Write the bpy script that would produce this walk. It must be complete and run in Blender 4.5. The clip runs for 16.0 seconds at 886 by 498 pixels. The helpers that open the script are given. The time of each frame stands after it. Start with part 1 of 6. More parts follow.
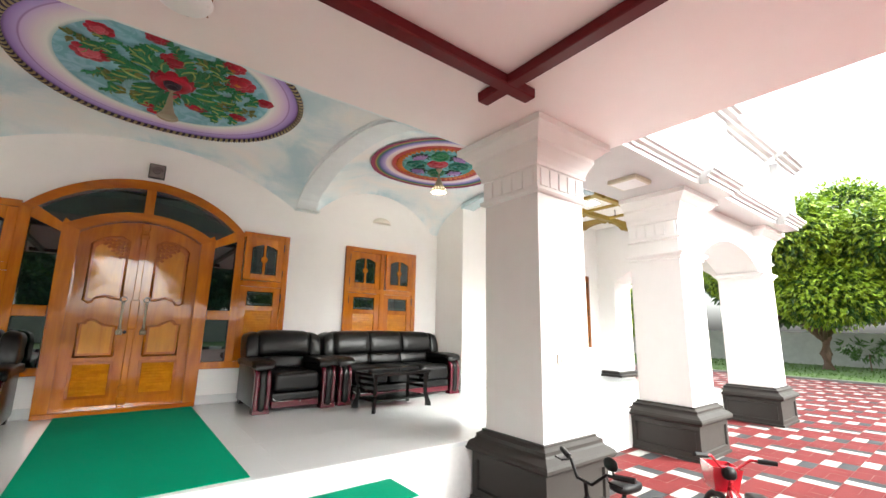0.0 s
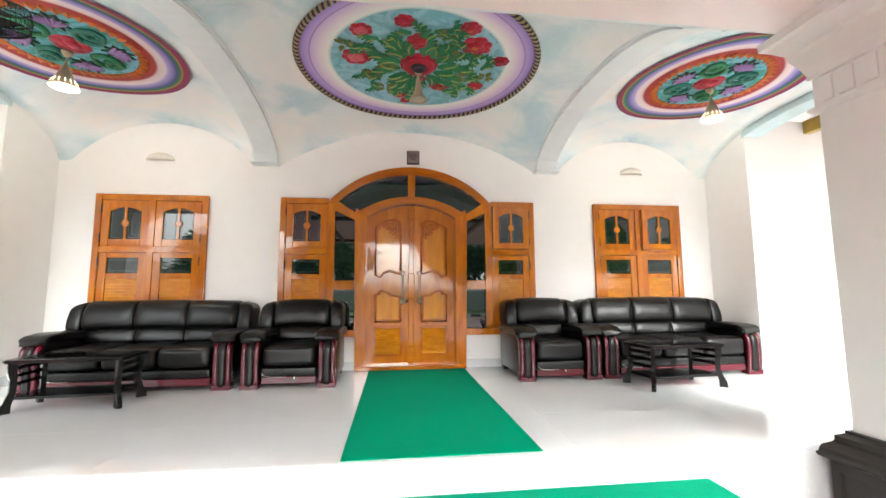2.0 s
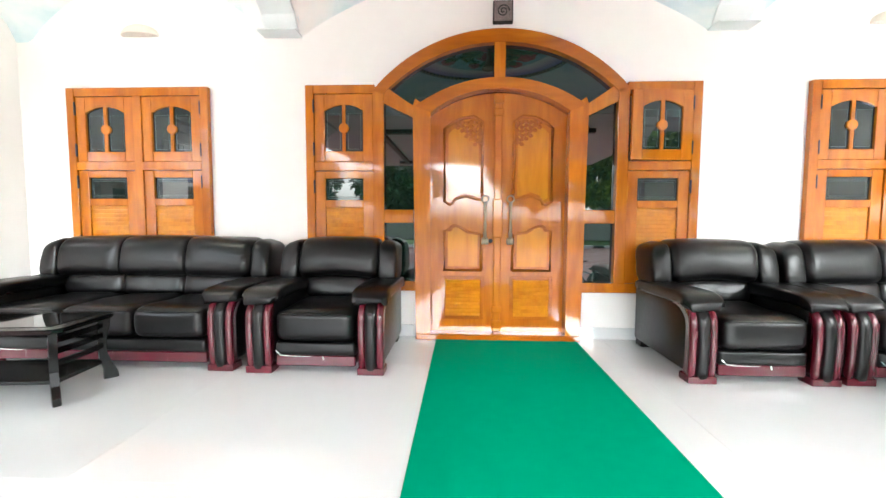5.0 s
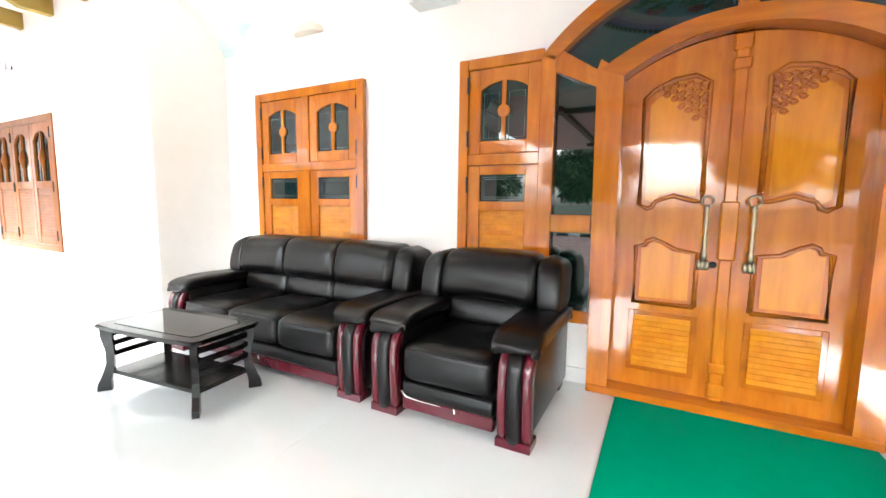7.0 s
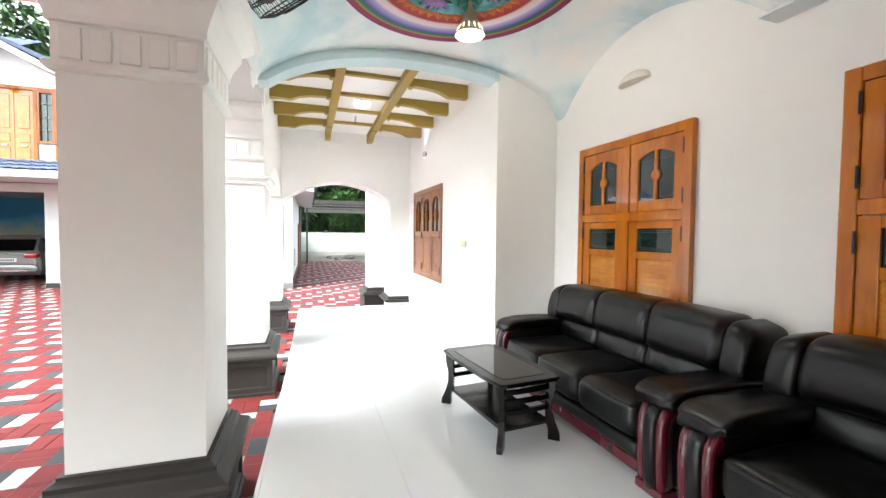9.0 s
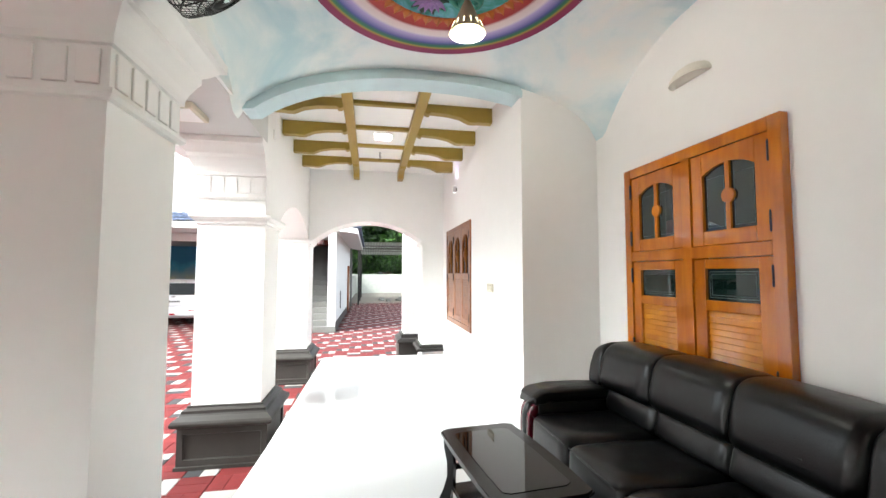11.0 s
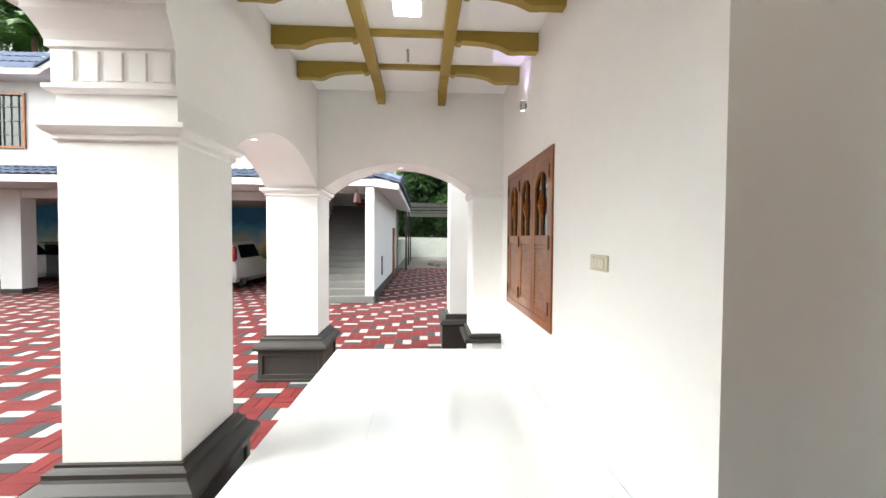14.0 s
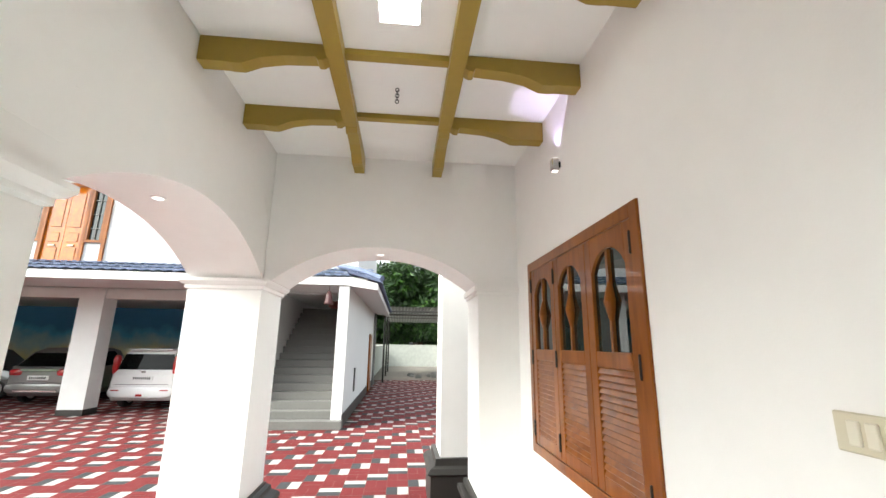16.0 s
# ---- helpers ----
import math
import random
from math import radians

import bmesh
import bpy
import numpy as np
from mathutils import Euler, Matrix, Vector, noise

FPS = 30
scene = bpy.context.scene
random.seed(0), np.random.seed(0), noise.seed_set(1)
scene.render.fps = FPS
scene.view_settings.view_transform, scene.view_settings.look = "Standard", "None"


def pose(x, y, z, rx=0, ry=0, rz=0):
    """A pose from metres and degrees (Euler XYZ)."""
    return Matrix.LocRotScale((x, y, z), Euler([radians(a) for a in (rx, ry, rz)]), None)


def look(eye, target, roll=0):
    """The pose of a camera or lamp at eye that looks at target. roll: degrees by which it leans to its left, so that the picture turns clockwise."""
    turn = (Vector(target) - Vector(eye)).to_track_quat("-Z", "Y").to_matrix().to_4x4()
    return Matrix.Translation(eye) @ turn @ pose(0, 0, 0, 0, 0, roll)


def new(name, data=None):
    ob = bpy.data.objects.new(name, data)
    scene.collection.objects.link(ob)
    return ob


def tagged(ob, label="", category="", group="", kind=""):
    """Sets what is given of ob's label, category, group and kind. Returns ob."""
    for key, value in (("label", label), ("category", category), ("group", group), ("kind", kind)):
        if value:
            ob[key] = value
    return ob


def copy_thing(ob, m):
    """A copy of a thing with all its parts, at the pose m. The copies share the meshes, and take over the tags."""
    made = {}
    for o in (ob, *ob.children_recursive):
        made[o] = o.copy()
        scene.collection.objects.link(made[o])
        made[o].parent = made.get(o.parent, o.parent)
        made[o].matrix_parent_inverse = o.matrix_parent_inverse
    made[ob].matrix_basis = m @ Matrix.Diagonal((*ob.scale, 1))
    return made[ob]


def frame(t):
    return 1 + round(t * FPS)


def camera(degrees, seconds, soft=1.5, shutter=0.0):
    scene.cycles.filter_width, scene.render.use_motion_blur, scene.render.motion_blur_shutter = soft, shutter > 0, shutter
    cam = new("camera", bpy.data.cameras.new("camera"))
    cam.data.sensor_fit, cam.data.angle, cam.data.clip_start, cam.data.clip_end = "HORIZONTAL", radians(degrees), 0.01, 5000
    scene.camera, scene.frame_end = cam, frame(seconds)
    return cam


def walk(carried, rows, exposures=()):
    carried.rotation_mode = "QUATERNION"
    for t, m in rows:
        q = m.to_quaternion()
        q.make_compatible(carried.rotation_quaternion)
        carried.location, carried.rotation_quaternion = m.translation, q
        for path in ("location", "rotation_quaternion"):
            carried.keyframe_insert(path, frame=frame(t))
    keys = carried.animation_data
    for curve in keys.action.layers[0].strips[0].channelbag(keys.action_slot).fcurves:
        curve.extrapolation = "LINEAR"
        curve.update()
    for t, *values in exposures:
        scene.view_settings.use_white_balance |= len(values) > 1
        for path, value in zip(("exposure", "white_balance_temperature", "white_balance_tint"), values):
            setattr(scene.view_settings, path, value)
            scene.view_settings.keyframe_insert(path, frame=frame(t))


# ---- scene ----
cam = camera(93.8, 16.0)
PATH = [
    (0, (-0.117, 0.372, 1.393), (1.078, 1.934, 1.759), 1.0),
    (0.5, (-0.099, 0.441, 1.387), (0.905, 2.136, 1.73), 0.7),
    (1, (-0.085, 0.519, 1.357), (0.633, 2.36, 1.662), 0.5),
    (1.5, (-0.156, 0.668, 1.358), (0.293, 2.6, 1.615), 0.1),
    (2, (-0.223, 0.867, 1.364), (0.014, 2.841, 1.578), -0.3),
    (2.5, (-0.242, 1.14, 1.355), (-0.123, 3.128, 1.534), -0.3),
    (3, (-0.243, 1.405, 1.359), (-0.164, 3.399, 1.504), -0.3),
    (3.5, (-0.262, 1.702, 1.391), (-0.211, 3.699, 1.478), -0.2),
    (4, (-0.289, 1.952, 1.385), (-0.273, 3.952, 1.411), -0.1),
    (4.2, (-0.29, 2.075, 1.389), (-0.295, 4.075, 1.375), 0.0),
    (6.3, (-0.272, 3.25, 1.543), (-0.672, 5.2, 1.349), 0.7),
    (6.5, (-0.269, 3.294, 1.556), (-0.761, 5.225, 1.379), 0.9),
    (7, (-0.317, 3.407, 1.589), (-1.244, 5.166, 1.372), 0.7),
    (7.5, (-0.362, 3.454, 1.679), (-1.705, 4.918, 1.445), 0.7),
    (8, (-0.38, 3.439, 1.718), (-2.022, 4.559, 1.489), 0.8),
    (8.5, (-0.281, 3.505, 1.708), (-2.099, 4.32, 1.535), 0.9),
    (9, (-0.255, 3.572, 1.741), (-2.156, 4.19, 1.668), 0.6),
    (9.2, (-0.288, 3.611, 1.764), (-2.205, 4.181, 1.732), 0.4),
    (11.3, (-0.979, 4.187, 1.769), (-2.95, 4.509, 1.872), 0.3),
    (11.5, (-1.117, 4.214, 1.773), (-3.094, 4.51, 1.844), 0.5),
    (12, (-1.449, 4.337, 1.767), (-3.436, 4.565, 1.766), 0.2),
    (12.5, (-1.776, 4.408, 1.748), (-3.767, 4.586, 1.693), -0.0),
    (13, (-2.127, 4.425, 1.745), (-4.12, 4.562, 1.665), -0.0),
    (13.5, (-2.503, 4.465, 1.751), (-4.499, 4.572, 1.671), 0.1),
    (14, (-2.816, 4.413, 1.755), (-4.813, 4.509, 1.7), 0.4),
    (14.5, (-3.169, 4.344, 1.769), (-5.166, 4.445, 1.754), 0.4),
    (15, (-3.539, 4.344, 1.779), (-5.534, 4.475, 1.835), 0.4),
    (15.5, (-3.911, 4.327, 1.785), (-5.898, 4.489, 1.946), 0.8),
    (16, (-4.221, 4.35, 1.805), (-6.161, 4.533, 2.254), 0.8),
]
EXPOSURES = [(0, 2.9, 6400, 5), (1.5, 3.3, 6350, 5), (3.5, 3.6, 6050, 4), (6.5, 4.35, 6000, 3), (7.5, 3.82, 6050, 4), (8.5, 3.27, 6050, 3), (9, 3.18, 6050, 3), (12, 2.88, 6150, 4), (13, 2.68, 6200, 4), (14, 2.36, 6350, 4), (15, 2.28, 6400, 3), (16, 2.44, 6400, 3)]
walk(cam, [(t, look(eye, target, roll)) for t, eye, target, roll in PATH], EXPOSURES)

# ---- world, sun, exposure ----
world = bpy.data.worlds.new("world")
scene.world = world
world.use_nodes = True
wn, wl = world.node_tree.nodes, world.node_tree.links
sky = wn.new("ShaderNodeTexSky")
sky.sky_type, sky.sun_disc = "NISHITA", False
sky.sun_elevation, sky.sun_rotation = radians(40), radians(160)
sky.dust_density, sky.air_density = 6.0, 1.0
grey_sky = wn.new("ShaderNodeHueSaturation")
grey_sky.inputs["Saturation"].default_value = 0.25
wl.new(sky.outputs[0], grey_sky.inputs["Color"])
wl.new(grey_sky.outputs[0], wn["Background"].inputs[0])
wn["Background"].inputs[1].default_value = 0.15

sun = new("sun", bpy.data.lights.new("sun", "SUN"))
sun.data.energy, sun.data.angle, sun.data.color = 0.2, radians(20), (1.0, 0.96, 0.9)
sun.matrix_world = look((6, -16.5, 14.7), (0, 0, 0))


# ---- materials ----
def rgb(*c):
    return (*c, 1.0)


def mat(name, base, rough=0.6, metal=0.0, vary=0.12, scale=6.0, bump=0.0, bscale=60.0, coat=0.0, spec=0.5, stretch=(1, 1, 1), trans=0.0, emit=None, power=0.0, rand=0.0):
    """A surface with colour variation at two scales and a fine relief."""
    m = bpy.data.materials.new(name)
    m.use_nodes = True
    n, l = m.node_tree.nodes, m.node_tree.links
    p = n["Principled BSDF"]
    co = n.new("ShaderNodeTexCoord")
    mp = n.new("ShaderNodeMapping")
    mp.inputs["Scale"].default_value = stretch
    l.new(co.outputs["Object"], mp.inputs[0])
    big, fine = n.new("ShaderNodeTexNoise"), n.new("ShaderNodeTexNoise")
    big.inputs["Scale"].default_value, big.inputs["Detail"].default_value = scale * 0.25, 3
    fine.inputs["Scale"].default_value, fine.inputs["Detail"].default_value = scale * 3, 5
    add = n.new("ShaderNodeMath")
    add.operation = "ADD"
    l.new(mp.outputs[0], big.inputs["Vector"])
    l.new(mp.outputs[0], fine.inputs["Vector"])
    l.new(big.outputs["Fac"], add.inputs[0])
    l.new(fine.outputs["Fac"], add.inputs[1])
    ramp = n.new("ShaderNodeMapRange")
    ramp.inputs["From Min"].default_value, ramp.inputs["From Max"].default_value = 0.6, 1.4
    ramp.inputs["To Min"].default_value, ramp.inputs["To Max"].default_value = 1 - vary, 1 + vary * 0.6
    l.new(add.outputs[0], ramp.inputs["Value"])
    last = ramp.outputs[0]
    if rand:
        oi = n.new("ShaderNodeObjectInfo")
        rr = n.new("ShaderNodeMapRange")
        rr.inputs["To Min"].default_value, rr.inputs["To Max"].default_value = 1 - rand, 1 + rand
        l.new(oi.outputs["Random"], rr.inputs["Value"])
        mu = n.new("ShaderNodeMath")
        mu.operation = "MULTIPLY"
        l.new(last, mu.inputs[0])
        l.new(rr.outputs[0], mu.inputs[1])
        last = mu.outputs[0]
    sc = n.new("ShaderNodeVectorMath")
    sc.operation = "SCALE"
    sc.inputs[0].default_value = base
    l.new(last, sc.inputs["Scale"])
    l.new(sc.outputs[0], p.inputs["Base Color"])
    rg = n.new("ShaderNodeMapRange")
    rg.inputs["To Min"].default_value, rg.inputs["To Max"].default_value = rough - min(0.07, rough * 0.4), min(rough + min(0.07, rough * 0.4), 1)
    l.new(fine.outputs["Fac"], rg.inputs["Value"])
    l.new(rg.outputs[0], p.inputs["Roughness"])
    p.inputs["Metallic"].default_value = metal
    p.inputs["Specular IOR Level"].default_value = spec
    p.inputs["Coat Weight"].default_value, p.inputs["Coat Roughness"].default_value = coat, 0.06
    p.inputs["Transmission Weight"].default_value = trans
    if emit:
        p.inputs["Emission Color"].default_value, p.inputs["Emission Strength"].default_value = rgb(*emit), power
    if bump:
        bn = n.new("ShaderNodeTexNoise")
        bn.inputs["Scale"].default_value, bn.inputs["Detail"].default_value = bscale, 4
        l.new(mp.outputs[0], bn.inputs["Vector"])
        b = n.new("ShaderNodeBump")
        b.inputs["Strength"].default_value, b.inputs["Distance"].default_value = bump, 0.01
        l.new(bn.outputs["Fac"], b.inputs["Height"])
        l.new(b.outputs[0], p.inputs["Normal"])
    return m


def wood_mat(name, dark, light, rough=0.22, coat=0.7, axis=2):
    """Varnished wood, grain along an axis."""
    m = bpy.data.materials.new(name)
    m.use_nodes = True
    n, l = m.node_tree.nodes, m.node_tree.links
    p = n["Principled BSDF"]
    co, mp = n.new("ShaderNodeTexCoord"), n.new("ShaderNodeMapping")
    s = [5.0, 5.0, 5.0]
    s[axis] = 0.8
    mp.inputs["Scale"].default_value = s
    oi = n.new("ShaderNodeObjectInfo")
    off = n.new("ShaderNodeVectorMath")
    off.operation = "SCALE"
    off.inputs[0].default_value = (3.1, 5.7, 7.3)
    l.new(oi.outputs["Random"], off.inputs["Scale"])
    l.new(off.outputs[0], mp.inputs["Location"])
    l.new(co.outputs["Object"], mp.inputs[0])
    a, b = n.new("ShaderNodeTexNoise"), n.new("ShaderNodeTexNoise")
    a.inputs["Scale"].default_value, a.inputs["Detail"].default_value, a.inputs["Distortion"].default_value = 1.3, 6, 1.2
    b.inputs["Scale"].default_value, b.inputs["Detail"].default_value = 9.0, 4
    l.new(mp.outputs[0], a.inputs["Vector"])
    l.new(mp.outputs[0], b.inputs["Vector"])
    mx = n.new("ShaderNodeMath")
    mx.operation = "MULTIPLY_ADD"
    mx.inputs[1].default_value = 0.3
    l.new(b.outputs["Fac"], mx.inputs[0])
    l.new(a.outputs["Fac"], mx.inputs[2])
    r = n.new("ShaderNodeValToRGB")
    r.color_ramp.elements[0].position, r.color_ramp.elements[1].position = 0.38, 0.92
    r.color_ramp.elements[0].color, r.color_ramp.elements[1].color = rgb(*dark), rgb(*light)
    l.new(mx.outputs[0], r.inputs[0])
    l.new(r.outputs[0], p.inputs["Base Color"])
    p.inputs["Roughness"].default_value = rough
    p.inputs["Coat Weight"].default_value, p.inputs["Coat Roughness"].default_value, p.inputs["Coat IOR"].default_value = coat, 0.05, 1.55
    p.inputs["Specular IOR Level"].default_value = 0.15
    bp = n.new("ShaderNodeBump")
    bp.inputs["Strength"].default_value, bp.inputs["Distance"].default_value = 0.05, 0.003
    l.new(b.outputs["Fac"], bp.inputs["Height"])
    # hand-laid varnish: slow waves across the surface
    wave, wb_ = n.new("ShaderNodeTexNoise"), n.new("ShaderNodeBump")
    wave.inputs["Scale"].default_value, wave.inputs["Detail"].default_value = 5.0, 1
    l.new(co.outputs["Object"], wave.inputs["Vector"])
    wb_.inputs["Strength"].default_value, wb_.inputs["Distance"].default_value = 0.1, 0.012
    l.new(wave.outputs["Fac"], wb_.inputs["Height"])
    l.new(bp.outputs[0], wb_.inputs["Normal"])
    l.new(wb_.outputs[0], p.inputs["Normal"])
    l.new(wb_.outputs[0], p.inputs["Coat Normal"])
    return m


def sky_paint(name):
    """Ceiling painted as a pale blue sky with soft clouds."""
    m = bpy.data.materials.new(name)
    m.use_nodes = True
    n, l = m.node_tree.nodes, m.node_tree.links
    p = n["Principled BSDF"]
    co = n.new("ShaderNodeTexCoord")
    a = n.new("ShaderNodeTexNoise")
    a.inputs["Scale"].default_value, a.inputs["Detail"].default_value, a.inputs["Roughness"].default_value, a.inputs["Distortion"].default_value = 1.3, 5, 0.55, 0.5
    l.new(co.outputs["Object"], a.inputs["Vector"])
    r = n.new("ShaderNodeValToRGB")
    r.color_ramp.elements[0].position, r.color_ramp.elements[0].color = 0.33, rgb(0.5, 0.67, 0.72)
    r.color_ramp.elements[1].position, r.color_ramp.elements[1].color = 0.68, rgb(0.87, 0.83, 0.79)
    e = r.color_ramp.elements.new(0.5)
    e.color = rgb(0.77, 0.82, 0.82)
    l.new(a.outputs["Fac"], r.inputs[0])
    l.new(r.outputs[0], p.inputs["Base Color"])
    p.inputs["Roughness"].default_value = 0.7
    return m


def ring_mat(name, stops, inner, inner_r):
    """Painted rings by distance from the centre; within inner_r a mottled ground of two colours."""
    m = bpy.data.materials.new(name)
    m.use_nodes = True
    n, l = m.node_tree.nodes, m.node_tree.links
    p = n["Principled BSDF"]
    co = n.new("ShaderNodeTexCoord")
    flat = n.new("ShaderNodeVectorMath")
    flat.operation = "MULTIPLY"
    flat.inputs[1].default_value = (1, 1, 0)
    ln = n.new("ShaderNodeVectorMath")
    ln.operation = "LENGTH"
    l.new(co.outputs["Object"], flat.inputs[0])
    l.new(flat.outputs[0], ln.inputs[0])
    hf = n.new("ShaderNodeMath")
    hf.operation = "DIVIDE"
    hf.inputs[1].default_value = 1.3
    l.new(ln.outputs["Value"], hf.inputs[0])
    r = n.new("ShaderNodeValToRGB")
    r.color_ramp.elements[0].position, r.color_ramp.elements[0].color = stops[0][0] / 1.3, rgb(*stops[0][1])
    r.color_ramp.elements[1].position, r.color_ramp.elements[1].color = stops[-1][0] / 1.3, rgb(*stops[-1][1])
    for d, c in stops[1:-1]:
        e = r.color_ramp.elements.new(d / 1.3)
        e.color = rgb(*c)
    l.new(hf.outputs[0], r.inputs[0])
    ns = n.new("ShaderNodeTexNoise")
    ns.inputs["Scale"].default_value, ns.inputs["Detail"].default_value, ns.inputs["Distortion"].default_value = 7, 3, 1.5
    l.new(co.outputs["Object"], ns.inputs["Vector"])
    r2 = n.new("ShaderNodeValToRGB")
    r2.color_ramp.elements[0].position, r2.color_ramp.elements[0].color = 0.42, rgb(*inner[0])
    r2.color_ramp.elements[1].position, r2.color_ramp.elements[1].color = 0.58, rgb(*inner[1])
    l.new(ns.outputs["Fac"], r2.inputs[0])
    lt = n.new("ShaderNodeMath")
    lt.operation = "LESS_THAN"
    lt.inputs[1].default_value = inner_r
    l.new(ln.outputs["Value"], lt.inputs[0])
    mx = n.new("ShaderNodeMix")
    mx.data_type = "RGBA"
    l.new(lt.outputs[0], mx.inputs[0])
    l.new(r.outputs[0], mx.inputs[6])
    l.new(r2.outputs[0], mx.inputs[7])
    l.new(mx.outputs[2], p.inputs["Base Color"])
    p.inputs["Roughness"].default_value = 0.55
    return m


def height_mat(name, stops, z0, z1, scale=2.0, mixin=0.25, rough=0.7):
    """A painted wall whose picture runs through colours with height, broken by noise."""
    m = bpy.data.materials.new(name)
    m.use_nodes = True
    n, l = m.node_tree.nodes, m.node_tree.links
    p = n["Principled BSDF"]
    co, sp = n.new("ShaderNodeTexCoord"), n.new("ShaderNodeSeparateXYZ")
    l.new(co.outputs["Object"], sp.inputs[0])
    ns = n.new("ShaderNodeTexNoise")
    ns.inputs["Scale"].default_value, ns.inputs["Detail"].default_value = scale, 5
    l.new(co.outputs["Object"], ns.inputs["Vector"])
    mr = n.new("ShaderNodeMapRange")
    mr.inputs["From Min"].default_value, mr.inputs["From Max"].default_value = z0, z1
    l.new(sp.outputs["Z"], mr.inputs["Value"])
    ad = n.new("ShaderNodeMath")
    ad.operation = "MULTIPLY_ADD"
    ad.inputs[1].default_value = mixin
    l.new(ns.outputs["Fac"], ad.inputs[0])
    l.new(mr.outputs[0], ad.inputs[2])
    r = n.new("ShaderNodeValToRGB")
    r.color_ramp.elements[0].position, r.color_ramp.elements[0].color = stops[0][0], rgb(*stops[0][1])
    r.color_ramp.elements[1].position, r.color_ramp.elements[1].color = stops[-1][0], rgb(*stops[-1][1])
    for d, c in stops[1:-1]:
        e = r.color_ramp.elements.new(d)
        e.color = rgb(*c)
    l.new(ad.outputs[0], r.inputs[0])
    l.new(r.outputs[0], p.inputs["Base Color"])
    p.inputs["Roughness"].default_value = rough
    return m


WHITE = mat("white_paint", (0.83, 0.82, 0.8), 0.55, vary=0.025, scale=3, bump=0.05, bscale=90)
# the same white paint, darkened: offsets the strong outdoor light in its colour
WHITE_DIM = mat("white_paint_dimmed_outdoors", (0.54, 0.535, 0.525), 0.65, vary=0.06, scale=1.5, bump=0.08, bscale=60)
# white paint tinted with the pink light thrown up by the red pavers
PINK_BOUNCE = mat("white_ceiling_paint_pink_bounce", (0.87, 0.79, 0.765), 0.6, vary=0.02, scale=2, bump=0.04)
BLUE = sky_paint("sky_fresco_paint")
RIBPALE = mat("pale_sky_rib_paint", (0.74, 0.79, 0.8), 0.6, vary=0.08, scale=2.5)
RIBBLUE = mat("pale_blue_paint", (0.52, 0.65, 0.68), 0.6, vary=0.1, scale=2.5)
TILE = mat("white_vitrified_tile", (0.68, 0.7, 0.7), 0.04, vary=0.025, scale=1.5, spec=0.9, coat=0.3, rand=0.012)
GROUT = mat("tile_grout", (0.7, 0.695, 0.68), 0.5)
WOOD = wood_mat("varnished_teak", (0.34, 0.084, 0.003), (0.57, 0.182, 0.006), 0.14, 1.0)
WOODX = wood_mat("varnished_teak_rail", (0.29, 0.068, 0.003), (0.48, 0.142, 0.005), 0.14, 1.0, axis=0)
WOODP = wood_mat("varnished_teak_panel", (0.46, 0.148, 0.005), (0.66, 0.258, 0.009), 0.14, 1.0)
WOODD = wood_mat("brown_teak", (0.15, 0.04, 0.005), (0.29, 0.092, 0.012), rough=0.3, coat=0.4)
GREYBASE = mat("dark_grey_paint", (0.033, 0.03, 0.027), 0.5, vary=0.15, scale=4, bump=0.05, spec=0.25)
MAROON = mat("maroon_gloss_beam", (0.11, 0.006, 0.009), 0.35, vary=0.15, spec=0.2)
MAROONW = mat("maroon_lacquered_wood", (0.075, 0.003, 0.011), 0.25, vary=0.2, coat=0.15, stretch=(1, 1, 0.2))
GOLD = mat("mustard_gold_paint", (0.31, 0.21, 0.026), 0.45, vary=0.08)
LEATHER = mat("black_leather", (0.0022, 0.0022, 0.0025), 0.31, vary=0.2, scale=9, bump=0.06, bscale=140, spec=0.31)
BLACKW = mat("black_lacquered_wood", (0.002, 0.0018, 0.0018), 0.2, vary=0.3, spec=0.28)
CARPET = mat("green_felt_carpet", (0.002, 0.26, 0.14), 0.95, vary=0.1, scale=5, bump=0.4, bscale=350, spec=0.1)
DARKGLASS = mat("dark_tinted_glass", (0.005, 0.016, 0.013), 0.015, vary=0.05, spec=0.8)
ETCH = mat("etched_glass_line", (0.14, 0.18, 0.17), 0.5)
CLEARG = mat("table_glass", (0.005, 0.005, 0.005), 0.02, vary=0.02, spec=0.6)
BRASS = mat("aged_brass", (0.35, 0.3, 0.2), 0.35, metal=0.9, vary=0.25, scale=40)
IRON = mat("black_iron", (0.02, 0.018, 0.016), 0.5, metal=0.5)
CREAM = mat("cream_plastic", (0.58, 0.53, 0.4), 0.35, vary=0.03)
CREAMB = mat("pale_cream_plastic", (0.68, 0.64, 0.53), 0.35, vary=0.03)
WPLASTIC = mat("white_plastic", (0.8, 0.8, 0.79), 0.3, vary=0.02)
LAMPW = mat("cream_enamel_shade", (0.42, 0.35, 0.24), 0.45, vary=0.06)
GLOW = mat("lit_bulb", (1, 0.95, 0.8), 0.4, emit=(1.0, 0.82, 0.45), power=0.8)
PANELW = mat("lit_ceiling_panel", (1, 1, 1), 0.4, emit=(1.0, 0.98, 0.95), power=11.0)
GLOWW = mat("lit_led_panel", (1, 1, 1), 0.4, emit=(1.0, 0.97, 0.95), power=0.5)
RED_P = mat("red_paver", (0.12, 0.016, 0.016), 0.8, vary=0.25, scale=8, bump=0.15, bscale=90, spec=0.2, rand=0.16)
WHITE_P = mat("white_paver", (0.3, 0.29, 0.275), 0.8, vary=0.15, scale=8, bump=0.15, bscale=90, spec=0.2, rand=0.1)
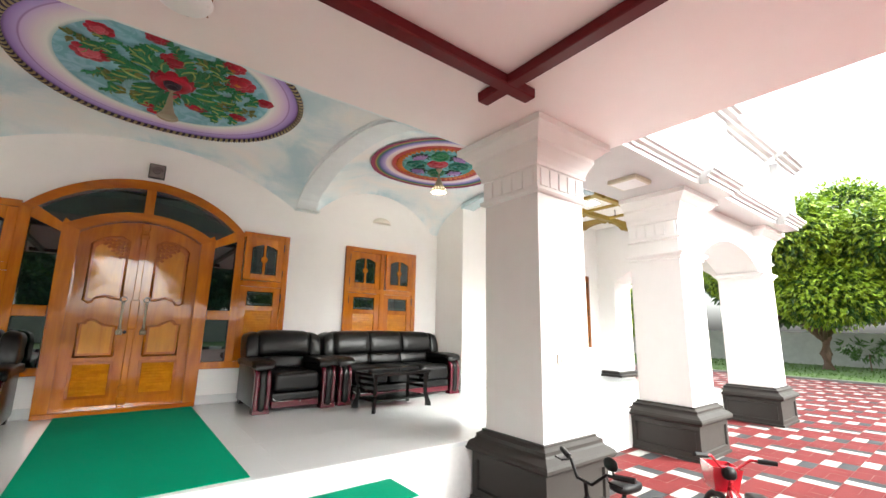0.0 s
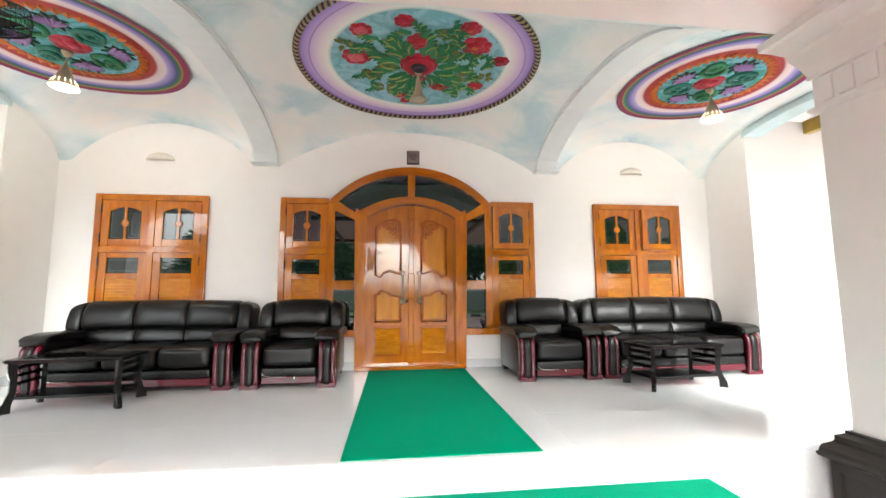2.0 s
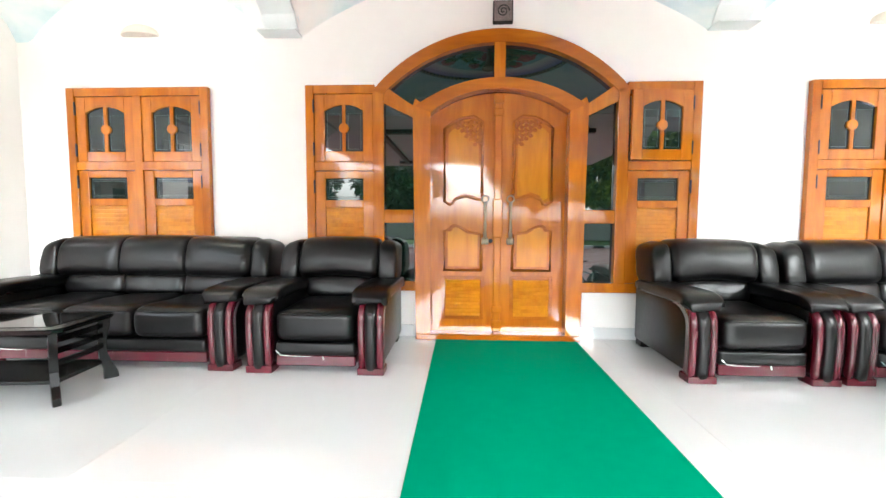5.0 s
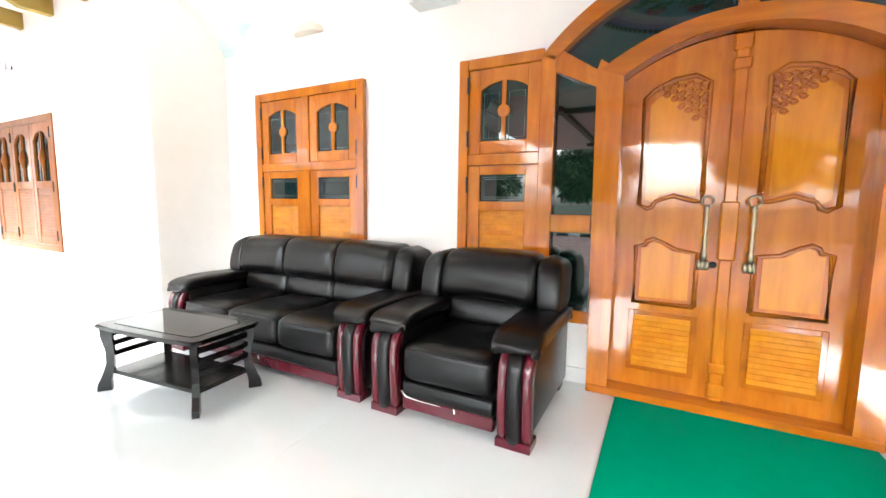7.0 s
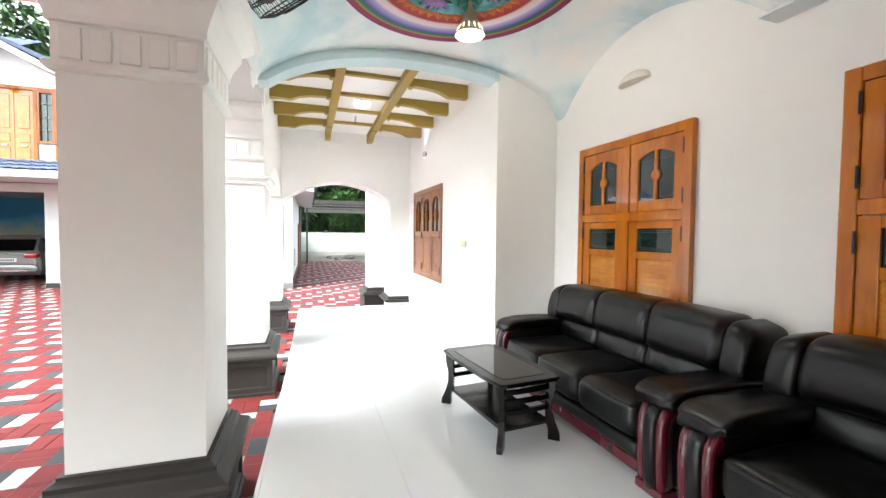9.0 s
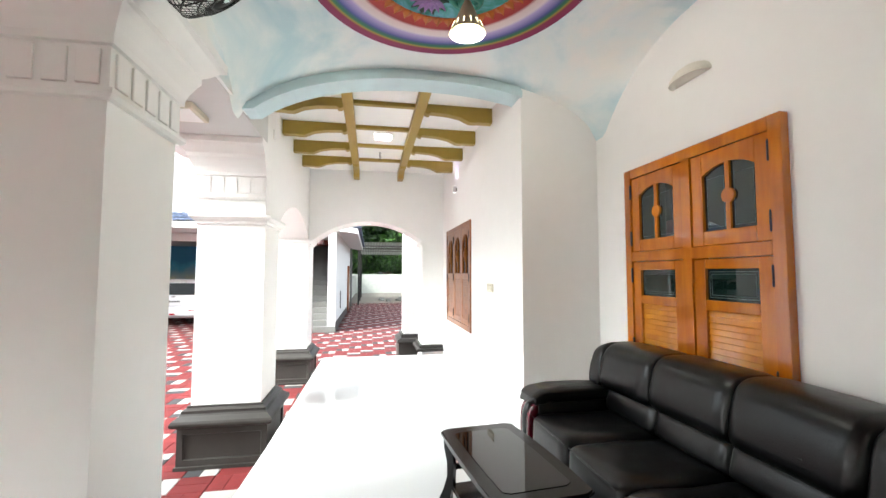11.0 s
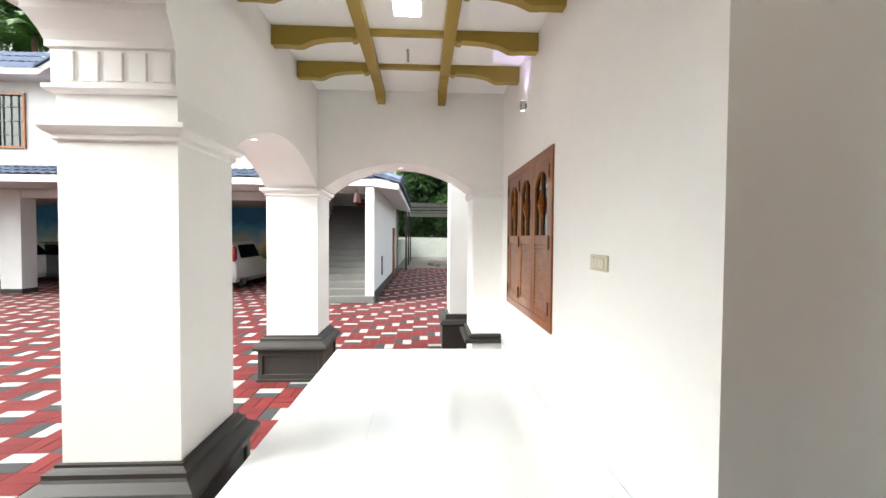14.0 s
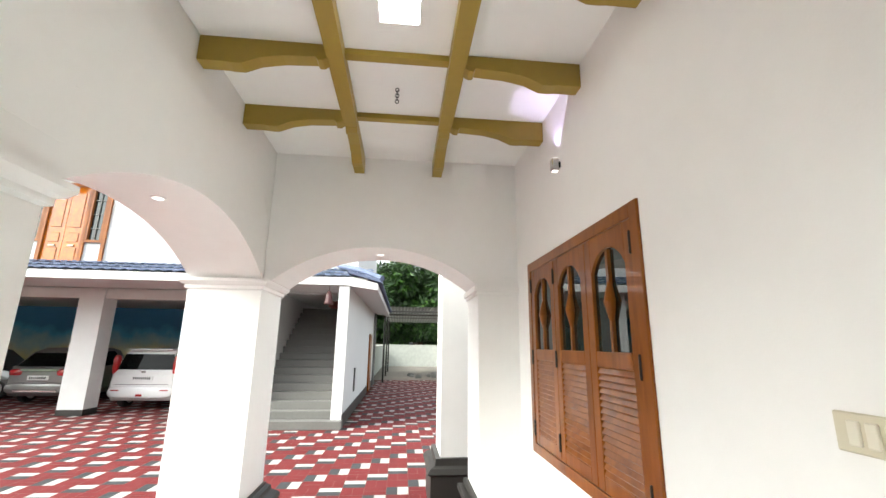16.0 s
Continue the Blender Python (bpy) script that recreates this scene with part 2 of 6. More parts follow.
GREY_P = mat("grey_paver", (0.036, 0.038, 0.04), 0.8, vary=0.2, scale=8, bump=0.15, bscale=90, spec=0.2, rand=0.15)
SOIL = mat("grey_sandy_ground", (0.13, 0.1, 0.085), 0.9, vary=0.3, scale=2, bump=0.3)
GRASSM = mat("lawn_grass", (0.07, 0.13, 0.025), 0.9, vary=0.4, scale=5, bump=0.6, bscale=140)
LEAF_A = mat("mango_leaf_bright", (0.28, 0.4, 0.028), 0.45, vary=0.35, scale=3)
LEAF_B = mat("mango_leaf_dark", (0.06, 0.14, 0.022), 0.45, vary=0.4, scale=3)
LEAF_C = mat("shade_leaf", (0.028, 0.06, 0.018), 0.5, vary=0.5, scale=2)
BARK = mat("bark", (0.16, 0.1, 0.065), 0.9, vary=0.35, scale=8, bump=0.5, bscale=30)
STONE = mat("grey_granite_step", (0.12, 0.117, 0.108), 0.6, vary=0.15, scale=6, bump=0.1)
ROOFT = mat("blue_grey_roof_tile", (0.1, 0.12, 0.18), 0.85, vary=0.25, scale=4, rand=0.2, spec=0.1)
CANOPY = mat("translucent_roof_sheet", (0.33, 0.36, 0.35), 0.5, vary=0.15)
MURAL = height_mat("painted_mural", [(0.0, (0.06, 0.08, 0.06)), (0.4, (0.1, 0.22, 0.07)), (0.52, (0.2, 0.26, 0.1)), (0.62, (0.75, 0.66, 0.36)), (0.76, (0.45, 0.6, 0.62)), (0.92, (0.1, 0.42, 0.66)), (1.2, (0.06, 0.26, 0.5))], 0.0, 3.0, 1.1, 0.4)
RUBBER = mat("tyre_rubber", (0.012, 0.012, 0.012), 0.8)
ALLOY = mat("alloy_wheel", (0.45, 0.45, 0.46), 0.3, metal=0.9)
CARWHITE = mat("white_car_paint", (0.75, 0.75, 0.74), 0.25, coat=1.0, vary=0.02)
CARSILV = mat("silver_grey_car_paint", (0.23, 0.225, 0.22), 0.3, metal=0.5, coat=1.0, vary=0.03)
CARDARK = mat("dark_grey_car_paint", (0.09, 0.1, 0.1), 0.3, metal=0.4, coat=1.0, vary=0.03)
CARGLASS = mat("car_glass", (0.005, 0.006, 0.006), 0.04, spec=0.22)
TAILRED = mat("red_tail_lamp", (0.35, 0.008, 0.01), 0.15, coat=0.8)
PLATE = mat("white_number_plate", (0.7, 0.7, 0.68), 0.4)
CHROME = mat("chrome", (0.6, 0.6, 0.6), 0.12, metal=1.0)
REDMETAL = mat("red_bicycle_paint", (0.4, 0.01, 0.02), 0.25, coat=0.6)
BLACKP = mat("black_plastic", (0.005, 0.005, 0.005), 0.4, spec=0.25)
ROSE = mat("red_rose_paint", (0.42, 0.006, 0.03), 0.5, vary=0.4, scale=14)
PINKP = mat("pink_petal_paint", (0.62, 0.09, 0.13), 0.5, vary=0.3, scale=14)
VIOLET = mat("violet_petal_paint", (0.3, 0.17, 0.42), 0.5, vary=0.3, scale=14)
GREENP = mat("green_leaf_paint", (0.018, 0.22, 0.085), 0.5, vary=0.4, scale=12)
LIMEP = mat("pale_green_leaf_paint", (0.33, 0.42, 0.12), 0.5, vary=0.3, scale=12)
DEEPP = mat("deep_green_paint", (0.008, 0.05, 0.035), 0.5, vary=0.3, scale=12)
OLIVEP = mat("olive_leaf_paint", (0.17, 0.19, 0.05), 0.5, vary=0.4, scale=12)
TEALP = mat("teal_scroll_paint", (0.012, 0.2, 0.14), 0.5, vary=0.4, scale=12)
ORANGEP = mat("orange_flame_paint", (0.55, 0.14, 0.012), 0.5, vary=0.2, scale=12)
ROPEG = mat("gold_rope_paint", (0.34, 0.27, 0.13), 0.5)
ROPEB = mat("dark_rope_paint", (0.03, 0.02, 0.04), 0.5)
MED_C = ring_mat("centre_medallion_paint", [(0.0, (0.2, 0.45, 0.5)), (0.795, (0.2, 0.45, 0.5)), (0.8, (0.5, 0.62, 0.62)), (0.83, (0.86, 0.86, 0.84)), (0.9, (0.8, 0.7, 0.78)), (0.975, (0.62, 0.46, 0.74)), (0.985, (0.3, 0.16, 0.42)), (0.995, (0.5, 0.36, 0.7)), (1.05, (0.36, 0.24, 0.62)), (1.07, (0.2, 0.1, 0.36)), (1.3, (0.2, 0.1, 0.36))], ((0.17, 0.42, 0.5), (0.3, 0.55, 0.66)), 0.8)
MED_S = ring_mat("side_medallion_paint", [(0.0, (0.4, 0.01, 0.01)), (0.5, (0.5, 0.1, 0.01)), (0.54, (0.42, 0.025, 0.008)), (0.6, (0.32, 0.004, 0.006)), (0.625, (0.7, 0.56, 0.54)), (0.675, (0.72, 0.62, 0.64)), (0.7, (0.4, 0.32, 0.6)), (0.745, (0.16, 0.14, 0.42)), (0.765, (0.04, 0.06, 0.24)), (0.785, (0.012, 0.12, 0.07)), (0.8, (0.03, 0.16, 0.06)), (0.812, (0.34, 0.24, 0.02)), (0.828, (0.22, 0.006, 0.05)), (0.88, (0.2, 0.002, 0.07)), (1.3, (0.2, 0.004, 0.07))], ((0.14, 0.4, 0.5), (0.03, 0.25, 0.2)), 0.48)


# ---- builders ----
def mesh_of(bm, name, m=None, smooth=False):
    bmesh.ops.recalc_face_normals(bm, faces=bm.faces)
    me = bpy.data.meshes.new(name)
    bm.to_mesh(me)
    bm.free()
    if m:
        me.materials.append(m)
    if smooth:
        for f in me.polygons:
            f.use_smooth = True
    return me


def part(name, bm, m, parent=None, label="", smooth=False):
    """Links a bmesh as one mesh object, under a thing or a part."""
    ob = new(name, mesh_of(bm, name, m, smooth))
    if parent is not None:
        ob.parent = parent
    if label:
        ob["label"] = label
    return ob


def setting(name, bm, m, label="", smooth=False, category=""):
    return tagged(part(name, bm, m, None, label, smooth), label, category, "", "structure")


def thing(name, at, label, category, group=""):
    ob = new(name)
    ob.matrix_world = at
    return tagged(ob, label, category, group)


def BM():
    return bmesh.new()


def box(bm, x0, x1, y0, y1, z0, z1, bevel=0.0, seg=1):
    r = bmesh.ops.create_cube(bm, size=1.0, matrix=Matrix.Translation(((x0 + x1) / 2, (y0 + y1) / 2, (z0 + z1) / 2)) @ Matrix.Diagonal((abs(x1 - x0), abs(y1 - y0), abs(z1 - z0), 1)))
    if bevel:
        es = list({e for v in r["verts"] for e in v.link_edges})
        bmesh.ops.bevel(bm, geom=es, offset=bevel, segments=seg, affect="EDGES", profile=0.5)
    return bm


def bx(x0, x1, y0, y1, z0, z1, bevel=0.0, seg=1):
    return box(BM(), x0, x1, y0, y1, z0, z1, bevel, seg)


def prism(bm, pts, axis, a0, a1):
    """A closed outline carried along an axis: for x pts are (y, z), for y (x, z), for z (x, y)."""
    def at(p, a):
        return (a, p[0], p[1]) if axis == "x" else (p[0], a, p[1]) if axis == "y" else (p[0], p[1], a)
    lo, hi = [bm.verts.new(at(p, a0)) for p in pts], [bm.verts.new(at(p, a1)) for p in pts]
    k = len(pts)
    bm.faces.new(lo)
    bm.faces.new(hi[::-1])
    for i in range(k):
        bm.faces.new((lo[i], lo[(i + 1) % k], hi[(i + 1) % k], hi[i]))
    return bm


def strip_prism(bm, low, top, axis, a0, a1):
    """A band between two lines of equal count, carried along an axis, in quads."""
    def at(p, a):
        return (a, p[0], p[1]) if axis == "x" else (p[0], a, p[1])
    rows = [[bm.verts.new(at(p, a)) for p in line] for line in (low, top) for a in (a0, a1)]
    la, lb, ta, tb = rows
    for i in range(len(low) - 1):
        bm.faces.new((la[i], la[i + 1], ta[i + 1], ta[i]))
        bm.faces.new((lb[i], lb[i + 1], tb[i + 1], tb[i]))
        bm.faces.new((la[i], la[i + 1], lb[i + 1], lb[i]))
        bm.faces.new((ta[i], ta[i + 1], tb[i + 1], tb[i]))
    for i in (0, len(low) - 1):
        bm.faces.new((la[i], lb[i], tb[i], ta[i]))
    return bm


def rings(bm, profile, cap=True):
    """Square sections stacked: (half width, z)."""
    prev = None
    for h, z in profile:
        row = [bm.verts.new((sx * h, sy * h, z)) for sx, sy in ((-1, -1), (1, -1), (1, 1), (-1, 1))]
        if prev:
            for i in range(4):
                bm.faces.new((prev[i], prev[(i + 1) % 4], row[(i + 1) % 4], row[i]))
        elif cap:
            bm.faces.new(row[::-1])
        prev = row
    if cap:
        bm.faces.new(prev)
    return bm


def lathe(bm, profile, seg=20, m=None):
    """Round sections stacked: (radius, z)."""
    prev, made = None, []
    for r, z in profile:
        row = [bm.verts.new((r * math.cos(2 * math.pi * i / seg), r * math.sin(2 * math.pi * i / seg), z)) for i in range(seg)]
        if prev:
            for i in range(seg):
                bm.faces.new((prev[i], prev[(i + 1) % seg], row[(i + 1) % seg], row[i]))
        else:
            bm.faces.new(row[::-1])
        prev = row
        made += row
    bm.faces.new(prev)
    if m is not None:
        bmesh.ops.transform(bm, matrix=m, verts=made)
    return bm


def tube(bm, pts, r, seg=8):
    """A round bar along points; r is one radius or one for each point."""
    pts = [Vector(p) for p in pts]
    rs = r if isinstance(r, (list, tuple)) else [r] * len(pts)
    prev = None
    for i, p in enumerate(pts):
        d = (pts[min(i + 1, len(pts) - 1)] - pts[max(i - 1, 0)]).normalized()
        q = d.to_track_quat("Z", "Y")
        row = [bm.verts.new(p + q @ Vector((rs[i] * math.cos(2 * math.pi * k / seg), rs[i] * math.sin(2 * math.pi * k / seg), 0))) for k in range(seg)]
        if prev:
            for k in range(seg):
                bm.faces.new((prev[k], prev[(k + 1) % seg], row[(k + 1) % seg], row[k]))
        else:
            bm.faces.new(row[::-1])
        prev = row
    bm.faces.new(prev)
    return bm


def pillow(bm, x0, x1, y0, y1, z0, z1, p=0.35, u=28, v=16, q=None):
    """A stuffed block with rounded sides between the given limits."""
    q = p if q is None else q
    c = Vector(((x0 + x1) / 2, (y0 + y1) / 2, (z0 + z1) / 2))
    h = Vector(((x1 - x0) / 2, (y1 - y0) / 2, (z1 - z0) / 2))

    def sp(a, e):
        return math.copysign(abs(a) ** e, a)
    rows = []
    for j in range(1, v):
        t = -math.pi / 2 + math.pi * j / v
        rows.append([bm.verts.new(c + Vector((h.x * sp(math.cos(t), q) * sp(math.cos(2 * math.pi * i / u), p), h.y * sp(math.cos(t), q) * sp(math.sin(2 * math.pi * i / u), p), h.z * sp(math.sin(t), q)))) for i in range(u)])
    for a, b in zip(rows, rows[1:]):
        for i in range(u):
            bm.faces.new((a[i], a[(i + 1) % u], b[(i + 1) % u], b[i]))
    lo, hi = bm.verts.new(c - Vector((0, 0, h.z))), bm.verts.new(c + Vector((0, 0, h.z)))
    for i in range(u):
        bm.faces.new((rows[0][(i + 1) % u], rows[0][i], lo))
        bm.faces.new((rows[-1][i], rows[-1][(i + 1) % u], hi))
    return bm


def arc(x0, x1, z0, rise, k=20):
    """Points of a round arch from (x0, z0) to (x1, z0)."""
    h = abs(x1 - x0) / 2
    r = (h * h + rise * rise) / (2 * rise)
    c = (x0 + x1) / 2
    return [(x0 + (x1 - x0) * i / k, z0 + math.sqrt(max(r * r - (x0 + (x1 - x0) * i / k - c) ** 2, 0)) - (r - rise)) for i in range(k + 1)]


def bow(u):
    """Height of the fuller arch across the porch, at u in -1..1, as a share of its rise."""
    return max(1 - abs(u) ** 2.2, 0) ** 0.6


def seg_e(u, h, rise):
    """Height over the chord of a round arch of half width h, at u in -1..1, as a share of its rise."""
    r = (h * h + rise * rise) / (2 * rise)
    return (math.sqrt(max(r * r - (u * h) ** 2, 0)) - (r - rise)) / rise


# ---- setting: ground, floor, walls, ceilings ----
PF, BW, FY, SX = 0.45, 6.1, 3.13, 4.13
CEIL, SOF, FOOT = 3.53, 3.05, 2.95

setting("ground", prism(BM(), [(-300, -300), (300, -300), (300, 300), (-300, 300)], "z", -0.4, -0.03), SOIL, "sandy grey ground of the compound")

# porch platform
front = [(8.0, 3.2), (2.6, 3.2), (0.0, 3.28), (-2.5, 3.335), (-4.2, 3.39), (-7.64, 3.44)]
platform = setting("floor", prism(BM(), front + [(-7.64, 6.5), (8.0, 6.5)], "z", -0.02, PF - 0.012), GROUT, "raised porch floor of glossy white tiles")
setting("floor_nosing", prism(BM(), [(x, y - 0.018) for x, y in front] + [(x, y + 0.001) for x, y in front[::-1]], "z", PF - 0.035, PF - 0.0005), TILE, "white stone nosing along the porch floor edge")


def wall_x(name, x0, x1, y0, y1, z0, z1, m=None, label=""):
    return setting(name, bx(x0, x1, y0, y1, z0, z1), m or WHITE, label or "white painted plaster wall")


# back wall of the porch, with openings for the door and the windows
HOLES = [(-3.6, -2.51, 1.1), (2.51, 3.6, 1.1)]
UX, UZ = 1.52, 0.92
wb = BM()
box(wb, -SX, -3.6, BW, BW + 0.25, -0.02, 3.75)
box(wb, 3.6, SX, BW, BW + 0.25, -0.02, 3.75)
box(wb, -3.6, -2.51, BW, BW + 0.25, -0.02, 1.1)
box(wb, 2.51, 3.6, BW, BW + 0.25, -0.02, 1.1)
box(wb, -3.6, -2.51, BW, BW + 0.25, 2.49, 3.75)
box(wb, 2.51, 3.6, BW, BW + 0.25, 2.49, 3.75)
box(wb, -2.51, -UX, BW, BW + 0.25, -0.02, 3.75)
box(wb, UX, 2.51, BW, BW + 0.25, -0.02, 3.75)
box(wb, -UX, -0.64, BW, BW + 0.25, -0.02, UZ)
box(wb, 0.64, UX, BW, BW + 0.25, -0.02, UZ)
box(wb, -UX, -1.0, BW, BW + 0.25, 2.49, 3.75)
box(wb, 1.0, UX, BW, BW + 0.25, 2.49, 3.75)
head = arc(-1.0, 1.0, 2.49, 0.44, 24)
strip_prism(wb, head, [(x, 3.75) for x, z in head], "y", BW, BW + 0.25)
setting("wall_north", wb, WHITE, "white plaster back wall of the porch")
setting("house_back_wall", bx(-8.6, 8.6, 10.0, 10.2, -0.02, 3.75), WHITE, "plain rear wall that closes the house")
for s in (-1, 1):
    n = "west" if s < 0 else "east"
    wall_x("wall_return_" + n, *sorted((s * SX, s * (SX + 0.25))), 5.4, 10.0, -0.02, 3.75)
    ww = BM()
    y0, y1 = 5.4, 5.62
    for a, b, c, d in ((SX + 0.25, 5.98, -0.02, 3.75), (7.53, 8.6, -0.02, 3.75), (5.98, 7.53, -0.02, 1.09), (5.98, 7.53, 2.4, 3.75)):
        box(ww, *sorted((s * a, s * b)), y0, y1, c, d)
    setting("wall_wing_" + n, ww, WHITE, "white plaster wall of the side verandah")
    wall_x("wall_end_" + n, *sorted((s * 8.6, s * 8.8)), 5.4, 10.2, -0.02, 3.75, WHITE_DIM)
    # arch wall towards the yard, between the two outer columns
    a = arc(5.68, 7.94, 2.33, 0.34, 24)
    low = [(5.07, 2.33)] + a + [(8.556, 2.33)]
    low = [(s * x, z) for x, z in low]
    setting("wall_arch_front_" + n, strip_prism(BM(), low, [(x, 3.75) for x, z in low], "y", 2.515, 3.125), WHITE, "white plaster arched wall between columns")
    # arch wall at the verandah's end
    a = arc(3.2, 5.03, 2.33, 0.33, 24)
    low = [(FY, 2.33)] + a + [(5.4, 2.33)]
    setting("wall_arch_end_" + n, strip_prism(BM(), low, [(y, 3.75) for y, z in low], "x", *sorted((s * 7.94, s * 8.55))), WHITE, "white plaster arched wall at the verandah end")
    # arch wall between the porch bay and the verandah
    low_end = SOF + 0.004
    lo = [(FY, low_end)] + [(y, max(FOOT - 0.06 + 0.5 * bow((y - 4.615) / 1.485), low_end if y < 4 else 0)) for y in np.linspace(FY + 0.02, 5.4, 22)]
    setting("wall_arch_bay_" + n, strip_prism(BM(), lo, [(y, 3.75) for y, z in lo], "x", *sorted((s * SX, s * (SX + 0.2)))), WHITE, "white arched wall between porch bay and verandah")
    band = [(y, max(FOOT - 0.075 + 0.5 * bow((y - 4.615) / 1.485), low_end - 0.02 if y < 4 else 0)) for y in np.linspace(FY + 0.025, 5.398, 26)]
    tb = BM()
    strip_prism(tb, band, [(y, z + 0.11) for y, z in band], "x", *sorted((s * (SX - 0.02), s * (SX + 0.23))))
    strip_prism(tb, [(y, z - 0.02) for y, z in band], [(y, z + 0.035) for y, z in band], "x", *sorted((s * (SX - 0.045), s * (SX - 0.0205))))
    setting("arch_trim_" + n, tb, RIBBLUE, "pale blue moulded arch band")
    # entablature above the open bay, with stepped cornices
    eb = BM()
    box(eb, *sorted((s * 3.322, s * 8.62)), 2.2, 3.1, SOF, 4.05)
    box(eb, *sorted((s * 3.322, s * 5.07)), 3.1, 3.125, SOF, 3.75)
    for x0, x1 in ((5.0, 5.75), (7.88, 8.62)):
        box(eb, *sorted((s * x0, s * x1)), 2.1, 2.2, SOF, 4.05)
    setting("entablature_" + n, eb, WHITE_DIM, "white plaster entablature over the columns")
    for z, dz, o in ((3.1, 0.1, 0.1), (4.05, 0.14, 0.16)):
        cb = BM()
        prof = [(0, z), (0, z + dz), (-o, z + dz), (-o, z + dz * 0.72), (-o * 0.75, z + dz * 0.62), (-o * 0.65, z + dz * 0.4), (-o * 0.3, z + dz * 0.25), (-o * 0.25, z)]
        for x0, x1, yy in ((3.33, 5.0 - o, 2.2), (5.0 - o, 5.75 + o, 2.1), (5.75 + o, 7.88 - o, 2.2), (7.88 - o, 8.62 + o, 2.1)):
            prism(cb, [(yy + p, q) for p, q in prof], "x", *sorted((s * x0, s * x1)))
        setting("cornice_" + n, cb, WHITE_DIM, "white moulded cornice")
    # flat ceiling of the verandah
    setting("ceiling_wing_" + n, bx(*sorted((s * (SX + 0.2), s * 7.94)), FY, 5.4, CEIL, 3.75), WHITE, "white flat verandah ceiling")
    # impost mouldings on the arch piers
    ib = BM()
    for z, o, h in ((2.25, 0.02, 0.03), (2.28, 0.04, 0.05)):
        box(ib, *sorted((s * (7.94 - o), s * (8.55 + o))), 5.03 - o, 5.4, z, z + h)
    setting("impost_" + n, ib, WHITE, "white impost moulding on the pier")
    wall_x("pier_" + n, *sorted((s * 7.94, s * 8.55)), 5.03, 5.4, -0.02, 2.33)
    # skirting
    setting("baseboard_" + n, bx(*sorted((s * (SX + 0.0), s * 7.94)), 5.386, 5.4, PF, PF + 0.1, 0.004), TILE, "white tile skirting")
    setting("baseboard_return_" + n, bx(*sorted((s * (SX - 0.014), s * SX)), 5.4, BW, PF, PF + 0.1), TILE, "white tile skirting")
    setting("baseboard_north_" + n, bx(*sorted((s * 0.66, s * (SX - 0.014))), BW - 0.014, BW, PF, PF + 0.1, 0.004), TILE, "white tile skirting")
# unseen cover over the whole house, added to stop light leaking in
setting("roof", bx(-8.62, 8.62, 2.2, 10.2, 3.75, 3.95), WHITE_DIM, "unseen flat roof slab that keeps daylight out")
# front edge at y = -2.6 is unseen, cut back to let more daylight in
setting("ceiling_car_porch", bx(-3.32, 3.32, -2.6, FY, SOF, 3.4), PINK_BOUNCE, "white flat car porch ceiling, pink bounce light in its colour")
setting("beam_inner", bx(-SX, SX, FY - 0.0, FY + 0.02, SOF, 3.75), BLUE, "painted inner face of the front beam")


# painted vaults
def vault_z(x, y, xc, hx, rx):
    u, v = max(-1, min(1, (x - xc) / hx)), max(-1, min(1, (y - 4.615) / 1.485))
    ex, ey = seg_e(u, hx, rx), bow(v)
    z = FOOT + rx * ex + 0.5 * ey - 0.5 * ex * ey + 0.07 * ex * ey
    return max(z, SOF + 0.004) if y < 3.6 and abs(x) < 2.9 else z


def vault(name, x0, x1, label):
    a0, a1 = max(x0, -4.0), min(x1, 4.0)
    xc, hx = (a0 + a1) / 2, (a1 - a0) / 2
    bm, k = BM(), 44
    g = [[bm.verts.new((x - xc, y - 4.615, vault_z(x, y, xc, hx, 0.5))) for x in np.linspace(x0, x1, k)] for y in np.linspace(FY, BW, k)]
    for j in range(k - 1):
        for i in range(k - 1):
            bm.faces.new((g[j][i], g[j][i + 1], g[j + 1][i + 1], g[j + 1][i]))
    ob = setting(name, bm, BLUE, label, True)
    ob.location = (xc, 4.615, 0)
    return ob


vault("ceiling_vault_west", -SX, -1.93, "ceiling vault painted as a cloudy pale blue sky")
vault("ceiling_vault_middle", -1.65, 1.65, "ceiling vault painted as a cloudy pale blue sky")
vault("ceiling_vault_east", 1.93, SX, "ceiling vault painted as a cloudy pale blue sky")
for s in (-1, 1):
    ys = np.linspace(FY, BW, 30)
    z = [max(FOOT + 0.46 * bow((y - 4.615) / 1.485), SOF + 0.003 if y < 4 else 0) for y in ys]
    rb = BM()
    strip_prism(rb, list(zip(ys, z)), [(y, 3.7) for y in ys], "x", *sorted((s * 1.655, s * 1.925)))
    strip_prism(rb, [(y, q + 0.03) for y, q in zip(ys, z)], [(y, q + 0.09) for y, q in zip(ys, z)], "x", *sorted((s * 1.632, s * 1.948)))
    setting("vault_rib_" + ("west" if s < 0 else "east"), rb, RIBPALE, "pale blue moulded rib arch between vaults")
    fb = BM()
    prism(fb, [(s * 1.632, FOOT), (s * 1.948, FOOT), (s * 1.948, FOOT + 0.012), (s * 1.632, FOOT + 0.012)], "y", BW - 0.16, BW)
    setting("rib_foot_" + ("west" if s < 0 else "east"), fb, RIBPALE, "pale blue foot of the rib arch")


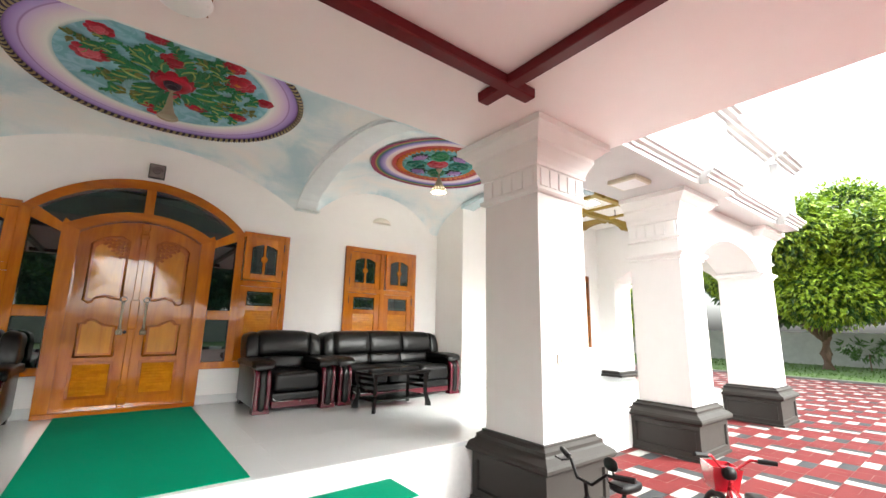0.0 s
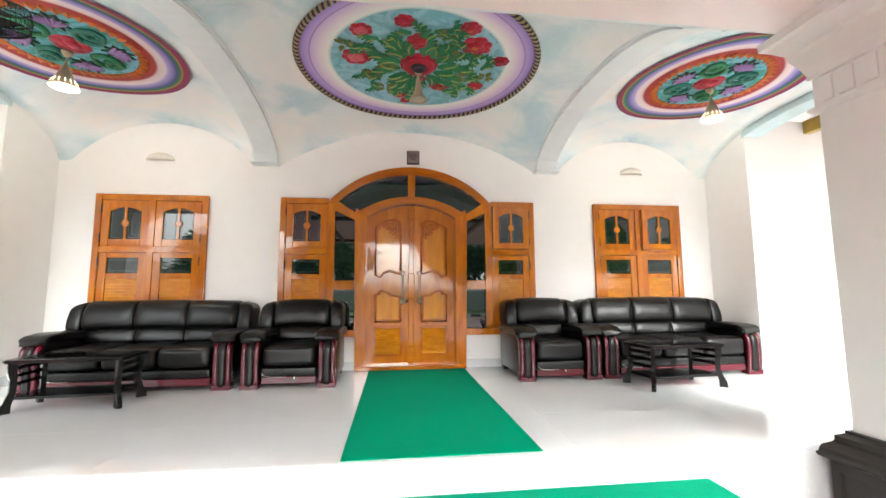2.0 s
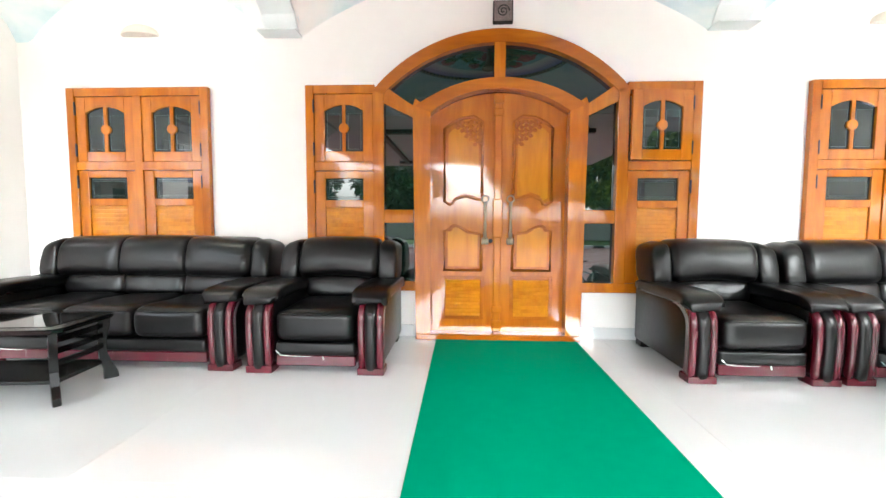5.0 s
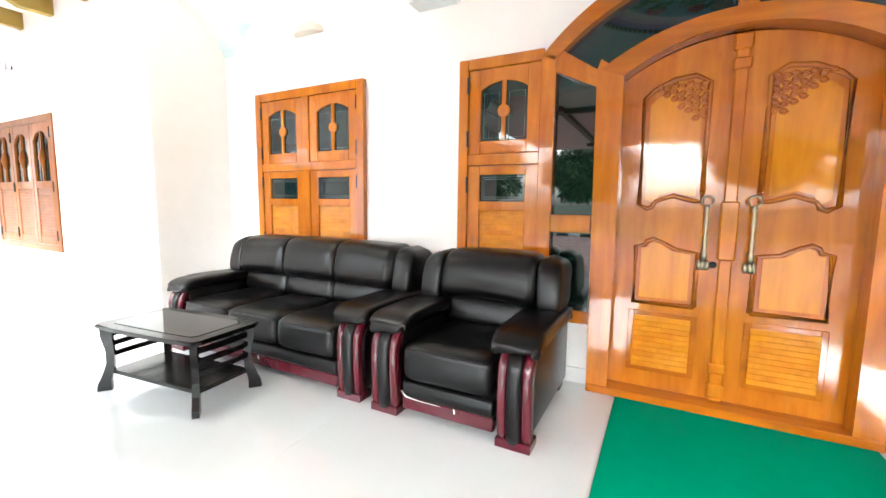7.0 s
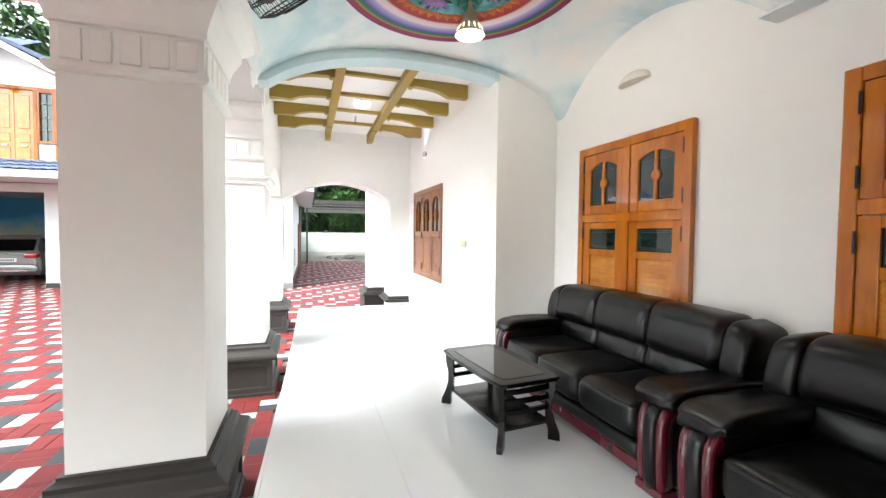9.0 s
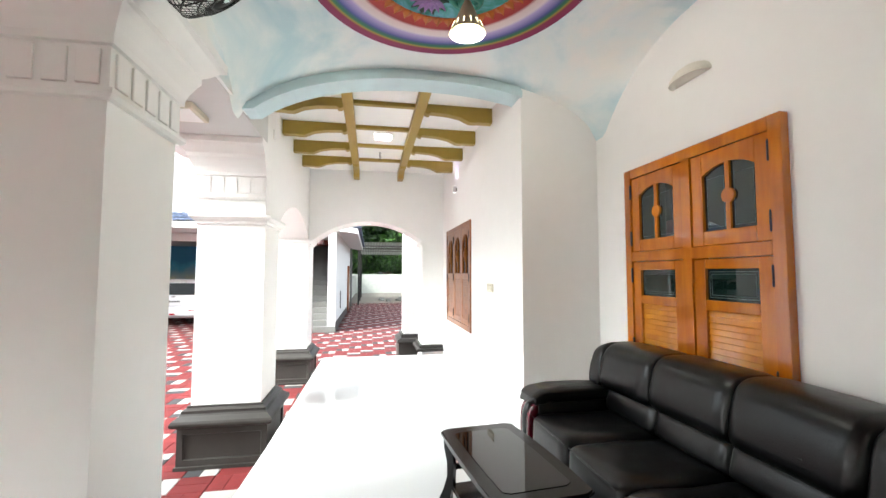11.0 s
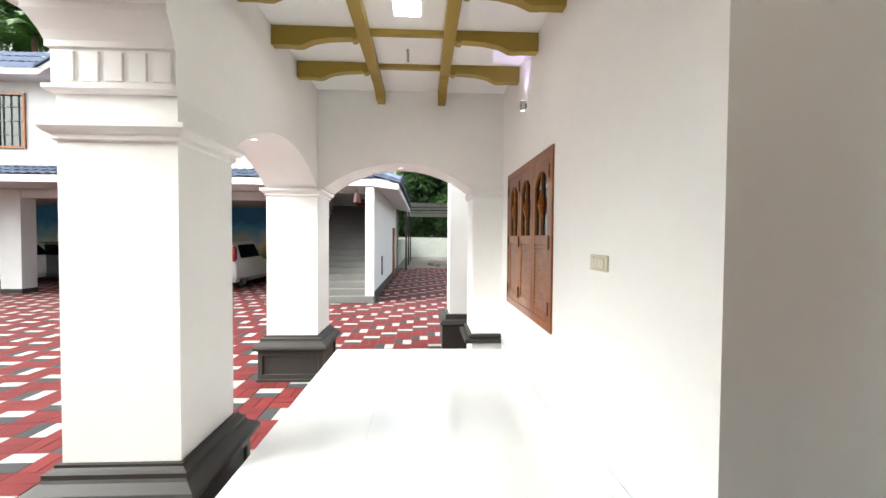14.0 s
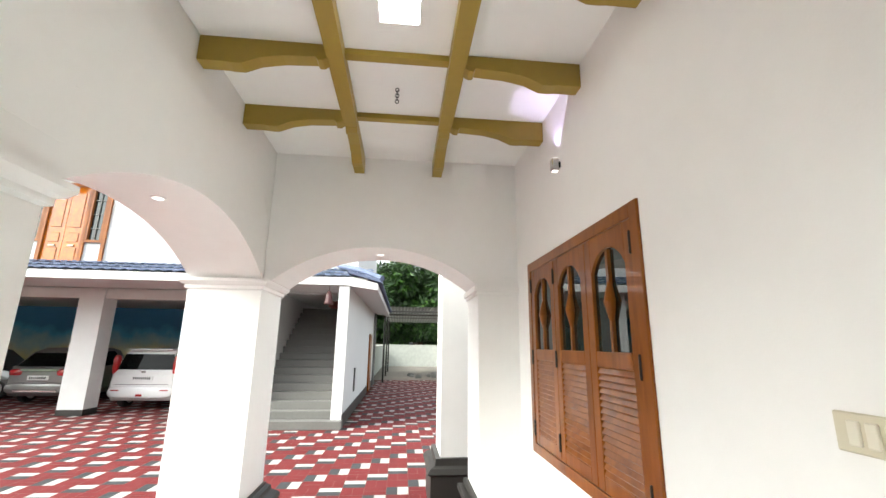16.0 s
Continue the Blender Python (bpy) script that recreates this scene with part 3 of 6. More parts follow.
# steps to the porch
step_b = BM()
box(step_b, -1.62, 1.62, 2.82, 3.26, -0.02, 0.285, 0.006)
setting("step_upper", step_b, TILE, "white tiled step")
setting("step_lower", bx(-1.95, 1.95, 2.45, 2.82, -0.02, 0.135, 0.006), TILE, "white tiled step")
for nm, (x0, x1, y0, y1, z) in {"carpet": (-0.505, 0.648, 3.3, 5.985, PF), "step_carpet": (-1.6, 1.6, 2.83, 3.2, 0.285), "lower_step_carpet": (-1.6, 1.6, 2.47, 2.81, 0.135)}.items():
    cb = bx(x0, x1, y0, y1, z, z + 0.008, 0.002)
    tagged(part(nm, cb, CARPET), "plain green felt carpet runner lying flat", "carpet")


# columns
def make_column(impost):
    col = thing("column", pose(0, 0, 0), "square white column with a dark grey panelled plinth", "column", "porch columns")
    b = BM()
    rings(b, [(0.4, 0), (0.4, 0.03), (0.385, 0.035), (0.385, 0.365), (0.39, 0.37)])
    b.normal_update()
    fs = [f for f in b.faces if abs(f.normal.z) < 0.2 and f.calc_area() > 0.15]
    bmesh.ops.inset_individual(b, faces=fs, thickness=0.07, depth=-0.0)
    b.normal_update()
    fs = [f for f in b.faces if abs(f.normal.z) < 0.2 and 0.1 < f.calc_area() < 0.2 and abs(f.calc_center_median().z - 0.2) < 0.01]
    bmesh.ops.inset_individual(b, faces=fs, thickness=0.012, depth=-0.02)
    part("plinth", b, GREYBASE, col)
    b = BM()
    rings(b, [(0.39, 0.37), (0.425, 0.385), (0.435, 0.4), (0.435, 0.42), (0.425, 0.44), (0.39, 0.465), (0.375, 0.475), (0.365, 0.49), (0.365, 0.515), (0.345, 0.525), (0.33, 0.535), (0.33, 0.55), (0.3, 0.55)])
    part("base_moulding", b, GREYBASE, col)
    part("shaft", rings(BM(), [(0.305, 0.55), (0.305, 2.33 if impost else 2.5)]), WHITE, col)
    b = BM()
    rings(b, [(0.31, 2.485), (0.33, 2.49), (0.345, 2.505), (0.345, 2.525), (0.318, 2.53), (0.318, 2.71), (0.335, 2.715), (0.335, 2.745), (0.35, 2.79), (0.38, 2.85), (0.395, 2.875), (0.395, 2.91), (0.42, 2.93), (0.455, 2.965), (0.47, 2.985), (0.5, 2.995), (0.5, 3.05)])
    if impost:
        for v in b.verts:
            v.co.y = min(v.co.y, 0.307)
    part("capital", b, WHITE, col)
    d = BM()
    box(d, -0.044, 0.044, -0.012, 0.002, 2.545, 2.695, 0.003)
    me = mesh_of(d, "dentil", WHITE)
    for k in ((0, 1, 3) if impost else (0, 1, 2, 3)):
        for i in range(5):
            o = new("dentil", me)
            o.parent = col
            o.matrix_local = pose(0, 0, 0, 0, 0, 90 * k) @ pose(-0.24 + 0.12 * i, -0.318, 0)
    if impost:
        part("impost_moulding", rings(BM(), [(0.306, 2.24), (0.325, 2.25), (0.325, 2.275), (0.345, 2.285), (0.365, 2.31), (0.365, 2.335), (0.3, 2.335)]), WHITE, col)
    return col


colA = make_column(False)
colA.location = (-3.0, 2.75, 0)
copy_thing(colA, pose(2.76, 2.785, 0))
colB = make_column(True)
colB.location = (-5.375, 2.82, 0)
for x in (-8.248, 5.375, 8.248):
    copy_thing(colB, pose(x, 2.82, 0))
colD = thing("rear_column", pose(-9.64, 5.14, 0), "white column of the side porch with a dark plinth", "column")
part("plinth", rings(BM(), [(0.42, 0), (0.42, 0.38), (0.46, 0.41), (0.42, 0.46), (0.37, 0.48), (0.36, 0.55)]), GREYBASE, colD)
part("shaft", rings(BM(), [(0.305, 0.55), (0.305, 3.4)]), WHITE, colD)
for s in (-1, 1):
    pb = thing("pier_plinth", pose(s * 8.245, 5.215, PF), "dark grey moulded plinth at the foot of the pier", "plinth")
    part("plinth_moulding", bx(-0.38, 0.38, -0.28, 0.18, 0, 0.05, 0.01), GREYBASE, pb)
    part("plinth_cap", bx(-0.35, 0.35, -0.23, 0.18, 0.05, 0.11, 0.02, 2), GREYBASE, pb)

# maroon beams on the car porch ceiling
for x in (-1.77, 1.77):
    tagged(part("ceiling_beam", bx(x - 0.05, x + 0.05, -1.9, 2.4, SOF - 0.075, SOF, 0.008), MAROON), "dark maroon wooden beam on the porch ceiling", "beam", "maroon ceiling beams")
for y in (-1.65, 2.15):
    tagged(part("ceiling_beam", bx(-2.0, 2.0, y - 0.05, y + 0.05, SOF - 0.078, SOF, 0.008), MAROON), "dark maroon wooden beam on the porch ceiling", "beam", "maroon ceiling beams")


# mustard beams of the verandah ceiling
def haunch(L, h0=0.075, h1=0.16):
    """Outline (along, down) of a bracketed beam end, deep at the wall."""
    return [(0, 0), (L, 0), (L, -h0), (L - 0.02, -h0), (L - 0.06, -h0 - 0.03), (L - 0.09, -h0 - 0.03), (L - 0.1, -h0 - 0.01), (L * 0.62, -h0 - 0.02), (L * 0.45, -h0 - 0.045), (L * 0.32, -h0 - 0.09), (L * 0.24, -h0 - 0.09), (L * 0.2, -h1), (0, -h1)]


def gold_frame(s):
    g = thing("ceiling_grille", pose(0, 0, 0), "mustard yellow bracketed beam grid under the white ceiling", "ceiling beams", "verandah beam grids")
    for xx in (5.02, 5.74, 6.45, 7.16):
        for y, d in ((FY, 1), (5.4, -1)):
            b = BM()
            prism(b, [(y + d * a, CEIL + z) for a, z in haunch(0.76)], "x", s * xx - 0.045, s * xx + 0.045)
            part("bracket", b, GOLD, g)
        part("cross_beam", bx(s * xx - 0.03, s * xx + 0.03, 3.9, 4.63, CEIL - 0.04, CEIL), GOLD, g)
    for y in (3.9, 4.63):
        part("long_beam", bx(*sorted((s * 4.34, s * 7.2)), y - 0.05, y + 0.05, CEIL - 0.085, CEIL), GOLD, g)
        b = BM()
        prism(b, [(s * (7.94 - a), CEIL + z) for a, z in haunch(0.74)], "y", y - 0.045, y + 0.045)
        part("bracket", b, GOLD, g)
    return g


gold_frame(-1)
gold_frame(1)


# ---- door and windows ----
def ring_frame(bm, x0, x1, z0, z1, w, y0, y1, wb=None, wt=None):
    """A rectangular wooden frame with mitre-free butt joints."""
    wb, wt = wb or w, wt or w
    box(bm, x0, x0 + w, y0, y1, z0, z1, 0.003)
    box(bm, x1 - w, x1, y0, y1, z0, z1, 0.003)
    box(bm, x0 + w, x1 - w, y0 + 0.001, y1, z1 - wt, z1, 0.003)
    box(bm, x0 + w, x1 - w, y0 + 0.001, y1, z0, z0 + wb, 0.003)
    return bm


def louvres(parent, x0, x1, z0, z1, y, m, pitch=0.032, tilt=0.45):
    part("louvre_back", bx(x0, x1, y + 0.012, y + 0.02, z0, z1), m, parent)
    k = max(3, int((z1 - z0) / pitch))
    h = (z1 - z0) / k
    b = BM()
    prism(b, [(0.012, 0), (0.008 - 0.014 * tilt, 0.0), (0.008 - 0.016 * tilt, 0.004), (0.008, h * 0.98), (0.012, h * 0.98)], "x", x0, x1)
    me = mesh_of(b, "slat", m)
    for i in range(k):
        o = new("slat", me)
        o.parent = parent
        o.location = (0, y, z0 + h * i)


def arched_sash(parent, x0, x1, z0, z1, y, w=0.085, m=None, rise=0.05, boss=True, name="sash"):
    """A casement with an arched pane, an upright glazing bar and a round boss."""
    m = m or WOOD
    b = BM()
    box(b, x0, x0 + w, y, y + 0.035, z0, z1, 0.004)
    box(b, x1 - w, x1, y, y + 0.035, z0, z1, 0.004)
    box(b, x0 + w, x1 - w, y + 0.001, y + 0.035, z0, z0 + w, 0.004)
    a = arc(x0 + w, x1 - w, z1 - w - rise, rise, 12)
    strip_prism(b, a, [(p, z1 - 0.001) for p, q in a], "y", y + 0.001, y + 0.035)
    s = part(name, b, m, parent)
    xc, zc, r = (x0 + x1) / 2, (z0 + z1) / 2, 0.042
    part("glazing_bar", bx(xc - 0.014, xc + 0.014, y + 0.005, y + 0.03, z0 + w, z1 - w), m, s)
    if boss:
        part("boss", lathe(BM(), [(r, -0.014), (r, 0.012), (r * 0.8, 0.016)], 20, pose(xc, y + 0.016, zc, 90)), m, s)
    b = BM()
    strip_prism(b, [(p, z0 + w) for p, q in a], a, "y", y + 0.018, y + 0.023)
    part("pane", b, DARKGLASS, s)
    c = BM()
    for d in (0.02,):
        for xx0, xx1 in ((x0 + w, xc - 0.014), (xc + 0.014, x1 - w)):
            tube(c, [(xx0 + d, y + 0.017, z0 + w + d), (xx1 - d, y + 0.017, z0 + w + d), (xx1 - d, y + 0.017, z1 - w - rise - d), (xx0 + d, y + 0.017, z1 - w - rise - d), (xx0 + d, y + 0.017, z0 + w + d)], 0.002, 4)
    part("etched_line", c, ETCH, s)
    return s


def louvre_sash(parent, x0, x1, z0, z1, y, w=0.085, m=None, glass=0.18, name="lower_sash"):
    """A casement with a small pane above a louvred panel."""
    m = m or WOOD
    b = BM()
    ring_frame(b, x0, x1, z0, z1, w, y, y + 0.035, wt=0.06)
    zg = z1 - 0.06 - glass
    box(b, x0 + w, x1 - w, y + 0.001, y + 0.035, zg - 0.06, zg, 0.003)
    s = part(name, b, m, parent)
    part("pane", bx(x0 + w, x1 - w, y + 0.018, y + 0.023, zg, z1 - 0.06), DARKGLASS, s)
    c = BM()
    for d in (0.016, 0.03):
        tube(c, [(x0 + w + d, y + 0.017, zg + d), (x1 - w - d, y + 0.017, zg + d), (x1 - w - d, y + 0.017, z1 - 0.06 - d), (x0 + w + d, y + 0.017, z1 - 0.06 - d), (x0 + w + d, y + 0.017, zg + d)], 0.0016, 4)
    part("etched_line", c, ETCH, s)
    louvres(s, x0 + w, x1 - w, z0 + w, zg - 0.06, y + 0.012, WOODP)
    return s


def hinge(parent, x, y, z):
    part("hinge", lathe(BM(), [(0.006, -0.055), (0.008, -0.045), (0.008, 0.045), (0.006, 0.055)], 8, pose(x, y, z)), IRON, parent)


def window_unit(n, xc, ajar=False):
    w = tagged(new("window_%d" % n), "varnished teak window with four shutters, arched panes and louvres", "window", "porch windows", "structure")
    w.location = (xc, BW - 0.045, 0)
    W = 0.62
    f = BM()
    ring_frame(f, -W, W, 1.05, 2.55, 0.07, 0.0, 0.13)
    box(f, -0.035, 0.035, 0.002, 0.12, 1.12, 2.48)
    box(f, -W + 0.07, -0.035, 0.002, 0.12, 1.86, 1.93)
    box(f, 0.035, W - 0.07, 0.002, 0.12, 1.86, 1.93)
    part("window_frame", f, WOOD, w)
    for x0, x1 in ((-0.55, -0.035), (0.035, 0.55)):
        if ajar and x0 > 0:
            sash = arched_sash(w, x0 - x1 + 0.004, 0.0, 1.932, 2.478, -0.018, name="open_sash")
            sash.matrix_local = pose(x1 - 0.002, 0.012, 0, 0, 0, 4)
            sash["label"] = "shutter standing ajar"
        else:
            arched_sash(w, x0 + 0.002, x1 - 0.002, 1.932, 2.478, 0.012)
        louvre_sash(w, x0 + 0.002, x1 - 0.002, 1.122, 1.858, 0.012)
        hx = x0 if x0 < 0 else x1
        for z in (2.03, 2.38, 1.76, 1.25):
            hinge(w, hx, 0.004, z)
    return w


window_unit(1, -3.055)
window_unit(2, 3.055, True)


def wing_window(n, s):
    w = tagged(new("window_%d" % n), "brown teak three-leaf window with arched panes over louvres", "window", "verandah windows", "structure")
    w.location = (s * 6.755, 5.4 - 0.014, 0)
    f = BM()
    ring_frame(f, -0.835, 0.835, 1.02, 2.47, 0.07, 0.0, 0.12)
    part("window_frame", f, WOODD, w)
    L = 1.53 / 3
    for i in range(3):
        x0 = -0.765 + L * i
        b = BM()
        box(b, x0 + 0.002, x0 + 0.075, 0.006, 0.045, 1.092, 2.398, 0.004)
        box(b, x0 + L - 0.075, x0 + L - 0.002, 0.006, 0.045, 1.092, 2.398, 0.004)
        box(b, x0 + 0.075, x0 + L - 0.075, 0.007, 0.045, 1.092, 1.17, 0.004)
        box(b, x0 + 0.075, x0 + L - 0.075, 0.007, 0.045, 1.7, 1.78, 0.004)
        a = arc(x0 + 0.075, x0 + L - 0.075, 2.2, 0.11, 12)
        strip_prism(b, a, [(p, 2.397) for p, q in a], "y", 0.007, 0.045)
        sash = part("sash", b, WOODD, w)
        c = BM()
        strip_prism(c, [(p, 1.78) for p, q in a], a, "y", 0.026, 0.031)
        part("pane", c, DARKGLASS, sash)
        xm = x0 + L / 2
        part("glazing_bar", bx(xm - 0.012, xm + 0.012, 0.008, 0.036, 1.78, 2.3), WOODD, sash)
        part("boss", lathe(BM(), [(0.012, -0.1), (0.022, -0.06), (0.036, 0), (0.022, 0.06), (0.012, 0.1)], 14, pose(xm, 0.016, 2.03)), WOODD, sash)
        louvres(sash, x0 + 0.075, x0 + L - 0.075, 1.17, 1.7, 0.014, WOODD, 0.033, 0.9)
        hx = x0 + 0.004 if i < 2 else x0 + L - 0.004
        for z in (1.2, 1.72, 2.28):
            hinge(w, hx, 0.0, z)
    return w


wing_window(3, -1)
wing_window(4, 1)

# door unit: two shuttered side windows, two side lights, an arched fan light and a pair of leaves
YD = BW - 0.05
door = tagged(new("door_1"), "varnished teak double front door with an arched fan light and side lights", "door", "", "structure")
b = BM()
for s in (-1, 1):
    box(b, *sorted((s * 1.53, s * 1.6)), YD, YD + 0.15, 0.85, 2.55, 0.004)
    box(b, *sorted((s * 1.02, s * 1.53)), YD + 0.001, YD + 0.15, 2.48, 2.55, 0.004)
    box(b, *sorted((s * 0.66, s * 1.53)), YD + 0.001, YD + 0.15, 0.85, 0.93, 0.004)
    box(b, *sorted((s * 0.945, s * 1.035)), YD - 0.006, YD + 0.15, 0.931, 2.5, 0.004)
    box(b, *sorted((s * 1.035, s * 1.53)), YD + 0.001, YD + 0.15, 1.85, 1.925, 0.004)
    box(b, *sorted((s * 0.7, s * 0.945)), YD, YD + 0.14, 1.42, 1.53, 0.004)
part("frame", b, WOOD, door)
b = BM()
for s in (-1, 1):
    prism(b, [(s * 0.555, PF), (s * 0.675, PF), (s * 0.7, 2.36), (s * 0.68, 2.42), (s * 0.555, 2.33)], "y", YD - 0.05, YD + 0.16)
part("jamb", b, WOOD, door)
outer = arc(-1.035, 1.035, 2.5, 0.475, 36)
inner = arc(-0.95, 0.95, 2.47, 0.4, 36)
b = BM()
strip_prism(b, inner, outer, "y", YD - 0.006, YD + 0.15)
part("arch_frame", b, WOODX, door, smooth=False)
dtop = arc(-0.68, 0.68, 2.36, 0.22, 30)
dlow = arc(-0.557, 0.557, 2.31, 0.185, 30)
b = BM()
strip_prism(b, dlow, dtop, "y", YD - 0.052, YD + 0.16)
part("door_arch", b, WOODX, door)
b = BM()
box(b, -0.045, 0.045, YD, YD + 0.12, 2.575, 2.885, 0.004)
for s in (-1, 1):
    prism(b, [(s * 0.675, 2.36), (s * 0.7, 2.33), (s * 0.99, 2.5), (s * 0.93, 2.53)], "y", YD + 0.002, YD + 0.12)
    prism(b, [(s * 0.7, 2.28), (s * 0.95, 2.4), (s * 0.95, 2.49), (s * 0.7, 2.36)], "y", YD + 0.004, YD + 0.12)
part("fan_light_bar", b, WOOD, door)
b = BM()
fa = arc(-0.95, 0.95, 2.47, 0.4, 30)
fb_ = [(x, min(z, (2.36 + 0.22 * (1 - (x / 0.68) ** 2)) if abs(x) < 0.68 else 2.34 + (abs(x) - 0.68) * 0.5)) for x, z in fa]
strip_prism(b, fb_, fa, "y", YD + 0.06, YD + 0.068)
part("fan_light_pane", b, DARKGLASS, door)
for s in (-1, 1):
    for z0, z1 in ((0.93, 1.42), (1.53, 2.4)):
        part("side_light_pane", bx(*sorted((s * 0.7, s * 0.945)), YD + 0.05, YD + 0.058, z0, z1), DARKGLASS, door)
    x0, x1 = sorted((s * 1.037, s * 1.528))
    louvre_sash(door, x0, x1, 0.932, 1.848, YD + 0.012)
    if s < 0:
        arched_sash(door, x0, x1, 1.927, 2.478, YD + 0.012)
    else:
        sash = arched_sash(door, x0 - x1, 0.0, 1.927, 2.478, -0.02, name="open_sash")
        sash.matrix_local = pose(x1, YD + 0.012, 0, 0, 0, 5)
        sash["label"] = "shutter standing ajar"
    for z in (1.05, 1.72, 2.03, 2.38):
        hinge(door, s * 1.53, YD - 0.004, z)
part("threshold", bx(-0.675, 0.675, YD - 0.06, YD + 0.16, PF, PF + 0.05, 0.006), WOODX, door)

# the two leaves
YL = YD + 0.075
for s in (-1, 1):
    leaf_arc = [(x, z) for x, z in arc(-0.555, 0.555, 2.31, 0.18, 40) if s * x >= -0.001]
    b = BM()
    strip_prism(b, [(x, PF + 0.05) for x, z in leaf_arc], leaf_arc, "y", YL, YL + 0.045)
    leaf = part("door_leaf", b, WOOD, door)

    def outline(pts, r=0.016, dy=0.0):
        t = BM()
        tube(t, [(s * x, YL - 0.002 - dy, z) for x, z in pts + pts[:1]], r, 6)
        return t
    top_panel = [(0.13, 1.67), (0.13, 2.26), (0.2, 2.3), (0.3, 2.29), (0.4, 2.24), (0.445, 2.2), (0.445, 1.6), (0.4, 1.575), (0.375, 1.585), (0.36, 1.62), (0.27, 1.65), (0.17, 1.62), (0.13, 1.62)]
    low_panel = [(0.13, 1.02), (0.13, 1.33), (0.17, 1.33), (0.24, 1.34), (0.31, 1.38), (0.36, 1.4), (0.39, 1.385), (0.4, 1.36), (0.445, 1.355), (0.445, 1.02)]
    for pn, pts in (("upper_panel", top_panel), ("lower_panel", low_panel)):
        part(pn + "_moulding", outline(pts, 0.015), WOODX, leaf, smooth=True)
        q = BM()
        cx, cz = sum(p[0] for p in pts) / len(pts), sum(p[1] for p in pts) / len(pts)
        prism(q, [(s * (cx + (x - cx) * 0.8), cz + (z - cz) * 0.88) for x, z in pts], "y", YL - 0.012, YL + 0.004)
        part(pn, q, WOODP, leaf)
    fr = BM()
    ring_frame(fr, *sorted((s * 0.11, s * 0.465)), 0.6, 0.97, 0.03, YL - 0.008, YL + 0.002)
    part("louvre_frame", fr, WOODX, leaf)
    louvres(leaf, *sorted((s * 0.14, s * 0.435)), 0.63, 0.94, YL - 0.016, WOODP, 0.03, 1.0)
    fan = BM()
    # stepped spray of carved scrolls hanging from the inner top corner
    for row in range(6):
        for col in range(7 - row):
            cx_, cz_ = 0.155 + 0.036 * col, 2.255 - 0.034 * row - 0.01 * (col % 2)
            if cx_ > 0.41 or cz_ > 2.3 - 0.25 * max(cx_ - 0.2, 0):
                continue
            pillow(fan, *sorted((s * (cx_ - 0.019), s * (cx_ + 0.019))), YL - 0.017, YL + 0.004, cz_ - 0.017, cz_ + 0.017, 0.9, 8, 6)
            sw = 1 if (row + col) % 2 else -1
            tube(fan, [(s * (cx_ + 0.016 * math.cos(q)), YL - 0.014, cz_ + sw * 0.014 * math.sin(q)) for q in np.linspace(0, 4.4, 8)], [0.005] * 7 + [0.008], 5)
    part("carved_ornament", fan, WOODX, leaf, smooth=True)
    h = BM()
    hx = s * 0.105
    lathe(h, [(0.012, 1.3), (0.016, 1.32), (0.01, 1.36), (0.013, 1.4), (0.009, 1.45), (0.013, 1.5), (0.01, 1.55), (0.014, 1.58), (0.008, 1.6)], 10, pose(hx, YL - 0.05, 0))
    for z in (1.34, 1.57):
        lathe(h, [(0.012, 0.0), (0.012, 0.05)], 8, pose(hx, YL, z, 90))
    tube(h, [(hx + 0.028 * math.cos(t), YL - 0.04, 1.62 + 0.028 * math.sin(t)) for t in np.linspace(0, 2 * math.pi, 17)], 0.006, 6)
    for i in range(3):
        lathe(h, [(0.004, 1.24), (0.013, 1.255), (0.013, 1.275), (0.006, 1.3)], 8, pose(hx + (i - 1) * 0.018, YL - 0.045 + abs(i - 1) * 0.006, 0))
    part("door_handle", h, BRASS, leaf, "ornate antique brass pull handle", True)
post = BM()
box(post, -0.03, 0.03, YL - 0.028, YL, PF + 0.05, 2.47, 0.006)
for z0, z1 in ((0.52, 0.6), (0.66, 0.72), (1.3, 1.62), (2.3, 2.36), (2.4, 2.48)):
    box(post, -0.042, 0.042, YL - 0.038, YL - 0.001, z0, z1, 0.008)
part("astragal", post, WOOD, door)
part("keyhole", lathe(BM(), [(0.018, -0.005), (0.018, 0.004), (0.01, 0.008)], 14, pose(-0.055, YL - 0.004, 1.27, 90)), IRON, door)


# ---- painted medallions on the vaults ----
def medallion(xc, hx, R, m, name, label):
    """A painted disc that follows the vault, with relief flowers and leaves."""
    yc = 4.57
    th = thing(name, pose(xc, yc, 0), label, "ceiling medallion")

    def zz(x, y, drop):
        return vault_z(xc + x, yc + y, xc, hx, 0.5) - drop
    bm, K, N = BM(), 14, 72
    c = bm.verts.new((0, 0, zz(0, 0, 0.012)))
    prev = None
    for k in range(1, K + 1):
        r = R * k / K
        row = [bm.verts.new((r * math.cos(t), r * math.sin(t), zz(r * math.cos(t), r * math.sin(t), 0.012))) for t in np.linspace(0, 2 * math.pi, N, endpoint=False)]
        for i in range(N):
            if prev:
                bm.faces.new((prev[i], prev[(i + 1) % N], row[(i + 1) % N], row[i]))
            else:
                bm.faces.new((c, row[i], row[(i + 1) % N]))
        prev = row
    part("painted_disc", bm, m, th, smooth=True)
    return th, zz


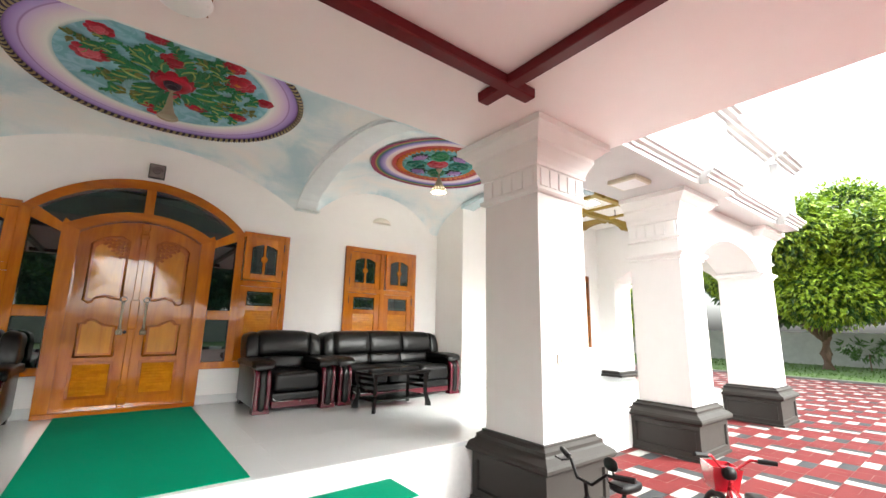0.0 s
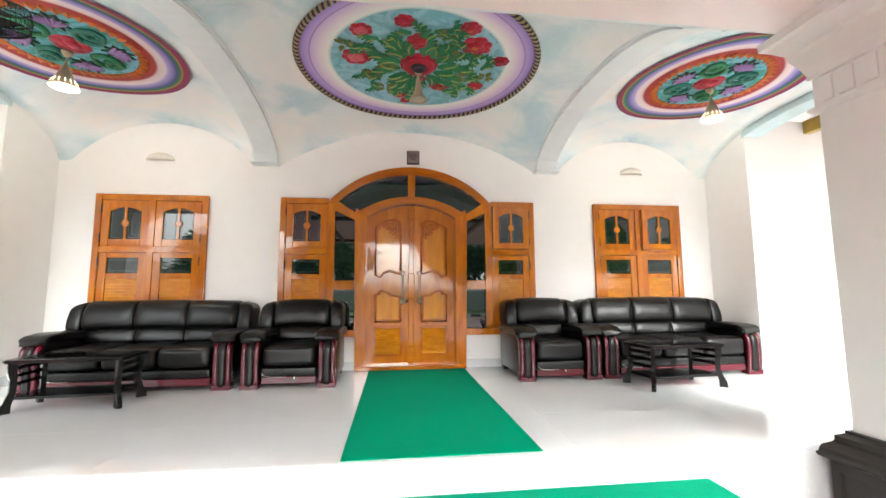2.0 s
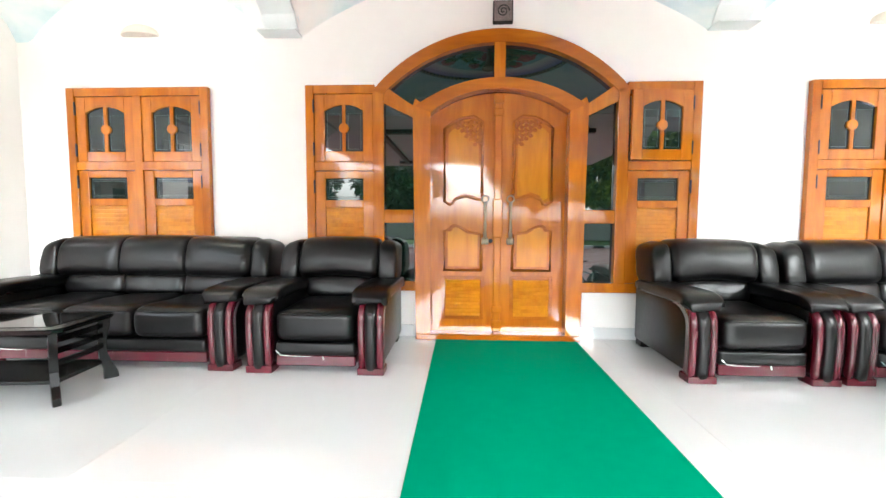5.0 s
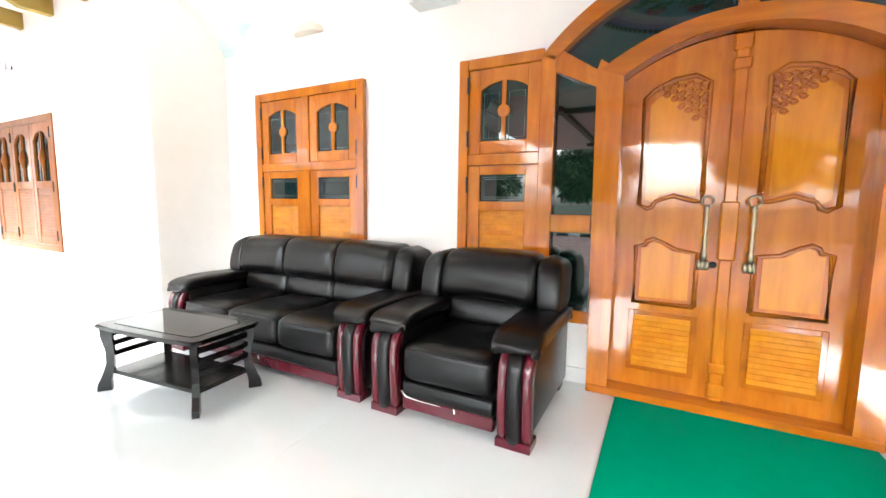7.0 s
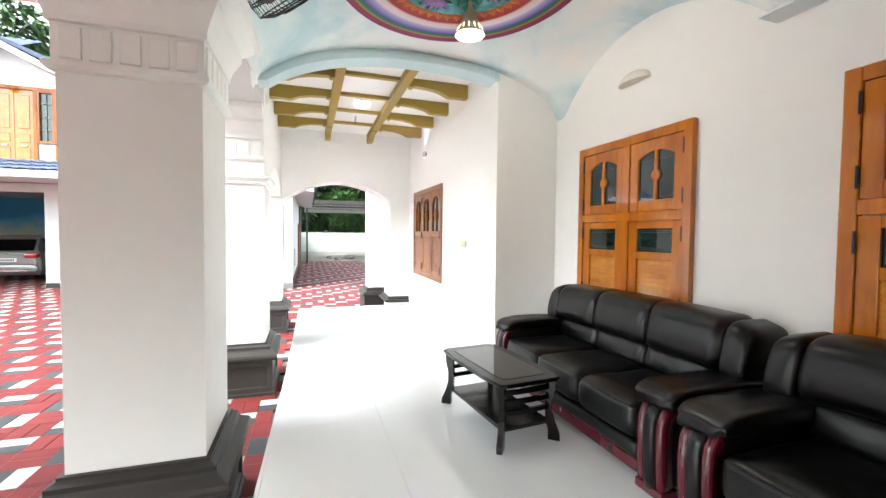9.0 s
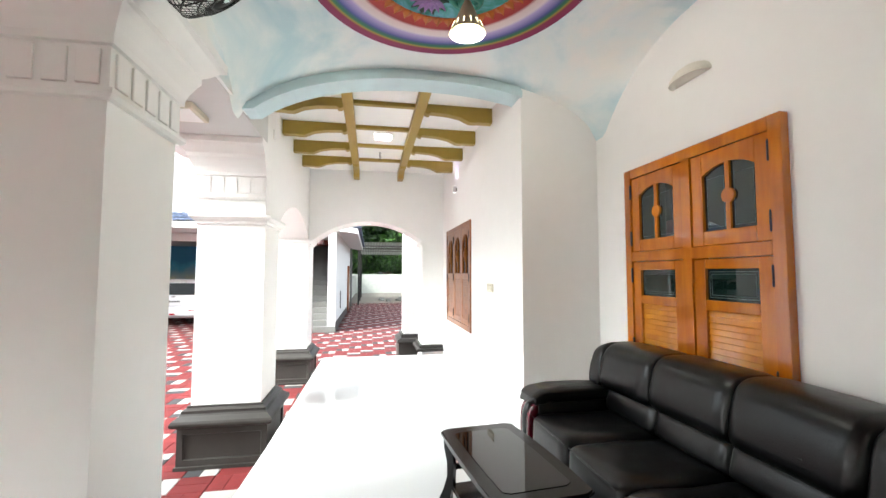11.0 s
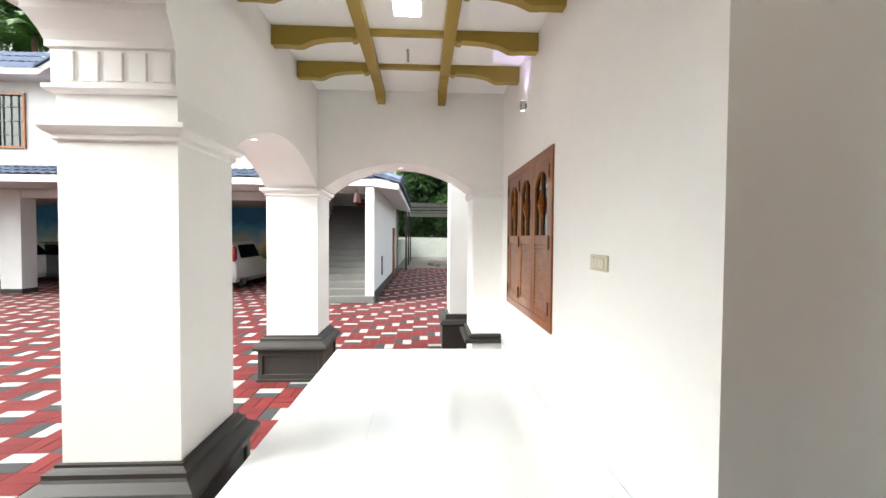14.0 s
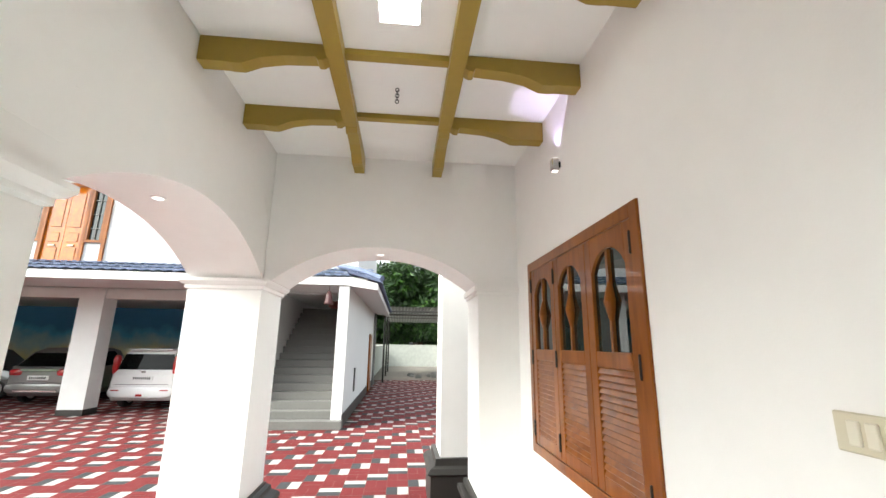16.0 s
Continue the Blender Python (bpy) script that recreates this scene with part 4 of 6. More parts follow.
def blade(bm, zz, x, y, ang, L, W, drop=0.02, bend=0.0):
    """A small raised leaf or petal under the vault."""
    ca, sa = math.cos(ang), math.sin(ang)
    lo, mid = [], []
    for i in range(7):
        t = i / 6
        w = W * math.sin(math.pi * t ** 0.75) * 0.5
        off = bend * math.sin(math.pi * t)
        for k, ww in enumerate((-w, 0, w)):
            px, py = L * t, ww + off
            gx, gy = x + ca * px - sa * py, y + sa * px + ca * py
            v = bm.verts.new((gx, gy, zz(gx, gy, drop + (0.012 if k == 1 else 0.0))))
            (lo if k != 1 else mid).append(v)
    for i in range(6):
        bm.faces.new((lo[2 * i], mid[i], mid[i + 1], lo[2 * i + 2]))
        bm.faces.new((mid[i], lo[2 * i + 1], lo[2 * i + 3], mid[i + 1]))


def rosette(parent, zz, x, y, r, m, name="flower", inner=None, n=7, low=None):
    """A round painted peony of overlapping rounded petals in low relief."""
    def lobe(d, a, q, h):
        gx, gy = x + d * r * math.cos(a), y + d * r * math.sin(a)
        return pillow(BM(), gx - q * r, gx + q * r, gy - q * r * 0.95, gy + q * r * 0.95, zz(gx, gy, h), zz(gx, gy, -0.01), 0.85, 14, 6)
    f = part(name, lobe(0.0, 0.0, 0.82, 0.016), low or m, parent, smooth=True)
    for i in range(n):
        part("petal", lobe(0.56, 2 * math.pi * i / n + x, 0.44, 0.02 + 0.004 * (i % 2)), m, f, smooth=True)
    for i in range(4):
        part("petal", lobe(0.24, 2 * math.pi * (i + 0.4) / 4 + y, 0.36, 0.032 + 0.003 * i), low or m, f, smooth=True)
    if inner:
        part("flower_heart", lobe(0.1, x * 7, 0.26, 0.044), inner, f, smooth=True)


def acanthus(leaf, light, zz, x, y, ang, L, turn, w=0.11, k=9):
    """A curling feathered leaf: a bending spine with leaflets on both sides and pale edges."""
    a, px_, py_, spine = ang, x, y, []
    for i in range(k + 1):
        spine.append((px_, py_, zz(px_, py_, 0.02)))
        if i == k:
            break
        t = i / k
        for sd in (-1, 1):
            q = a + sd * (0.55 + 0.25 * t)
            ln = w * (1.15 - 0.75 * t) * (1.25 if sd * turn < 0 else 0.85)
            blade(leaf, zz, px_, py_, q, ln, ln * 0.5, 0.018 + 0.003 * (i % 2), -sd * ln * 0.12)
            if i % 3 == 1 and sd * turn < 0:
                blade(light, zz, px_, py_, q + sd * 0.12, ln * 0.9, ln * 0.12, 0.03, -sd * ln * 0.12)
        px_, py_ = px_ + L / k * math.cos(a), py_ + L / k * math.sin(a)
        a += turn / k * (0.4 + 1.2 * t)
    tube(leaf, spine, [0.014 * (1 - 0.7 * i / k) for i in range(k + 1)], 5)


med, zz = medallion(0.0, 1.62, 1.085, MED_C, "ceiling_medallion", "round ceiling painting of red roses on teal inside violet rings")
rosette(med, zz, 0, -0.02, 0.19, ROSE, n=12, low=ROSE)
part("rose_dish", lathe(BM(), [(0.15, 3.5), (0.14, 3.475), (0.09, 3.478), (0.07, 3.49)], 24), ROSE, med, smooth=True)
part("rose_cup", lathe(BM(), [(0.075, 3.49), (0.065, 3.462), (0.04, 3.46), (0.03, 3.48)], 20), ROPEB, med, smooth=True)
spots = [(-0.57, -0.1, 0.14, 0), (0.0, -0.37, 0.14, 1), (0.48, -0.37, 0.15, 2), (0.745, -0.17, 0.09, 1), (0.235, 0.35, 0.115, 2), (0.6, 0.31, 0.09, 2), (-0.16, 0.57, 0.1, 1), (-0.11, 0.71, 0.06, 1), (0.02, 0.25, 0.075, 0), (-0.15, -0.64, 0.09, 1), (0.39, -0.61, 0.1, 2), (-0.5, -0.5, 0.1, 0)]
for x, y, r, c in spots:
    rosette(med, zz, x, y, r, ROSE, inner=(PINKP, None, ORANGEP)[c], n=7, low=PINKP if c == 0 else None)
rr = random.Random(11)
lv, lv2, lv3 = BM(), BM(), BM()
for i in range(13):
    a = 2 * math.pi * i / 13 + rr.uniform(-0.1, 0.1)
    acanthus(lv, lv2, zz, 0.18 * math.cos(a), 0.18 * math.sin(a), a + rr.uniform(-0.25, 0.25), rr.uniform(0.34, 0.52), rr.choice((-1, 1)) * rr.uniform(1.0, 2.4), 0.13)
for i in range(17):
    a = 2 * math.pi * i / 17 + rr.uniform(-0.1, 0.1)
    d = rr.uniform(0.5, 0.6)
    acanthus(lv, lv2, zz, d * math.cos(a), d * math.sin(a), a + rr.choice((-1, 1)) * rr.uniform(0.9, 1.6), rr.uniform(0.2, 0.3), rr.choice((-1, 1)) * rr.uniform(2.0, 3.6), 0.075, 7)
for x, y in ((-0.3, 0.02), (-0.45, 0.18), (0.28, -0.22), (0.45, 0.14), (-0.66, -0.3), (0.66, 0.12), (0.2, -0.5), (-0.32, 0.42)):
    for k in range(7):
        a = rr.uniform(0, 6.28)
        blade(lv3, zz, x + 0.02 * math.cos(a), y + 0.02 * math.sin(a), a, rr.uniform(0.06, 0.1), 0.05, 0.022)
tagged(part("painted_leaves", lv, GREENP, med), "curling painted green leaves", "", "", "stuff")
tagged(part("leaf_highlights", lv2, LIMEP, med), "pale green painted leaf edges", "", "", "stuff")
tagged(part("painted_olive_buds", lv3, OLIVEP, med), "small olive painted buds", "", "", "stuff")
bead = [mesh_of(pillow(BM(), -0.034, 0.034, -0.015, 0.015, -0.022, 0.02, 0.9, 8, 5), "rope_bead", m_, True) for m_ in (ROPEG, ROPEB)]
for i in range(230):
    a = 2 * math.pi * i / 230
    x, y = 1.095 * math.cos(a), 1.095 * math.sin(a)
    o = new("rope_bead", bead[i % 2])
    o.parent = med
    o.matrix_local = pose(x, y, zz(x, y, 0.02), 0, 0, math.degrees(a) + 38)

for s in (-1, 1):
    ms, zs = medallion(s * 2.985, 1.03, 0.88, MED_S, "ceiling_medallion", "round ceiling painting of lotus scrolls on teal inside rainbow rings")
    rosette(ms, zs, 0, 0, 0.15, ROSE, inner=PINKP, n=11)
    for i in range(4):
        a = math.pi / 2 * i + 0.25
        sc = BM()
        for q0, sw in ((a + math.pi / 4, 1), (a + math.pi / 4, -1)):
            for rad, cd in ((0.13, 0.3), (0.085, 0.36)):
                cx, cy = cd * math.cos(q0), cd * math.sin(q0)
                pts = []
                for t in np.linspace(0, 1, 18):
                    q, r = q0 + sw * (math.pi + 4.2 * t), rad * (1 - 0.72 * t)
                    gx, gy = cx + r * math.cos(q), cy + r * math.sin(q)
                    pts.append((gx, gy, zs(gx, gy, 0.02)))
                tube(sc, pts, [0.027 * (1 - 0.6 * t) for t in np.linspace(0, 1, 18)], 6)
        part("scroll", sc, TEALP if i % 2 else GREENP, ms, smooth=True)
        dk = BM()
        cx, cy = 0.34 * math.cos(a), 0.34 * math.sin(a)
        for k in range(9):
            q = 2 * math.pi * k / 9
            blade(dk, zs, cx, cy, q, 0.125, 0.08, 0.016)
        part("dark_leaf", dk, DEEPP, ms)
        bx_, by_ = cx - 0.05 * math.cos(a), cy - 0.05 * math.sin(a)
        lot = part("lotus", pillow(BM(), bx_ - 0.03, bx_ + 0.03, by_ - 0.03, by_ + 0.03, zs(bx_, by_, 0.034), zs(bx_, by_, 0), 1.0, 10, 6), VIOLET, ms, smooth=True)
        for k in range(7):
            pb_ = BM()
            blade(pb_, zs, bx_, by_, a + (k - 3) * 0.36, 0.14, 0.048, 0.03)
            part("petal", pb_, VIOLET, lot)
    fl = BM()
    for i in range(44):
        a = 2 * math.pi * i / 44
        blade(fl, zs, 0.47 * math.cos(a), 0.47 * math.sin(a), a, 0.085, 0.06, 0.018)
    part("flame_border", fl, ORANGEP, ms)


# pendant lamps
def pendant(x, y, zb, lit):
    p = thing("pendant_lamp", pose(x, y, zb), "small cream conical pendant lamp, " + ("lit, hanging" if lit else "unlit, hanging") + " from the painted vault", "lamp", "porch pendant lamps")
    b = BM()
    N = 20
    rows = [[b.verts.new((r * math.cos(2 * math.pi * i / N), r * math.sin(2 * math.pi * i / N), z)) for i in range(N)] for r, z in (((0.105, 0), (0.103, 0.012), (0.075, 0.07), (0.04, 0.15), (0.014, 0.21), (0.012, 0.24)) if lit else ((0.085, 0), (0.08, 0.012), (0.05, 0.05), (0.032, 0.11), (0.02, 0.19), (0.012, 0.24)))]
    for a, c in zip(rows, rows[1:]):
        for i in range(N):
            b.faces.new((a[i], a[(i + 1) % N], c[(i + 1) % N], c[i]))
    part("shade", b, LAMPW, p, smooth=True)
    sl = BM()
    for i in range(14):
        a = 2 * math.pi * i / 14
        tube(sl, [(0.097 * math.cos(a), 0.097 * math.sin(a), 0.022), (0.08 * math.cos(a), 0.08 * math.sin(a), 0.06)], 0.003, 4)
    if lit:
        part("shade_slots", sl, GLOW, p)
    else:
        sl.free()
    part("bulb", pillow(BM(), -0.085, 0.085, -0.085, 0.085, -0.006, 0.04, 1.0, 18, 8) if lit else pillow(BM(), -0.07, 0.07, -0.07, 0.07, 0.0, 0.03, 1.0, 18, 8), GLOW if lit else LAMPW, p, smooth=True)
    top = 3.5 - zb
    part("rod", lathe(BM(), [(0.005, 0.24), (0.005, top + 0.02)], 8), LAMPW, p)
    part("ceiling_rose", lathe(BM(), [(0.012, top - 0.05), (0.04, top - 0.02), (0.045, top)], 16), LAMPW, p, smooth=True)
    if lit:
        l = new("lamp_light", bpy.data.lights.new("lamp_light", "POINT"))
        l.data.energy, l.data.color, l.data.shadow_soft_size = 2.7, (1.0, 0.92, 0.78), 0.01
        l.matrix_world = pose(x, y, zb - 0.02)


pendant(0.0, 4.65, 3.2, False)
pendant(-3.09, 4.68, 3.17, True)
pendant(3.09, 4.68, 3.17, True)

SHADEG = mat("greyish_plaster_shade", (0.74, 0.7, 0.62), 0.7, vary=0.06)
# half-round wall lights, the junction box, switches and spots
def hood():
    """A small plaster half-dome standing out from the wall, flat below."""
    b, rows = BM(), []
    for k in range(7):
        q = math.pi / 2 * k / 6
        rows.append([b.verts.new((0.16 * math.cos(q) * math.cos(t), -0.1 * math.cos(q) * math.sin(t), 0.095 * math.sin(q))) for t in np.linspace(0, math.pi, 17)])
    for a, c in zip(rows[:-1], rows[1:]):
        for i in range(16):
            b.faces.new((a[i], a[i + 1], c[i + 1], c[i]))
    b.faces.new(rows[0][::-1])
    bmesh.ops.remove_doubles(b, verts=b.verts, dist=1e-5)
    return b


for s in (-1, 1):
    w = thing("wall_light", pose(s * 3.02, BW, 2.98), "white half-round plaster wall light hood above the window", "wall light", "wall hoods")
    part("shade", hood(), SHADEG, w)
jb = thing("wall_speaker_box", pose(0.02, BW - 0.05, 3.11), "small dark square vent box with a patterned face", "vent box")
part("case", bx(-0.08, 0.08, 0.005, 0.05, -0.085, 0.085, 0.004), IRON, jb)
part("face", bx(-0.07, 0.07, 0.0, 0.006, -0.075, 0.075), mat("mottled_face", (0.2, 0.16, 0.15), 0.6, vary=0.7, scale=30), jb)
part("carved_relief", tube(BM(), [(0.05 * math.cos(t) * (1 - t / 14), -0.001, 0.05 * math.sin(t) * (1 - t / 14)) for t in np.linspace(0, 12, 40)], 0.005, 5), IRON, jb)


def switch_plate(at, w, n, label):
    t = thing("switch_plate", at, label, "switch")
    part("plate", bx(-w / 2, w / 2, -0.012, 0, -0.045, 0.045, 0.004), CREAM, t)
    for i in range(n):
        x = -w / 2 + 0.03 + (w - 0.06) * (i + 0.5) / n
        part("rocker", bx(x - 0.014, x + 0.014, -0.02, -0.01, -0.028, 0.028, 0.003), CREAMB, t)


switch_plate(pose(-5.08, 5.4, 1.62), 0.22, 4, "cream four-gang switch plate on the white wall")
switch_plate(pose(2.705, 2.478, 1.15), 0.13, 2, "cream switch plate on the column")
for s in (-1, 1):
    sp = thing("wall_spot", pose(s * 6.81, 5.4, 3.03), "small metal up-and-down wall spot on the white wall", "wall light", "verandah spots")
    part("body", bx(-0.025, 0.025, -0.06, -0.01, -0.045, 0.045, 0.006), CHROME, sp)
    part("bracket", bx(-0.02, 0.02, -0.012, 0, -0.02, 0.02), IRON, sp)
    for d in (-1, 1):
        part("lens", bx(-0.017, 0.017, -0.052, -0.018, *sorted((d * 0.0455, d * 0.049))), GLOWW, sp)
    l = new("spot_light", bpy.data.lights.new("spot_light", "SPOT"))
    l.data.energy, l.data.color, l.data.spot_size, l.data.shadow_soft_size = 1.2, (0.75, 0.6, 1.0), radians(70), 0.02
    l.matrix_world = look((s * 6.81, 5.33, 3.1), (s * 6.81, 5.36, 4))
    pl = thing("ceiling_panel_light", pose(s * 6.06, 4.28, CEIL), "square lit led panel set in the white ceiling", "ceiling light", "led panels")
    part("frame", bx(-0.115, 0.115, -0.115, 0.115, -0.02, 0, 0.004), WPLASTIC, pl)
    part("diffuser", bx(-0.1, 0.1, -0.1, 0.1, -0.024, -0.019), PANELW, pl)
    hk = thing("ceiling_hook", pose(s * 6.78, 4.26, CEIL), "short dark chain hanging from the ceiling", "chain", "ceiling chains")
    for i in range(5):
        b = BM()
        a = [(0.012 * math.cos(t), 0, -0.02 - 0.022 * i + 0.015 * math.sin(t)) for t in np.linspace(0, 2 * math.pi, 9)]
        tube(b, [(p[0], 0, p[2]) if i % 2 else (0, p[0], p[2]) for p in a], 0.0035, 5)
        part("link", b, IRON, hk)
    sl = thing("soffit_light", pose(s * 4.26, 2.65, SOF), "square white surface light under the beam", "ceiling light", "soffit lights")
    part("case", bx(-0.17, 0.17, -0.17, 0.17, -0.05, 0, 0.012, 2), CREAM, sl)
    part("diffuser", bx(-0.14, 0.14, -0.14, 0.14, -0.054, -0.049), WPLASTIC, sl)
    for nm, x, y, z in (("downlight", s * 6.81, 2.82, 2.672), ("downlight", s * 8.24, 4.115, 2.662)):
        dl = thing(nm, pose(x, y, z), "tiny round recessed downlight in the arch", "downlight", "arch downlights")
        part("rim", lathe(BM(), [(0.04, -0.012), (0.045, 0.0), (0.045, 0.01)], 16), WPLASTIC, dl)
        part("lens", lathe(BM(), [(0.028, -0.0145), (0.03, -0.011)], 14), GLOWW, dl)
vent = thing("wall_vent", pose(-5.31, FY + 0.0, 3.22), "small white louvred vent plate", "vent")
part("plate", bx(-0.035, 0.035, -0.002, 0.014, -0.05, 0.05, 0.004), WPLASTIC, vent)
pl = thing("porch_lamp", pose(-0.06, 2.62, SOF), "round white lamp on a dark wooden base under the porch ceiling", "ceiling light")
part("base", bx(-0.12, 0.12, -0.12, 0.12, -0.035, 0), WOODD, pl)
part("globe", pillow(BM(), -0.13, 0.13, -0.13, 0.13, -0.1, -0.02, 1.0, 24, 12), WPLASTIC, pl, smooth=True)
# black caged fan on the inner side of the front beam
fan = thing("wall_fan", pose(-2.66, 3.46, 3.09, 0, 0, 0), "black caged oscillating fan mounted by the column capital", "fan")
part("bracket", tube(BM(), [(0.0, -0.16, 0.1), (0, -0.08, 0.1), (0, 0, 0.03)], 0.018, 8), BLACKP, fan)
part("motor", pillow(BM(), -0.07, 0.07, -0.07, 0.07, -0.06, 0.1, 0.8, 16, 10), BLACKP, fan, smooth=True)
cg = BM()
Tl = pose(0.02, 0.0, -0.06, 35, 25, 0)
for rad, z in ((0.21, 0.0), (0.2, -0.06), (0.2, 0.06), (0.14, -0.085), (0.08, -0.095)):
    tube(cg, [Tl @ Vector((rad * math.cos(t), rad * math.sin(t), z)) for t in np.linspace(0, 2 * math.pi, 33)], 0.004, 4)
part("cage", cg, BLACKP, fan)
wire = mesh_of(tube(BM(), [(r, 0, z) for r, z in ((0.03, -0.098), (0.14, -0.085), (0.2, -0.06), (0.21, 0), (0.2, 0.06), (0.1, 0.085))], 0.0022, 3), "cage_wire", BLACKP)
for i in range(44):
    o = new("cage_wire", wire)
    o.parent = fan
    o.matrix_local = Tl @ pose(0, 0, 0, 0, 0, 360 * i / 44)
for i in range(3):
    bl = BM()
    t = 2 * math.pi * i / 3
    prism(bl, [(0.03, -0.02), (0.17, -0.07), (0.18, 0.05), (0.03, 0.02)], "z", -0.004, 0.004)
    bmesh.ops.transform(bl, matrix=Tl @ pose(0, 0, 0, 0, 0, math.degrees(t)) @ pose(0, 0, 0, 14), verts=bl.verts)
    part("blade", bl, BLACKP, fan)


# ---- furniture ----
def arm_profile():
    """Side outline (y, z) of the curved arm front, from the foot up and back over the top."""
    out = []
    for i in range(17):
        u = i / 16
        y = -0.014 * math.sin(math.pi * min(u / 0.7, 1)) + 0.17 * (max(u - 0.5, 0) / 0.5) ** 2
        out.append((y, 0.03 + 0.465 * math.sin(u * math.pi / 2)))
    return out


def padded(x0, x1, y0, y1, z0, z1, seams=(), tilt=0.0, e=0.5, end=0.05, crown=0.0, wr=0.006, seed=0.0, sag=0.0):
    """One upholstered pad along x with stitched seams: a rounded section, drawn in at the seams and ends."""
    bm, U = BM(), 26
    yc, zc, hy, hz = (y0 + y1) / 2, (z0 + z1) / 2, (y1 - y0) / 2, (z1 - z0) / 2
    xs = set(np.linspace(x0, x1, max(24, int((x1 - x0) / 0.03))))
    for c in seams:
        xs |= {c + d for d in (-0.03, -0.018, -0.009, -0.004, 0.0, 0.004, 0.009, 0.018, 0.03)}
    xs |= {x0 + end * q for q in (0.02, 0.08, 0.18, 0.32, 0.5, 0.75)} | {x1 - end * q for q in (0.02, 0.08, 0.18, 0.32, 0.5, 0.75)}
    rows = []
    for x in sorted(xs):
        d = min(x - x0, x1 - x) / end
        k = math.sqrt(max(1 - (1 - min(d, 1)) ** 2, 0.0)) * 0.55 + 0.45 if d < 1 else 1.0
        ky = k
        for c in seams:
            g = x - c
            ky -= 0.13 * math.exp(-(g / 0.006) ** 2) + 0.1 * math.exp(-(g / 0.035) ** 2)
            k -= 0.035 * math.exp(-(g / 0.008) ** 2) + 0.02 * math.exp(-(g / 0.04) ** 2)
        u_ = (2 * x - x0 - x1) / (x1 - x0)
        row = []
        for i in range(U):
            t = 2 * math.pi * i / U
            cy, sz = math.copysign(abs(math.cos(t)) ** e, math.cos(t)), math.copysign(abs(math.sin(t)) ** e, math.sin(t))
            y, z = yc + hy * ky * cy, zc + hz * k * sz
            z += crown * (1 - u_ * u_) * (0.5 + 0.5 * sz) - sag * (1 - u_ * u_) * (0.5 - 0.5 * sz)
            near = sum(math.exp(-((x - c) / 0.07) ** 2) for c in seams)
            p = Vector((x, y + tilt * (z - z0), z))
            n_ = noise.noise(Vector((x * 5 + seed, z * 9, seed))) + (0.5 + near) * noise.noise(Vector((x * 22 + seed, z * 13, 3 + seed)))
            row.append(bm.verts.new(p + Vector((0, -wr * n_, 0.4 * wr * n_))))
        if rows:
            for i in range(U):
                bm.faces.new((rows[-1][i], rows[-1][(i + 1) % U], row[(i + 1) % U], row[i]))
        rows.append(row)
    bm.faces.new(rows[0][::-1])
    bm.faces.new(rows[-1])
    return bm


